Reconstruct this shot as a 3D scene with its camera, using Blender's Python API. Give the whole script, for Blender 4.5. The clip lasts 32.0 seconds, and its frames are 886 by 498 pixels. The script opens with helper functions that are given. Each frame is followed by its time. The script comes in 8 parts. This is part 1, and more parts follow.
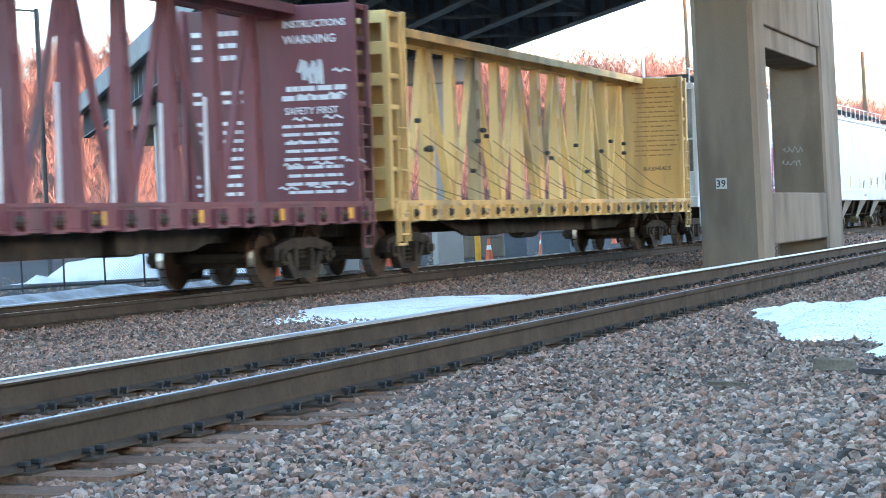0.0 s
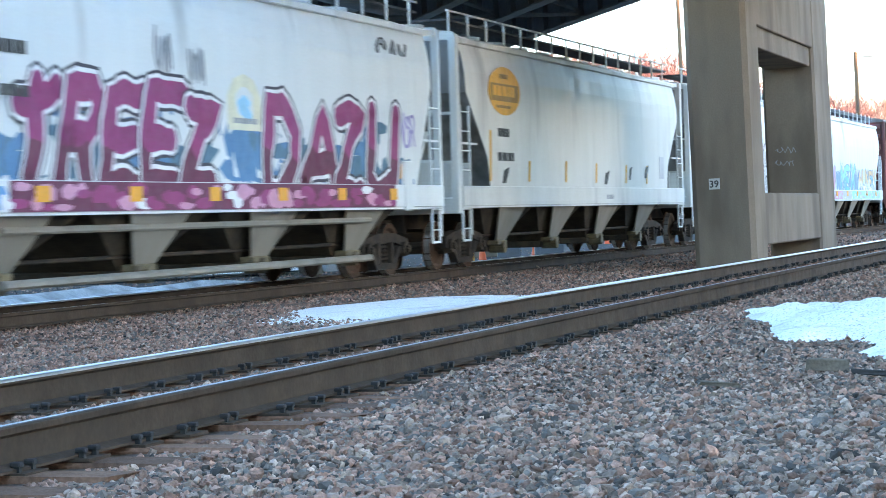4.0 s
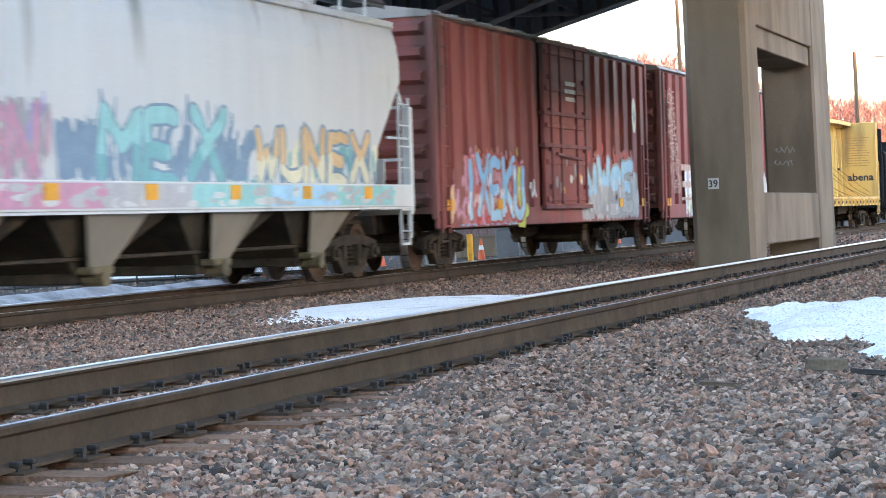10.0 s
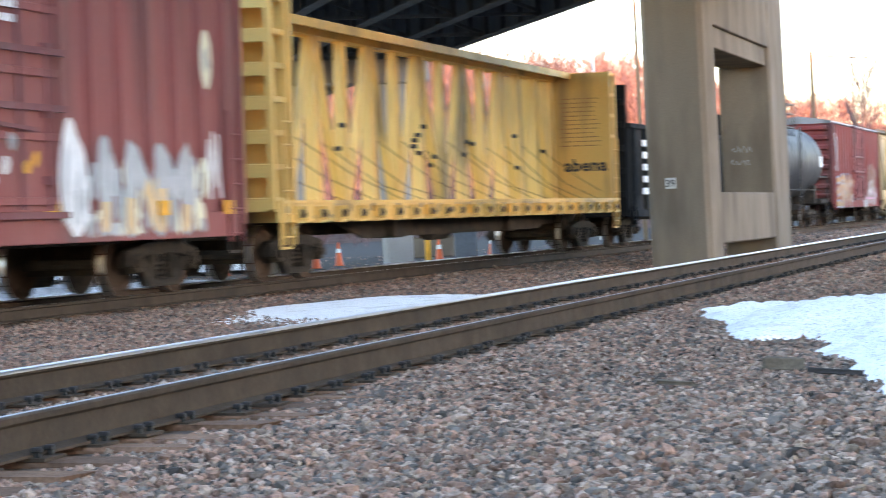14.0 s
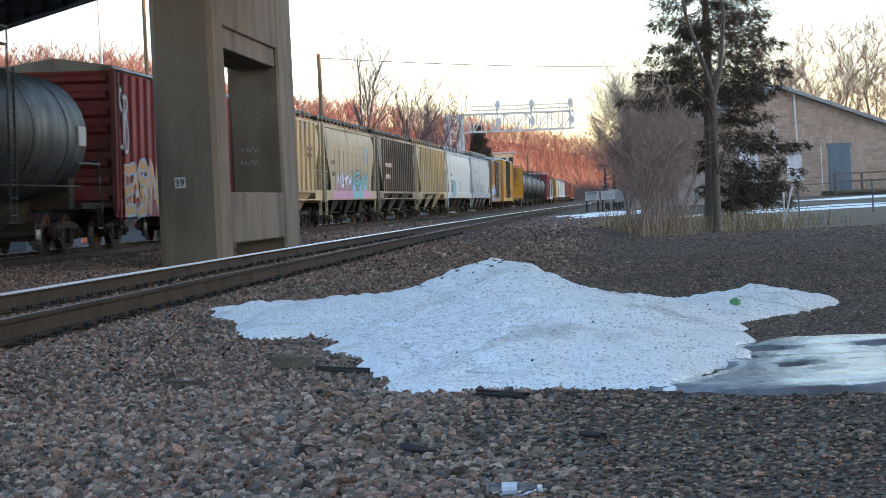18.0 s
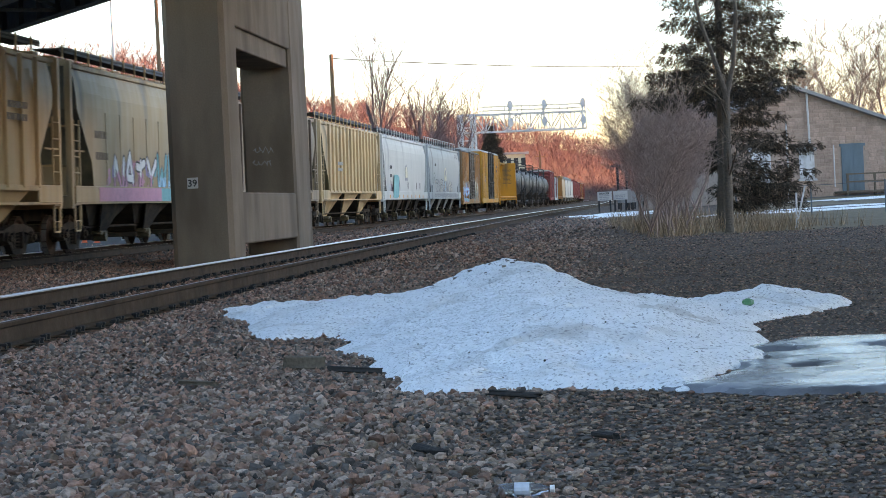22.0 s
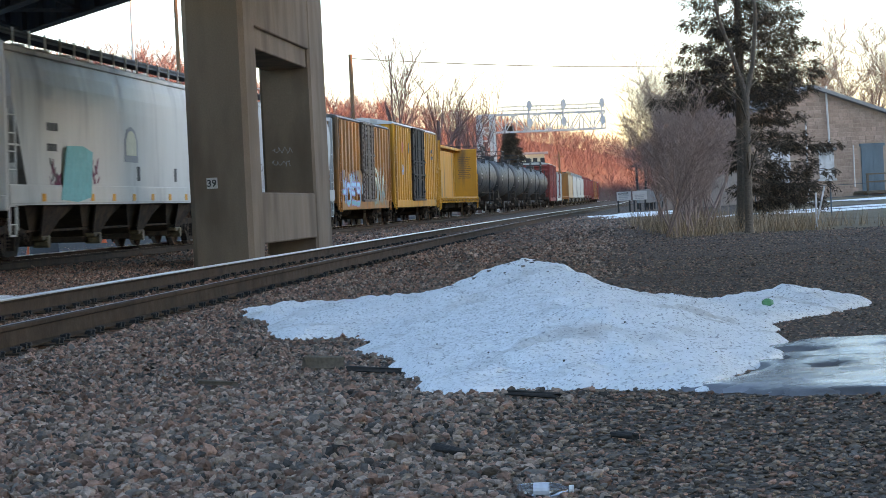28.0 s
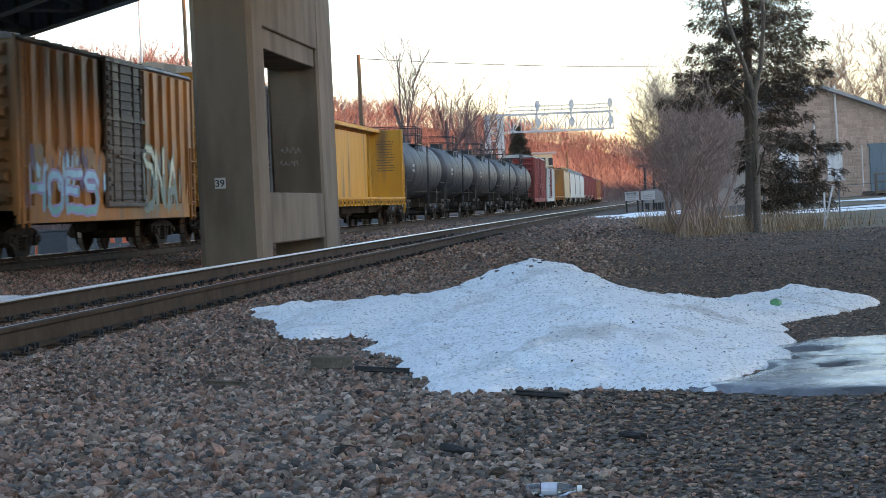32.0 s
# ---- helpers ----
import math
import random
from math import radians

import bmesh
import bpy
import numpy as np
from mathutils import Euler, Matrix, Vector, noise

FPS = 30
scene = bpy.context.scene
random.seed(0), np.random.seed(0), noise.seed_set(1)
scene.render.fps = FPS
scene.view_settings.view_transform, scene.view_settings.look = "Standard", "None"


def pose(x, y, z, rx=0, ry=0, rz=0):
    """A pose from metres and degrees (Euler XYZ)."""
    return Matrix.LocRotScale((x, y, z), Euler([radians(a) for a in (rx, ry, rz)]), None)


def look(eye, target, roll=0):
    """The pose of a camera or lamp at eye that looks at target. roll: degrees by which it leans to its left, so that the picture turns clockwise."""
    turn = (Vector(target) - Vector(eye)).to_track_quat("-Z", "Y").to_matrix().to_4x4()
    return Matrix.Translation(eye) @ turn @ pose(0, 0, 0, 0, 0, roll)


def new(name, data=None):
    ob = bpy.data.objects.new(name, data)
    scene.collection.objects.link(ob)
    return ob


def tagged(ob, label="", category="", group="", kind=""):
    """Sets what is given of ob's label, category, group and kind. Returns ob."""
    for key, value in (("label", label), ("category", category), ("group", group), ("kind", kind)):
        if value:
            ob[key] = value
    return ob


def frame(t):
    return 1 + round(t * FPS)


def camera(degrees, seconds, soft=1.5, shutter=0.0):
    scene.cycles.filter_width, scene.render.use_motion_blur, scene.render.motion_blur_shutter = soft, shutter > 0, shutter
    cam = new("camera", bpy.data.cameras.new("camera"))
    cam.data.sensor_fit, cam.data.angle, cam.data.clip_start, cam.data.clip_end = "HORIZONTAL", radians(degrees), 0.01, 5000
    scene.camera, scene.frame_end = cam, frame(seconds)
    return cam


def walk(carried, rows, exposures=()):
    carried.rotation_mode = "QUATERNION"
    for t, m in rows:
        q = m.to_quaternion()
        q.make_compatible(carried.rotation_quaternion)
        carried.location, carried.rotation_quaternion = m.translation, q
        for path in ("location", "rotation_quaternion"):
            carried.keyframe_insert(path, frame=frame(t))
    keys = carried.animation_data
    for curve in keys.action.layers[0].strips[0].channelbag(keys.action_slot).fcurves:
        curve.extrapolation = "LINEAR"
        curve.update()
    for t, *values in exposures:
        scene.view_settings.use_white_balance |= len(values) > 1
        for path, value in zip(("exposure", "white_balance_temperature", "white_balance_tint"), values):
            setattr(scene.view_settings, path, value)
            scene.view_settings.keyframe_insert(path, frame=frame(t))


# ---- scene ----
EYE = (0.0, 0.0, 0.95)


def aim(pan, tilt=0.0, roll=0.0):
    """The camera on its tripod head, whose axis leans: degrees panned to the right, tilted up and rolled."""
    head = look(EYE, (0, math.cos(radians(0.457)), 0.95 - math.sin(radians(0.457))), -2.952)
    return head @ pose(0, 0, 0, 0, -pan, 0) @ pose(0, 0, 0, tilt, 0, 0) @ pose(0, 0, 0, 0, 0, roll)


PATH = [
    (0.0, -0.207, 0.008), (0.5, -0.187, 0.012), (1.0, -0.162, 0.016), (1.5, -0.135, 0.017), (2.0, -0.111, 0.017),
    (2.5, -0.089, 0.018), (3.0, -0.067, 0.02), (3.5, -0.045, 0.02), (4.0, -0.024, 0.019), (4.5, -0.006, 0.017),
    (5.0, 0.0, 0.014), (6.5, 0.0, 0.01), (9.0, 0.0, 0.012), (11.0, 0.0, 0.006), (13.0, 0.0, 0.0), (13.5, 0.02, 0.0),
    (13.75, 0.16, 0.0), (14.0, 1.127, -0.004), (14.5, 4.432, -0.014), (15.0, 7.708, -0.028), (15.5, 9.682, -0.045),
    (16.0, 11.5, -0.05), (16.5, 13.05, -0.042), (17.0, 13.95, -0.034), (17.5, 14.169, -0.026), (18.0, 14.163, -0.012), (18.5, 14.141, -0.005),
    (19.0, 14.096, -0.004), (20.0, 14.004, -0.004), (21.0, 13.913, -0.004), (22.0, 13.832, -0.004), (23.0, 13.743, -0.004),
    (24.0, 13.645, -0.001), (25.0, 13.567, 0.0), (25.5, 13.529, 0.0), (27.5, 13.363, -0.003), (28.0, 13.321, -0.003),
    (29.0, 13.267, -0.005), (30.0, 13.213, -0.003), (31.0, 13.164, -0.003), (32.0, 13.106, -0.003),
]
cam = camera(23.32, 32.0, soft=0.8, shutter=0.5)
walk(cam, [(t, aim(pan, tilt)) for t, pan, tilt in PATH],
     exposures=[(0.0, 3.68, 11800, 17), (4.5, 3.6, 10800, 15), (7.0, 3.52, 13500, 22), (9.0, 3.57, 15000, 25), (11.0, 3.7, 16600, 29.5), (13.0, 3.86, 16800, 29), (15.5, 3.17, 13800, 24), (18.0, 2.46, 13700, 23.5), (32.0, 2.43, 13800, 23.5)])

# ---- light: a low evening sun behind an added ridge, and the clear sky ----
SUN_AZ, SUN_EL = radians(118), radians(3.4)   # azimuth clockwise from +y
world = bpy.data.worlds.new("world")
scene.world = world
world.use_nodes = True
wn = world.node_tree.nodes
sky = wn.new("ShaderNodeTexSky")
sky.sky_type, sky.sun_disc, sky.sun_elevation, sky.sun_rotation = "NISHITA", False, SUN_EL, SUN_AZ
sky.air_density, sky.dust_density, sky.ozone_density = 0.65, 0.25, 3.0
# a rosy band low in the evening sky, opposite to the sunset
coord, split, band, tint = wn.new("ShaderNodeTexCoord"), wn.new("ShaderNodeSeparateXYZ"), wn.new("ShaderNodeMapRange"), wn.new("ShaderNodeMix")
for key, value in zip(("From Min", "From Max", "To Min", "To Max"), (0.0, 0.2, 1.0, 0.0)):
    band.inputs[key].default_value = value
tint.data_type, tint.blend_type = "RGBA", "MULTIPLY"
tint.inputs["B"].default_value = (0.85, 0.58, 0.55, 1)
links = world.node_tree.links
links.new(coord.outputs["Generated"], split.inputs[0])
links.new(split.outputs["Z"], band.inputs["Value"])
links.new(band.outputs[0], tint.inputs["Factor"])
links.new(sky.outputs[0], tint.inputs["A"])
links.new(tint.outputs["Result"], wn["Background"].inputs[0])
wn["Background"].inputs[1].default_value = 0.335
sun_dir = Vector((math.sin(SUN_AZ) * math.cos(SUN_EL), math.cos(SUN_AZ) * math.cos(SUN_EL), math.sin(SUN_EL)))
sun = new("sun", bpy.data.lights.new("sun", "SUN"))
sun.data.energy, sun.data.angle, sun.data.color = 3.3, radians(0.6), (1.0, 0.64, 0.54)
sun.matrix_world = look(sun_dir * 50, (0, 0, 0))
# ---- materials ----
def material(name, color, rough=0.8, metal=0.0, spread=0.25, scale=3.0, fine=40.0, bump=0.3, dirt=None, dirt_scale=0.8, dirt_amount=0.5, vary=0.0, streak=1.0, island=False, bump_dist=0.01, specks=None):
    """A node material: base colour with grain at two scales, an optional second colour in patches, and fine relief."""
    m = bpy.data.materials.new(name)
    m.use_nodes = True
    nt = m.node_tree
    bsdf = nt.nodes["Principled BSDF"]
    bsdf.inputs["Roughness"].default_value, bsdf.inputs["Metallic"].default_value = rough, metal
    if rough >= 0.85:
        bsdf.inputs["Specular IOR Level"].default_value = 0.12   # dull, dusty surfaces
    geo = nt.nodes.new("ShaderNodeTexCoord")
    mapping = nt.nodes.new("ShaderNodeMapping")
    mapping.inputs["Scale"].default_value = (1, 1, 1 / streak)
    nt.links.new(geo.outputs["Object"], mapping.inputs["Vector"])

    def noise_of(s, detail=4.0, stretch=True):
        n = nt.nodes.new("ShaderNodeTexNoise")
        n.inputs["Scale"].default_value, n.inputs["Detail"].default_value = s, detail
        nt.links.new(mapping.outputs[0] if stretch else geo.outputs["Object"], n.inputs["Vector"])
        return n.outputs["Fac"]

    def ramp(src, lo, hi, a, b):
        r = nt.nodes.new("ShaderNodeMapRange")
        for k, v in zip(("From Min", "From Max", "To Min", "To Max"), (lo, hi, a, b)):
            r.inputs[k].default_value = v
        nt.links.new(src, r.inputs["Value"])
        return r.outputs[0]

    def mix(fac, a, b, blend="MIX"):
        x = nt.nodes.new("ShaderNodeMix")
        x.data_type, x.blend_type = "RGBA", blend
        for sock, v in ((x.inputs["Factor"], fac), (x.inputs["A"], a), (x.inputs["B"], b)):
            if hasattr(v, "links"):
                nt.links.new(v, sock)
            else:
                sock.default_value = v if isinstance(v, float) else (*v, 1)
        return x.outputs["Result"]

    col = mix(ramp(noise_of(scale), 0.3, 0.7, 0, 1), [c * (1 - spread) for c in color], [min(1, c * (1 + spread)) for c in color])
    col = mix(0.5, col, mix(ramp(noise_of(fine, 2.0, False), 0.3, 0.7, 0, 1), [c * (1 - spread) for c in color], [min(1, c * (1 + spread)) for c in color]))
    if dirt is not None:
        col = mix(ramp(noise_of(dirt_scale, 8.0), 0.62 - 0.3 * dirt_amount, 0.78 - 0.2 * dirt_amount, 0, 0.85), col, dirt)
    if specks is not None:
        col = mix(ramp(noise_of(48, 3.0, False), 0.57, 0.64, 0, 0.6), col, specks)
    if vary:
        info = nt.nodes.new("ShaderNodeNewGeometry" if island else "ShaderNodeObjectInfo")
        rnd = info.outputs["Random Per Island" if island else "Random"]
        hsv = nt.nodes.new("ShaderNodeHueSaturation")
        nt.links.new(ramp(rnd, 0, 1, 1 - vary, 1 + vary), hsv.inputs["Value"])
        nt.links.new(col, hsv.inputs["Color"])
        col = hsv.outputs["Color"]
    nt.links.new(col, bsdf.inputs["Base Color"])
    if metal < 0.9:
        nt.links.new(ramp(noise_of(scale * 2.3), 0.3, 0.7, max(0, rough - 0.12), min(1, rough + 0.12)), bsdf.inputs["Roughness"])
    if bump:
        b = nt.nodes.new("ShaderNodeBump")
        b.inputs["Strength"].default_value, b.inputs["Distance"].default_value = bump, bump_dist
        nt.links.new(noise_of(fine, 6.0, False), b.inputs["Height"])
        nt.links.new(b.outputs[0], bsdf.inputs["Normal"])
    return m


GRIME = (0.06, 0.052, 0.045)
M = {
    "gravel": material("gravel", (0.135, 0.093, 0.074), 0.95, spread=0.45, scale=1.2, fine=22, bump=1.0, bump_dist=0.05, dirt=(0.085, 0.066, 0.055), dirt_scale=0.35, dirt_amount=0.4),
    "stone": material("stone", (0.325, 0.221, 0.175), 0.9, spread=0.45, scale=14, fine=60, bump=1.0, bump_dist=0.014, vary=0.6, island=True),
    "stone_red": material("stone_red", (0.325, 0.172, 0.128), 0.9, spread=0.45, scale=14, fine=60, bump=1.0, bump_dist=0.014, vary=0.5, island=True),
    "stone_dark": material("stone_dark", (0.13, 0.108, 0.095), 0.9, spread=0.3, scale=6, fine=60, bump=0.5, vary=0.6, island=True),
    "stone_brown": material("stone_brown", (0.26, 0.174, 0.128), 0.9, spread=0.4, scale=14, fine=60, bump=1.0, bump_dist=0.014, vary=0.6, island=True),
    "rail_side": material("rail_side", (0.075, 0.05, 0.037), 0.85, 0.1, spread=0.25, scale=3, fine=30, dirt=(0.05, 0.034, 0.026), dirt_scale=2),
    "rail_top": material("rail_top", (0.75, 0.77, 0.8), 0.3, 1.0, spread=0.05, bump=0.0),
    "rail_worn": material("rail_worn", (0.3, 0.3, 0.31), 0.5, 0.8, spread=0.15, bump=0.0),
    "tie": material("tie", (0.19, 0.092, 0.06), 0.9, spread=0.4, scale=5, fine=50, bump=0.8, streak=0.2, vary=0.3),
    "spike": material("spike", (0.09, 0.06, 0.045), 0.8, 0.3),
    "snow": material("snow", (0.93, 0.955, 0.925), 0.6, spread=0.08, scale=5, fine=17, bump=0.75, bump_dist=0.07, dirt=(0.55, 0.51, 0.46), dirt_scale=1.6, dirt_amount=0.22, specks=(0.2, 0.19, 0.18)),
    "snow_dirty": material("snow_dirty", (0.5, 0.49, 0.48), 0.8, spread=0.25, scale=4, fine=17, bump=1.0, bump_dist=0.08, dirt=(0.2, 0.18, 0.16), dirt_scale=1.6, dirt_amount=0.6),
    "ice": material("ice", (0.25, 0.26, 0.28), 0.24, spread=0.4, scale=1.3, fine=6, bump=0.5, bump_dist=0.03, dirt=(0.07, 0.065, 0.06), dirt_scale=0.9, dirt_amount=0.7),
    "concrete": material("concrete", (0.225, 0.172, 0.132), 0.9, spread=0.14, scale=1.3, fine=35, bump=0.25, dirt=(0.14, 0.105, 0.08), dirt_scale=1.1, dirt_amount=0.62, streak=3),
    "steel_dark": material("steel_dark", (0.07, 0.085, 0.1), 0.7, 0.0, spread=0.2, scale=1, fine=20),
    "deck": material("deck", (0.13, 0.12, 0.115), 0.9, spread=0.2),
    "black": material("black", (0.018, 0.017, 0.017), 0.7, spread=0.3),
    "under": material("under", (0.04, 0.031, 0.026), 0.9, spread=0.45, scale=4, fine=30, dirt=(0.085, 0.058, 0.042), dirt_scale=3),
    "wheel": material("wheel", (0.085, 0.048, 0.033), 0.85, 0.1, spread=0.35, scale=6),
    "tread": material("tread", (0.55, 0.55, 0.55), 0.3, 1.0, spread=0.1),
    "white": material("white", (0.75, 0.75, 0.74), 0.7, spread=0.08),
    "dark_paint": material("dark_paint", (0.018, 0.018, 0.02), 0.6),
    "hill": material("hill", (0.1, 0.065, 0.056), 0.95, spread=0.4, scale=0.05, fine=0.6, bump=0.0),
    "far_twig": material("far_twig", (0.165, 0.1, 0.1), 0.9, spread=0.4, scale=0.06, fine=10, bump=0.0),
    "twig": material("twig", (0.2, 0.122, 0.115), 0.9, spread=0.3, scale=1, fine=10, bump=0.0),
    "bark": material("bark", (0.16, 0.125, 0.1), 0.95, spread=0.35, scale=3, fine=25, bump=1.0, bump_dist=0.03, streak=4),
    "field": material("field", (0.19, 0.14, 0.095), 0.95, spread=0.35, scale=0.2, fine=6, bump=0.6, bump_dist=0.05),
}


def paint(name, color, rough=0.55, dirt=GRIME, amount=0.35, dirt_scale=1.1, streak=6.0, spread=0.08):
    """Weathered car paint with streaked dirt."""
    if name not in M:
        M[name] = material(name, color, rough, spread=spread, scale=1.5, fine=25, bump=0.06, dirt=dirt, dirt_scale=dirt_scale, dirt_amount=amount, streak=streak)
    return M[name]


# ---- mesh tools ----
def box(bm, x0, x1, y0, y1, z0, z1, bevel=0.0):
    v = [bm.verts.new((x, y, z)) for x in (x0, x1) for y in (y0, y1) for z in (z0, z1)]
    fs = [bm.faces.new([v[i] for i in f]) for f in ((0, 1, 3, 2), (4, 6, 7, 5), (0, 4, 5, 1), (2, 3, 7, 6), (0, 2, 6, 4), (1, 5, 7, 3))]
    if bevel:
        bmesh.ops.bevel(bm, geom=list({e for f in fs for e in f.edges}), offset=bevel, segments=1, affect="EDGES")
    return bm


def bar(bm, a, b, w, h=None, n=4):
    """A straight bar or tube from a to b, w wide (n sides)."""
    a, b = Vector(a), Vector(b)
    d = b - a
    q = d.to_track_quat("Z", "Y")
    h = w if h is None else h
    ring = []
    for end in (a, b):
        vs = []
        for k in range(n):
            ang = math.pi * 2 * (k + 0.5) / n
            r = 0.5 / math.cos(math.pi / n) if n == 4 else 0.5
            vs.append(bm.verts.new(end + q @ Vector((w * r * math.cos(ang), h * r * math.sin(ang), 0))))
        ring.append(vs)
    for k in range(n):
        bm.faces.new((ring[0][k], ring[0][(k + 1) % n], ring[1][(k + 1) % n], ring[1][k]))
    bm.faces.new(ring[0][::-1])
    bm.faces.new(ring[1])
    return bm


def disc(bm, c, axis, r, w, n=20, r2=None):
    """A cylinder of radius r about c along an axis vector, w thick."""
    axis = Vector(axis).normalized()
    q = axis.to_track_quat("Z", "Y")
    r2 = r if r2 is None else r2
    ra = [bm.verts.new(Vector(c) + q @ Vector((r * math.cos(2 * math.pi * k / n), r * math.sin(2 * math.pi * k / n), -w / 2))) for k in range(n)]
    rb = [bm.verts.new(Vector(c) + q @ Vector((r2 * math.cos(2 * math.pi * k / n), r2 * math.sin(2 * math.pi * k / n), w / 2))) for k in range(n)]
    for k in range(n):
        bm.faces.new((ra[k], ra[(k + 1) % n], rb[(k + 1) % n], rb[k]))
    bm.faces.new(ra[::-1])
    bm.faces.new(rb)
    return bm


def sweep(bm, sections, close=True, caps=True):
    """A skin over a row of closed outlines with equal counts."""
    rings = [[bm.verts.new(p) for p in s] for s in sections]
    n = len(rings[0])
    for a, b in zip(rings, rings[1:]):
        for k in range(n if close else n - 1):
            bm.faces.new((a[k], a[(k + 1) % n], b[(k + 1) % n], b[k]))
    if caps and close:
        bm.faces.new(rings[0][::-1])
        bm.faces.new(rings[-1])
    return bm


def prism(bm, outline, x0, x1):
    """An outline of (y, z) drawn out along x."""
    return sweep(bm, [[(x, y, z) for y, z in outline] for x in (x0, x1)])


def slab(bm, outline, y0, y1):
    """An outline of (x, z) drawn out along y."""
    return sweep(bm, [[(x, y, z) for x, z in outline] for y in (y0, y1)])


def part(name, bm, mat, parent=None, label="", smooth=False):
    me = bpy.data.meshes.new(name)
    bmesh.ops.recalc_face_normals(bm, faces=bm.faces)
    bm.to_mesh(me)
    bm.free()
    me.materials.append(M[mat] if isinstance(mat, str) else mat)
    if smooth:
        me.shade_smooth()
    ob = new(name, me)
    ob.parent = parent
    if label:
        ob["label"] = label
    return ob


def raw(name, verts, faces, mat, parent=None, smooth=False):
    me = bpy.data.meshes.new(name)
    me.from_pydata(verts, [], faces)
    me.materials.append(M[mat] if isinstance(mat, str) else mat)
    if smooth:
        me.shade_smooth()
    ob = new(name, me)
    ob.parent = parent
    return ob


def shared(name, me, parent, x=0, y=0, z=0, rz=0):
    """Another object on the same mesh."""
    ob = new(name, me)
    ob.parent = parent
    ob.matrix_basis = pose(x, y, z, 0, 0, rz)
    return ob


def B():
    return bmesh.new()
# ---- the two tracks ----
RAIL_TOP, SUPER, GAUGE = 0.255, 0.034, 1.435


def line_a(y):
    """Near rail of the near track: x over y."""
    e = min(y, 250.0)
    return -4.741 + 0.3313 * e + 8.72e-5 * e * e - 4.0e-7 * max(0.0, e - 150) ** 3 + (y - e) * 0.338


def line_b(y):
    """Centre of the far track, on which the train runs: x over y."""
    e = min(y, 250.0)
    x = -14.652 + 0.33203 * e + 1.708e-4 * e * e - 4.43e-7 * e ** 3
    return x + (y - e) * 0.338


def lay(line, y0, y1, step):
    """Points along a line with their headings, and the way gone since y = 0."""
    rows, gone, y = [], 0.0, 0.0
    while y > y0:
        gone -= math.hypot(step, line(y) - line(y - step))
        y -= step
    while y <= y1:
        x, dx = line(y), (line(y + 0.1) - line(y - 0.1)) / 0.2
        rows.append((gone, x, y, math.atan2(1, dx)))
        gone += math.hypot(step, line(y + step) - line(y))
        y += step
    return rows


ROWS_A = lay(line_a, -60, 800, 0.5)
ROWS_B = lay(line_b, -60, 1100, 0.5)
TAB_A, TAB_B = np.array(ROWS_A), np.array(ROWS_B)


def along(tab, s):
    return [float(np.interp(s, tab[:, 0], tab[:, k])) for k in (1, 2, 3)]


# ---- ground ----
def off_track(x, y):
    """Distances to the near side of the centre lines of both tracks."""
    return (x - line_a(y) + 0.68) * 0.948, (x - line_b(y)) * 0.948


def ground_z(x, y):
    da, db = off_track(x, y)
    z = 0.0
    for d in (da, db):
        z = max(z, 0.026 * min(1, max(0, (2.9 - abs(d)) / 1.3)))
    if 0.8 < da < 2.6 and 10 < y < 60:
        z = max(z, 0.066 * min(1, (y - 10) / 3) * min(1, (da - 0.8) / 0.12) * min(1, 2.6 - da))   # ballast heaped against the near rail
    if da > 3.5 and y > 50:
        z += 0.45 * min(1, (y - 50) / 70) * min(1, (da - 3.5) / 10)
    z += 0.02 * noise.noise((x * 0.6, y * 0.6, 0)) * min(1.0, max(0.0, (abs(da) - 2.2)))
    if db < -3.2:
        z -= 0.32 * min(1, (-db - 3.2) / 3.0)
    return z


def build_ground():
    ys = [-60, -30, -10, -4, 0] + [4 + 0.5 * k for k in range(112)] + [60 + 3 * k for k in range(30)] + [150 * 1.12 ** k for k in range(26)]
    us = [-1500, -500, -150, -60, -30] + [-22 + 0.5 * k for k in range(90)] + [24, 28, 34, 42, 55, 80, 150, 400, 1500]
    verts = [(line_a(y) + u, y, ground_z(line_a(y) + u, y)) for y in ys for u in us]
    n = len(us)
    faces = [(j * n + i, j * n + i + 1, j * n + n + i + 1, j * n + n + i) for j in range(len(ys) - 1) for i in range(n - 1)]
    g = raw("ground", verts, faces, "gravel", smooth=True)
    tagged(g, "grey-brown gravel and ballast of a railway yard", "ground", kind="structure")


build_ground()

RAIL = [(-0.076, 0), (0.076, 0), (0.076, 0.012), (0.012, 0.03), (0.01, 0.135), (0.034, 0.15), (0.037, 0.176), (0.03, 0.184), (-0.03, 0.184), (-0.037, 0.176), (-0.034, 0.15), (-0.01, 0.135), (-0.012, 0.03), (-0.076, 0.012)]


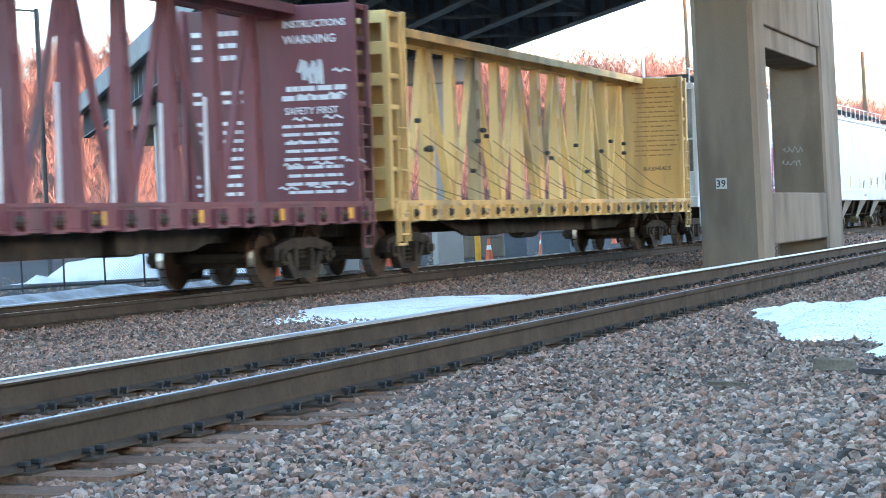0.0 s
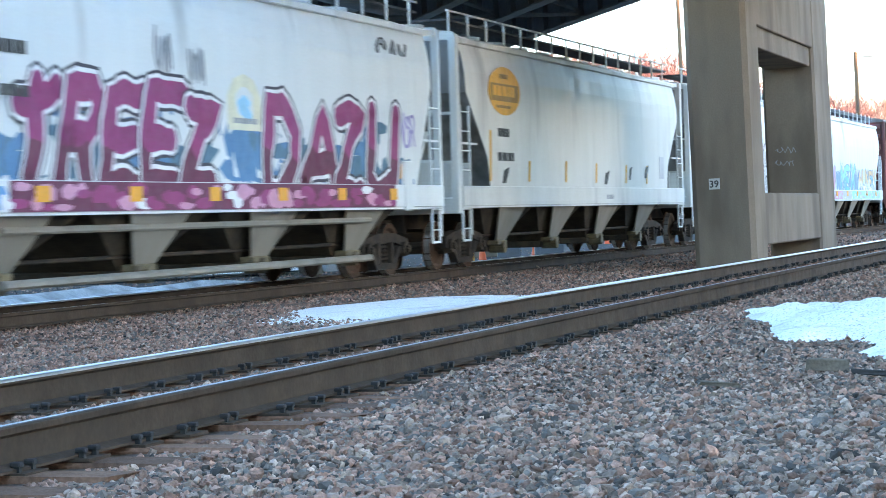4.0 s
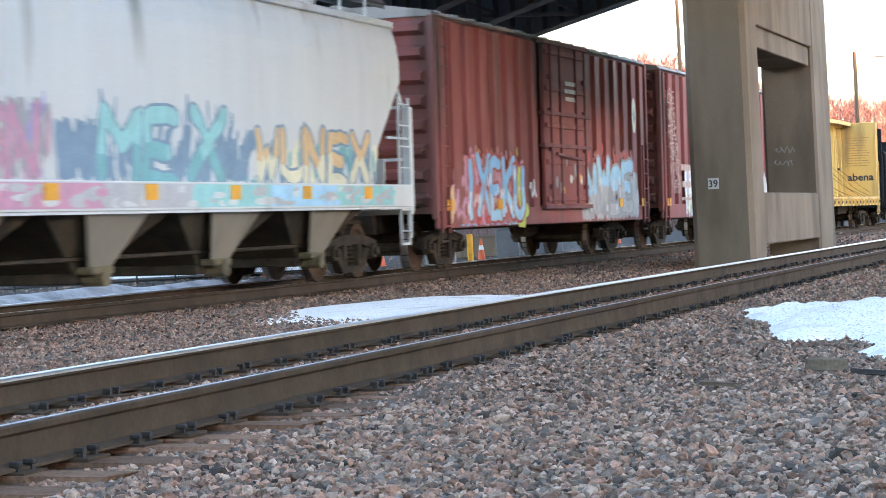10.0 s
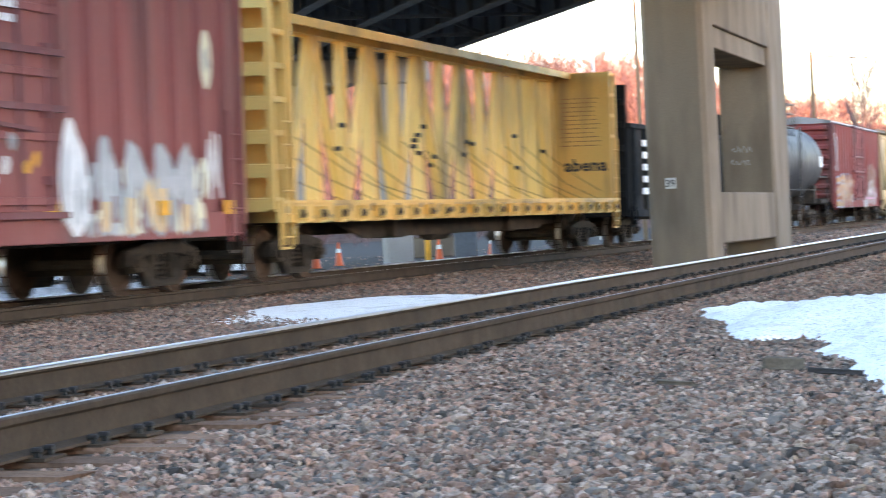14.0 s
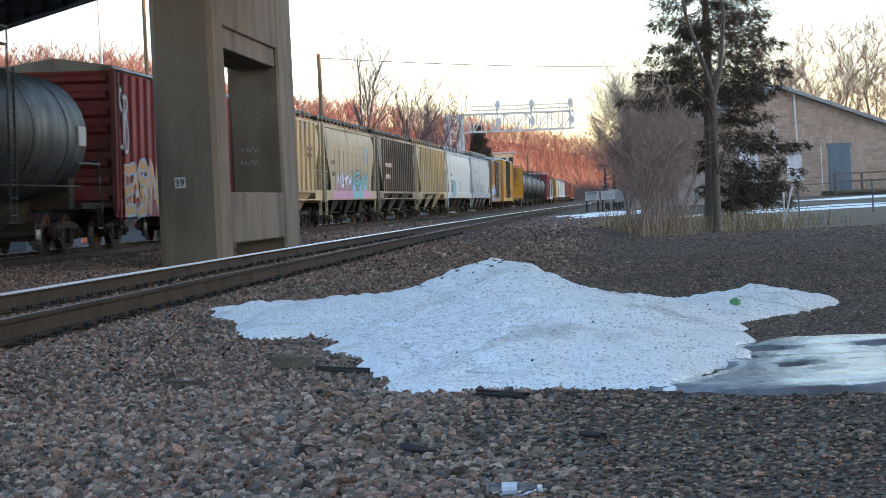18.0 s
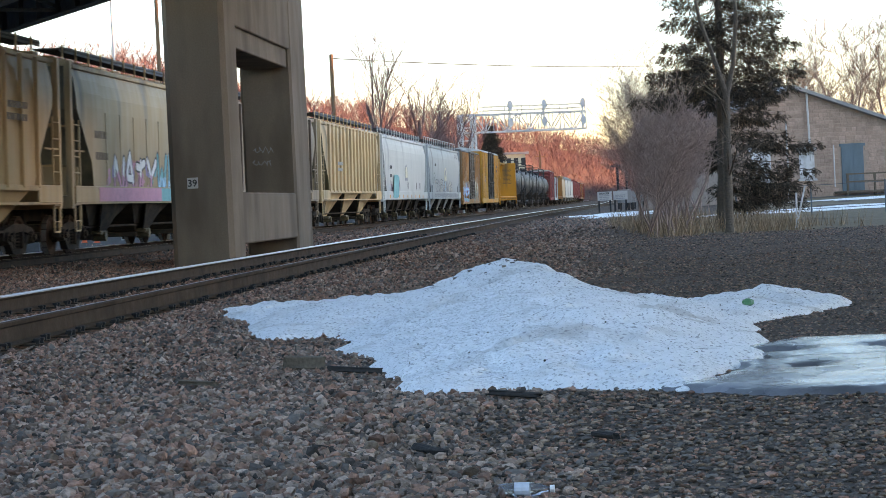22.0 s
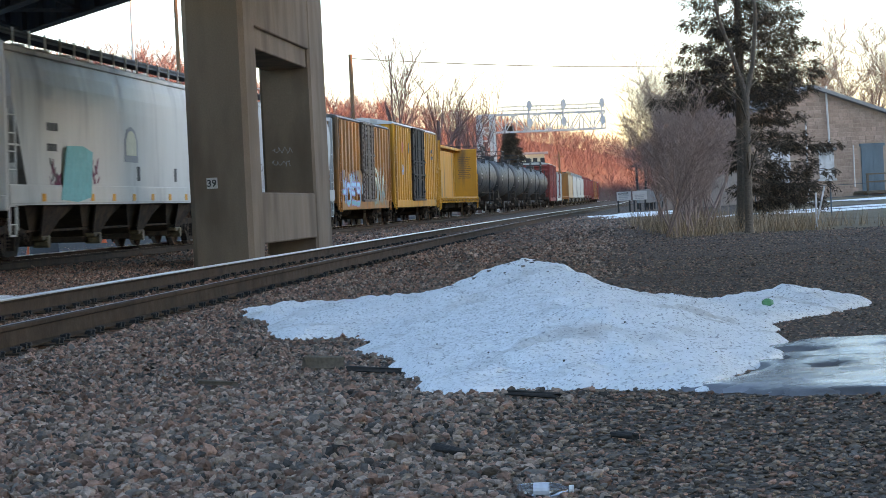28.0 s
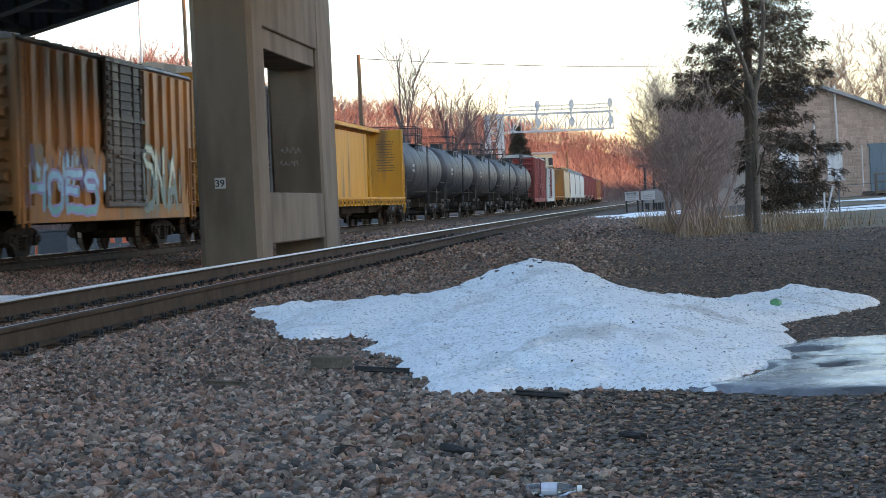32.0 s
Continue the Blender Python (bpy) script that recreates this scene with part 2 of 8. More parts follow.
def build_rails(tab, line, name):
    for side, dz in ((0.0, 0.0), (-GAUGE, SUPER)):
        secs, tops, corner = [], [], []
        y = -50.0
        while y < 780:
            dx = (line(y + 0.1) - line(y - 0.1)) / 0.2
            n = 1 / math.hypot(1, dx)
            cx, cy = line(y) + side * n, y - side * n * dx
            lo = RAIL_TOP + dz - 0.186
            secs.append([(cx + u * n, cy - u * n * dx, lo + w) for u, w in RAIL])
            tops.append([(cx + u * n, cy - u * n * dx, lo + w) for u, w in (((0.03, 0.1846), (-0.03, 0.1846), (-0.024, 0.1858), (0.024, 0.1858)) if side else ((0.004, 0.1846), (-0.034, 0.1842), (-0.028, 0.1856), (0.0, 0.1856)))])
            corner.append([(cx + u * n, cy - u * n * dx, lo + w) for u, w in ((0.024, 0.1862), (0.0335, 0.183), (0.0382, 0.176), (0.0378, 0.162))])
            y += 2.0 if y < 120 else 12.0
        r = part("rail", sweep(B(), secs), "rail_side")
        tagged(r, "brown rusted steel rail with a worn shiny head", "rail", name, "structure")
        part("railhead", sweep(B(), tops), "rail_top" if side or "far" in name else "rail_worn", r, "polished running surface")
        if side:
            part("gauge_corner", sweep(B(), corner, close=False), "rail_top", r, "polished inner corner of the railhead")



build_rails(TAB_A, line_a, "rails of the near track")
build_rails(TAB_B, lambda y: line_b(y) + 0.7175 * 1.053, "rails of the far track")
# ---- ties, plates and spikes ----
def grid_mesh(name, verts, tris, mats, mat_index=None, smooth=False):
    """A mesh from arrays."""
    me = bpy.data.meshes.new(name)
    me.vertices.add(len(verts))
    me.vertices.foreach_set("co", np.ascontiguousarray(verts, dtype=np.float32).ravel())
    k = tris.shape[1]
    me.loops.add(len(tris) * k)
    me.loops.foreach_set("vertex_index", np.ascontiguousarray(tris, dtype=np.int32).ravel())
    me.polygons.add(len(tris))
    me.polygons.foreach_set("loop_start", np.arange(0, len(tris) * k, k, dtype=np.int32))
    me.update(calc_edges=True)
    for m in mats:
        me.materials.append(M[m])
    if mat_index is not None:
        me.polygons.foreach_set("material_index", np.ascontiguousarray(mat_index, dtype=np.int32))
    if not smooth:
        me.polygons.foreach_set("use_smooth", np.zeros(len(tris), dtype=bool))
    me.update()
    return new(name, me)


def ties():
    tie_meshes, rnd = [], random.Random(4)
    for k in range(5):
        bm = B()
        box(bm, -1.36, 1.28, -0.115, 0.115, -0.17, 0.0, 0.012)
        for v in bm.verts:
            v.co += Vector((rnd.uniform(-0.05, 0.05) if abs(v.co.x) > 1 else 0, rnd.uniform(-0.008, 0.008), rnd.uniform(-0.008, 0.006)))
        ob = part("tie", bm, "tie")
        tie_meshes.append(ob.data)
        bpy.data.objects.remove(ob)
    bm = B()
    box(bm, -0.18, 0.18, -0.1, 0.1, 0.0, 0.014)
    ob = part("tie_plate", bm, "rail_side")
    plate = ob.data
    bpy.data.objects.remove(ob)
    bm = B()
    for y in (-0.055, 0.06):
        box(bm, -0.012, 0.012, y - 0.012, y + 0.012, 0.0, 0.032)
        box(bm, -0.03, 0.018, y - 0.02, y + 0.02, 0.024, 0.046, 0.005)
    ob = part("spike", bm, "black")
    spike = ob.data
    bpy.data.objects.remove(ob)
    bm = B()
    box(bm, -0.085, 0.085, 0.125, 0.14, 0.0, 0.018)
    for e in (-1, 1):
        box(bm, e * 0.078 - 0.018, e * 0.078 + 0.018, 0.112, 0.152, 0.0, 0.036, 0.005)
    ob = part("rail_anchor", bm, "black")
    anchor = ob.data
    bpy.data.objects.remove(ob)
    y = 5.0
    while y < 62:
        dx = (line_a(y + 0.1) - line_a(y - 0.1)) / 0.2
        n = 1 / math.hypot(1, dx)
        t = new("tie", tie_meshes[rnd.randrange(5)])
        # x across the track to the near side
        t.matrix_basis = pose(line_a(y) - 0.7175 * n, y + 0.7175 * n * dx, RAIL_TOP - 0.186 - 0.014 + SUPER / 2, 0, -0.02 / 1.2 * 57 * 0.0 + 1.36, math.degrees(math.atan2(-dx, 1))) @ pose(rnd.uniform(-0.06, 0.06), rnd.uniform(-0.03, 0.03), 0, 0, 0, rnd.uniform(-1.5, 1.5))
        tagged(t, "weathered brown wooden railway tie half sunk in ballast", "railway tie", "ties of the near track", "structure")
        for x in (0.7175, -0.7175):
            shared("tie_plate", plate, t, x, 0, 0)
            for s in (-0.125, 0.125):
                shared("spike", spike, t, x + s, 0, 0.01, 0 if s > 0 else 180)
            shared("rail_anchor", anchor, t, x, 0, 0.012)
        y += 0.5 * n


ties()

# ---- snow heap, ice and gravel in the foreground ----
HEAP = [(2.75, 19.8), (2.43, 16.4), (2.6, 15.9), (3.15, 15.85), (2.8, 14.4), (2.6, 12.4), (2.42, 10.95), (2.64, 10.47), (2.82, 10.5), (3.19, 10.3), (3.39, 10.05), (3.6, 9.75), (4.2, 10.5), (5.04, 12.4), (5.75, 14.3), (6.6, 15.2), (7.0, 15.6), (7.5, 16.3), (7.3, 17.0), (6.6, 17.2), (5.9, 17.3), (5.5, 18.2), (4.9, 19.2), (4.2, 20.0), (3.4, 20.6)]


def inside_by(poly, x, y):
    """Signed distance of arrays of points to a polygon, positive inside."""
    p = np.array(poly)
    q = np.roll(p, -1, 0)
    best = np.full(x.shape, 1e9)
    odd = np.zeros(x.shape, bool)
    for (ax, ay), (bx, by) in zip(p, q):
        t = np.clip(((x - ax) * (bx - ax) + (y - ay) * (by - ay)) / ((bx - ax) ** 2 + (by - ay) ** 2), 0, 1)
        best = np.minimum(best, np.hypot(x - ax - t * (bx - ax), y - ay - t * (by - ay)))
        hit = ((ay > y) != (by > y)) & (x < (bx - ax) * (y - ay) / ((by - ay) if by != ay else 1e-9) + ax)
        odd ^= hit
    return np.where(odd, best, -best)


def wobble(x, y, s, seed):
    return np.array([noise.noise((a * s, b * s, seed)) for a, b in zip(x.ravel(), y.ravel())]).reshape(x.shape)


def heap_z(x, y):
    d = inside_by(HEAP, x, y) + 0.22 * wobble(x, y, 1.1, 2) + 0.09 * wobble(x, y, 3.6, 4)
    bump = 0.0
    for cx, cy, sx, sy, h in ((4.8, 17.1, 0.55, 1.3, 0.43), (4.2, 13.6, 0.9, 2.2, 0.27), (3.7, 17.4, 0.8, 1.9, 0.16), (6.8, 16.4, 0.7, 0.6, 0.13), (3.3, 11.6, 0.6, 1.2, 0.13), (5.3, 15.0, 0.6, 1.2, 0.12)):
        bump = bump + h * np.exp(-((x - cx) / sx) ** 2 - ((y - cy) / sy) ** 2)
    e = np.clip(d, 0, None)
    z = (1 - np.exp(-e / 0.12)) * 0.055 + bump * (1 - np.exp(-e / 0.55)) + (0.035 * wobble(x, y, 2.0, 7) + 0.045 * wobble(x, y, 4.6, 9) + 0.028 * wobble(x, y, 10.0, 11)) * np.clip(e / 0.2, 0, 1)
    return np.where(d > 0, np.maximum(z, 0.05 * (1 - np.exp(-e / 0.08))), -0.06), d


def lattice(x0, x1, y0, y1, step):
    x, y = np.meshgrid(np.arange(x0, x1, step), np.arange(y0, y1, step))
    ny, nx = x.shape
    i = (np.arange(ny - 1)[:, None] * nx + np.arange(nx - 1)[None, :]).ravel()
    return x, y, np.stack([i, i + 1, i + nx + 1, i + nx], 1)


def heap():
    x, y, quads = lattice(2.0, 8.6, 9.3, 21.2, 0.045)
    z, d = heap_z(x, y)
    z = z + np.array([max(0.0, ground_z(p, q)) for p, q in zip(x.ravel(), y.ravel())]).reshape(x.shape)
    keep = (d.ravel() > -0.12)[quads].any(1)
    ob = grid_mesh("snow_mound", np.stack([x, y, z], -1).reshape(-1, 3), quads[keep], ["snow"], smooth=True)
    ob.data.shade_smooth()
    tagged(ob, "melting heap of old bluish-white snow on the gravel", "snow")
    rnd = random.Random(3)
    bm = B()
    for k in range(1500):
        if k % 3 == 0:
            px, py = rnd.gauss(4.95, 0.28), rnd.gauss(17.9, 0.8)      # the dirty crest
        elif k % 3 == 1:
            px, py = rnd.gauss(5.6, 0.8), rnd.gauss(14.4, 1.2)        # the melted rim
        else:
            px, py = rnd.uniform(2.6, 7.5), rnd.uniform(10.5, 19.5)
        zz, dd = heap_z(np.array([px]), np.array([py]))
        if dd[0] < 0.05:
            continue
        s = rnd.uniform(0.0015, 0.005) * (1.0 if k % 3 else 3.6)
        box(bm, px - s, px + s, py - s, py + s, zz[0] - 0.01, zz[0] + s * 0.6)
    tagged(part("grit", bm, "stone_dark"), "dark grit and twigs melted into the snow heap", "grit", kind="stuff")


ICE = [(3.5, 9.9), (3.75, 9.2), (4.2, 8.85), (4.9, 8.8), (6.0, 9.6), (7.4, 11.5), (9.0, 14.0), (9.2, 15.2), (7.8, 15.9), (6.7, 14.9), (5.7, 14.0), (5.0, 12.5), (4.2, 10.7)]


def ice_d(x, y):
    d = inside_by(ICE, x, y) + 0.2 * wobble(x, y, 1.3, 12) + 0.07 * wobble(x, y, 4.0, 13)
    d = np.minimum(d, 0.45 * (12.3 - y) + 0.75 * wobble(x, y, 1.4, 41))   # gravel shows through at the far side
    return np.minimum(d, 0.35 * wobble(x, y, 0.9, 36) + 0.5 * wobble(x, y, 2.1, 37) + 0.2)


def edge_in(poly, x, y, exact):
    """Which points lie in the uneven outline over a polygon."""
    rough = inside_by(poly, x, y)
    found = np.zeros(x.shape, bool)
    near = rough > -0.4
    found[near] = exact(x[near], y[near]) > 0.0
    return found


def ice():
    x, y, quads = lattice(3.0, 9.6, 8.4, 16.4, 0.1)
    d = ice_d(x, y)
    z = np.where(d > 0, 0.012 + 0.03 * (1 - np.exp(-np.clip(d, 0, None) / 0.1)) + 0.006 * wobble(x, y, 1.6, 15), -0.05)
    keep = (d.ravel() > -0.1)[quads].any(1)
    ob = grid_mesh("ice_sheet", np.stack([x, y, z], -1).reshape(-1, 3), quads[keep], ["ice"], smooth=True)
    ob.data.shade_smooth()
    tagged(ob, "grey melting ice with wet shine beside the snow", "ice")


def stones():
    rng = np.random.default_rng(5)
    def shape_set(sub):
        b = B()
        if sub:
            bmesh.ops.create_icosphere(b, subdivisions=1, radius=1.0)
        else:
            for q in ((1, 0, 0), (-1, 0, 0), (0, 1, 0), (0, -1, 0), (0, 0, 1)):
                b.verts.new(q)
            b.verts.ensure_lookup_table()
            for i, j in ((0, 2), (2, 1), (1, 3), (3, 0)):
                b.faces.new((b.verts[i], b.verts[j], b.verts[4]))
        b.verts.ensure_lookup_table()
        b.verts.index_update()
        v0 = np.array([tuple(v.co) for v in b.verts])
        f0 = np.array([[v.index for v in f.verts] for f in b.faces])
        b.free()
        out = []
        for k in range(16):
            s = v0 * (1 + rng.uniform(-0.42, 0.42, (len(v0), 1))) * rng.uniform(0.6, 1.2, (1, 3))
            out.append(s / np.abs(s).max())
        return np.stack(out), f0

    on = lambda yy: -4.741 + 0.3313 * yy + 8.72e-5 * yy * yy
    for sub, bands in ((True, ((5.2, 8, 1750), (8, 11.5, 1250))), (False, ((11.5, 15, 900), (15, 21, 520), (21, 30, 260), (30, 48, 95), (48, 75, 22), (75, 120, 6)))):
        shapes, f0 = shape_set(sub)
        spots = []
        for y0, y1, per in bands:
            n = int(0.5 * (y1 ** 2 - y0 ** 2) * 0.72 * per)
            y = np.sqrt(rng.uniform(y0 ** 2, y1 ** 2, n))
            spots.append(np.stack([y * np.tan(rng.uniform(-0.22, 0.49, n)), y], 1))
        p = np.concatenate(spots)
        x, y = p[:, 0], p[:, 1]
        da = (x - on(y) + 0.68) * 0.948
        on_rail = (np.abs(np.abs(da) - 0.7175) < 0.12)
        dx = 0.3313 + 1.744e-4 * y
        nn = 1 / np.hypot(1, dx)
        turn = (y + (da - 0.7175) * nn * dx - 5.0) / (0.5 * nn)
        on_tie = (np.abs(da) < 1.3) & (da < np.where(y < 12, 1.3, 0.86 + 0.25 * rng.uniform(0, 1, len(x)) ** 3)) & (np.abs(turn - np.round(turn)) < 0.27) & (rng.uniform(0, 1, len(x)) < np.where(da > 0.7, 0.75 - 0.4 * np.clip(da - 0.95, 0, 0.4) / 0.35, 0.3))
        patch = np.hypot((x + 0.4) / 1.7, (y - 27.8) / 4.2) < 0.9
        beyond = (x > 16.5 + (y - 46) * 0.3) & (y > 46)
        keep = ~(beyond | on_rail | on_tie | patch | edge_in(HEAP, x, y, lambda a, b: heap_z(a, b)[1]) | edge_in(ICE, x, y, ice_d))
        x, y, da = x[keep], y[keep], da[keep]
        # coarse ballast by the track, finer dark grit further out
        fine = np.clip((da - 4.35 + 0.25 * np.sin(y * 0.9) + 0.35 * rng.normal(0, 0.5, len(x))) / 0.9, 0, 1)
        size = rng.uniform(0.011, 0.03, len(x)) * (1 - 0.32 * fine) * (1 + 0.03 * (y - 12).clip(0, 60))
        size *= np.where(rng.uniform(0, 1, len(x)) < 0.05, 1.5, 1.0)
        z = np.array([ground_z(a, b) for a, b in zip(x, y)]) + size * rng.uniform(-0.1, 0.6, len(x)) + np.where(np.abs(da) < 0.62, 0.045, np.where(np.abs(da) < 1.3, -0.012, 0))
        n = len(x)
        ang, tilt = rng.uniform(0, 6.283, n), rng.uniform(-0.7, 0.7, n)
        base = shapes[rng.integers(0, 16, n)] * size[:, None, None]
        c, s = np.cos(tilt)[:, None], np.sin(tilt)[:, None]
        bx, by, bz = base[..., 0], base[..., 1] * c - base[..., 2] * s * 0.8, base[..., 1] * s + base[..., 2] * c * 0.8
        c, s = np.cos(ang)[:, None], np.sin(ang)[:, None]
        verts = np.stack([bx * c - by * s + x[:, None], bx * s + by * c + y[:, None], bz * (1 - 0.4 * fine[:, None]) + z[:, None]], -1).reshape(-1, 3)
        tris = (f0[None] + (np.arange(n) * base.shape[1])[:, None, None]).reshape(-1, 3)
        u = rng.uniform(0, 1, n)
        near = np.clip(1 - da / 4.5, 0, 1)
        mat = np.where(u < 0.22 + 0.42 * near, 1, np.where(u > 0.82 - 0.28 * fine, 2, np.where(u > 0.82 - 0.6 * fine - 0.05, 3, 0)))
        ob = grid_mesh("ballast", verts, tris, ["stone", "stone_red", "stone_dark", "stone_brown"], np.repeat(mat, len(f0)))
        tagged(ob, "loose crushed grey and reddish ballast stones", "gravel", kind="stuff")


heap()
ice()
stones()
CARS = []   # (car, middle of its length along the train at the start)

# ---- railway cars: x along the car, the near side at -y, z up from the rail top ----
for _n, _c in {"maroon": (0.21, 0.055, 0.058), "box_brown": (0.31, 0.072, 0.064), "box_red": (0.27, 0.032, 0.027), "beam_yellow": (0.74, 0.43, 0.165), "lumber_yellow": (0.76, 0.425, 0.135),
               "hopper_white": (0.64, 0.665, 0.65), "hopper_pale": (0.62, 0.63, 0.595), "hopper_grey": (0.55, 0.585, 0.575), "hopper_dull": (0.39, 0.42, 0.41), "hopper_light": (0.56, 0.56, 0.52), "hopper_tan": (0.55, 0.335, 0.17), "hopper_cream": (0.43, 0.285, 0.16),
               "hopper_brown": (0.36, 0.24, 0.155), "post_brown": (0.11, 0.07, 0.05), "hopper_straw": (0.62, 0.4, 0.215), "tank_black": (0.02, 0.021, 0.025), "gondola_black": (0.012, 0.014, 0.016), "orange_box": (0.45, 0.155, 0.033),
               "ochre_box": (0.62, 0.245, 0.022), "door_grey": (0.11, 0.08, 0.065), "chute": (0.24, 0.205, 0.165)}.items():
    paint(_n, _c, 0.92 if _n == "gondola_black" else 0.72 if _n.startswith("box") or _n == "maroon" else 0.55, amount={"hopper_white": 0.06, "hopper_pale": 0.1, "hopper_grey": 0.06, "hopper_dull": 0.12, "hopper_light": 0.2, "hopper_cream": 0.14, "hopper_tan": 0.2, "beam_yellow": 0.42, "orange_box": 0.42, "hopper_brown": 0.5, "tank_black": 0.1, "gondola_black": 0.1}.get(_n, 0.28),
          dirt=(0.13, 0.09, 0.06) if "yellow" in _n or "straw" in _n or "orange" in _n else (0.3, 0.3, 0.29) if _n in ("hopper_white", "hopper_pale", "hopper_light") else GRIME)
for _n, _c in {"spray_magenta": (0.33, 0.03, 0.13), "spray_wine": (0.16, 0.015, 0.05), "spray_pink": (0.62, 0.26, 0.36), "spray_teal": (0.07, 0.42, 0.44), "spray_cyan": (0.16, 0.56, 0.55), "spray_lime": (0.52, 0.66, 0.12), "spray_rose": (0.52, 0.17, 0.17), "spray_blue": (0.06, 0.3, 0.54), "spray_azure": (0.09, 0.46, 0.72), "spray_rust": (0.5, 0.2, 0.07), "spray_scarlet": (0.6, 0.045, 0.04), "spray_sky": (0.22, 0.58, 0.74),
               "spray_black": (0.03, 0.03, 0.035), "spray_white": (0.72, 0.72, 0.72), "spray_orange": (0.7, 0.3, 0.08), "spray_red": (0.45, 0.05, 0.04), "spray_violet": (0.3, 0.26, 0.5),
               "spray_gold": (0.7, 0.34, 0.04), "stencil_white": (0.72, 0.7, 0.68), "stencil_black": (0.04, 0.04, 0.04), "stencil_grey": (0.3, 0.31, 0.32), "reflector": (0.85, 0.34, 0.03), "patch_cream": (0.7, 0.65, 0.48), "stencil_brown": (0.15, 0.085, 0.05), "spray_teal_dark": (0.05, 0.17, 0.24), "spray_ink": (0.035, 0.035, 0.05), "spray_brown": (0.27, 0.11, 0.06), "badge_dark": (0.3, 0.17, 0.03), "stencil_pale": (0.42, 0.43, 0.44), "spray_slate": (0.13, 0.27, 0.36), "spray_peach": (0.72, 0.45, 0.24), "moss": (0.2, 0.25, 0.22), "spray_violet_dark": (0.11, 0.08, 0.18), "patch_brown": (0.3, 0.2, 0.12), "spray_moss": (0.2, 0.3, 0.2), "spray_deep": (0.04, 0.2, 0.36), "stencil_faded": (0.4, 0.19, 0.07), "stencil_faint": (0.5, 0.3, 0.24)}.items():
    M[_n] = material(_n, _c, 0.6, spread=0.18, scale=4, fine=30, bump=0.0)

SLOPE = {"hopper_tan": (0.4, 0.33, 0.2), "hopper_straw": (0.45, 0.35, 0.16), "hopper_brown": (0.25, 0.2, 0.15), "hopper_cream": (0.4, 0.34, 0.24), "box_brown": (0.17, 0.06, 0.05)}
WHEEL_R = 0.457
CACHE = {}
RIBS = {}


def kept(key, make):
    """A mesh built once and shared."""
    if key not in CACHE:
        ob = make()
        CACHE[key] = ob.data
        bpy.data.objects.remove(ob)
    return CACHE[key]


def wheel_mesh():
    bm = B()
    prof = [(0.0, -0.07), (0.1, -0.07), (0.11, -0.03), (0.33, 0.0), (0.38, -0.05), (WHEEL_R, -0.055), (WHEEL_R, 0.06), (WHEEL_R + 0.025, 0.065), (WHEEL_R + 0.025, 0.09), (0.37, 0.09), (0.33, 0.05), (0.11, 0.06), (0.0, 0.07)]
    n = 20
    secs = [[(r * math.cos(2 * math.pi * k / n), w, r * math.sin(2 * math.pi * k / n)) for r, w in prof] for k in range(n + 1)]
    sweep(bm, secs, close=False)
    bmesh.ops.remove_doubles(bm, verts=bm.verts, dist=1e-4)
    return part("wheel", bm, "wheel")


def tread_mesh():
    bm = B()
    n = 28
    secs = [[((WHEEL_R + 0.001) * math.cos(2 * math.pi * k / n), w, (WHEEL_R + 0.001) * math.sin(2 * math.pi * k / n)) for w in (-0.05, 0.055)] for k in range(n + 1)]
    sweep(bm, secs, close=False)
    return part("tread", bm, "tread")


def frame_mesh():
    """Cast side frame of a truck, seen from -y."""
    bm = B()
    slab(bm, [(-1.12, 0.42), (-1.12, 0.62), (-0.95, 0.66), (-0.42, 0.74), (0.42, 0.74), (0.95, 0.66), (1.12, 0.62), (1.12, 0.42), (0.92, 0.4), (0.8, 0.52), (0.42, 0.58), (-0.42, 0.58), (-0.8, 0.52), (-0.92, 0.4)], -0.08, 0.08)
    slab(bm, [(-0.78, 0.5), (-0.62, 0.52), (-0.34, 0.22), (0.34, 0.22), (0.62, 0.52), (0.78, 0.5), (0.46, 0.12), (-0.46, 0.12)], -0.08, 0.08)
    for x in (-0.33, 0.33):
        box(bm, x - 0.06, x + 0.06, -0.09, 0.09, 0.2, 0.62, 0.015)
    return part("side_frame", bm, "under")


def spring_mesh():
    bm = B()
    for x in (-0.17, 0.0, 0.17):
        # one coil: ridged column
        sweep(bm, [[(x + r * math.cos(6.283 * j / 8), r * math.sin(6.283 * j / 8), 0.22 + 0.034 * k) for j in range(6)] for k in range(11) for r in ((0.078, 0.055)[k % 2],)])
    box(bm, -0.26, 0.26, -0.07, 0.07, 0.2, 0.225)
    return part("spring", bm, "under")


def cap_mesh():
    bm = B()
    disc(bm, (0, -0.03, 0), (0, 1, 0), 0.13, 0.16, 12, 0.15)
    disc(bm, (0, -0.14, 0), (0, 1, 0), 0.07, 0.06, 8)
    return part("bearing", bm, "under")


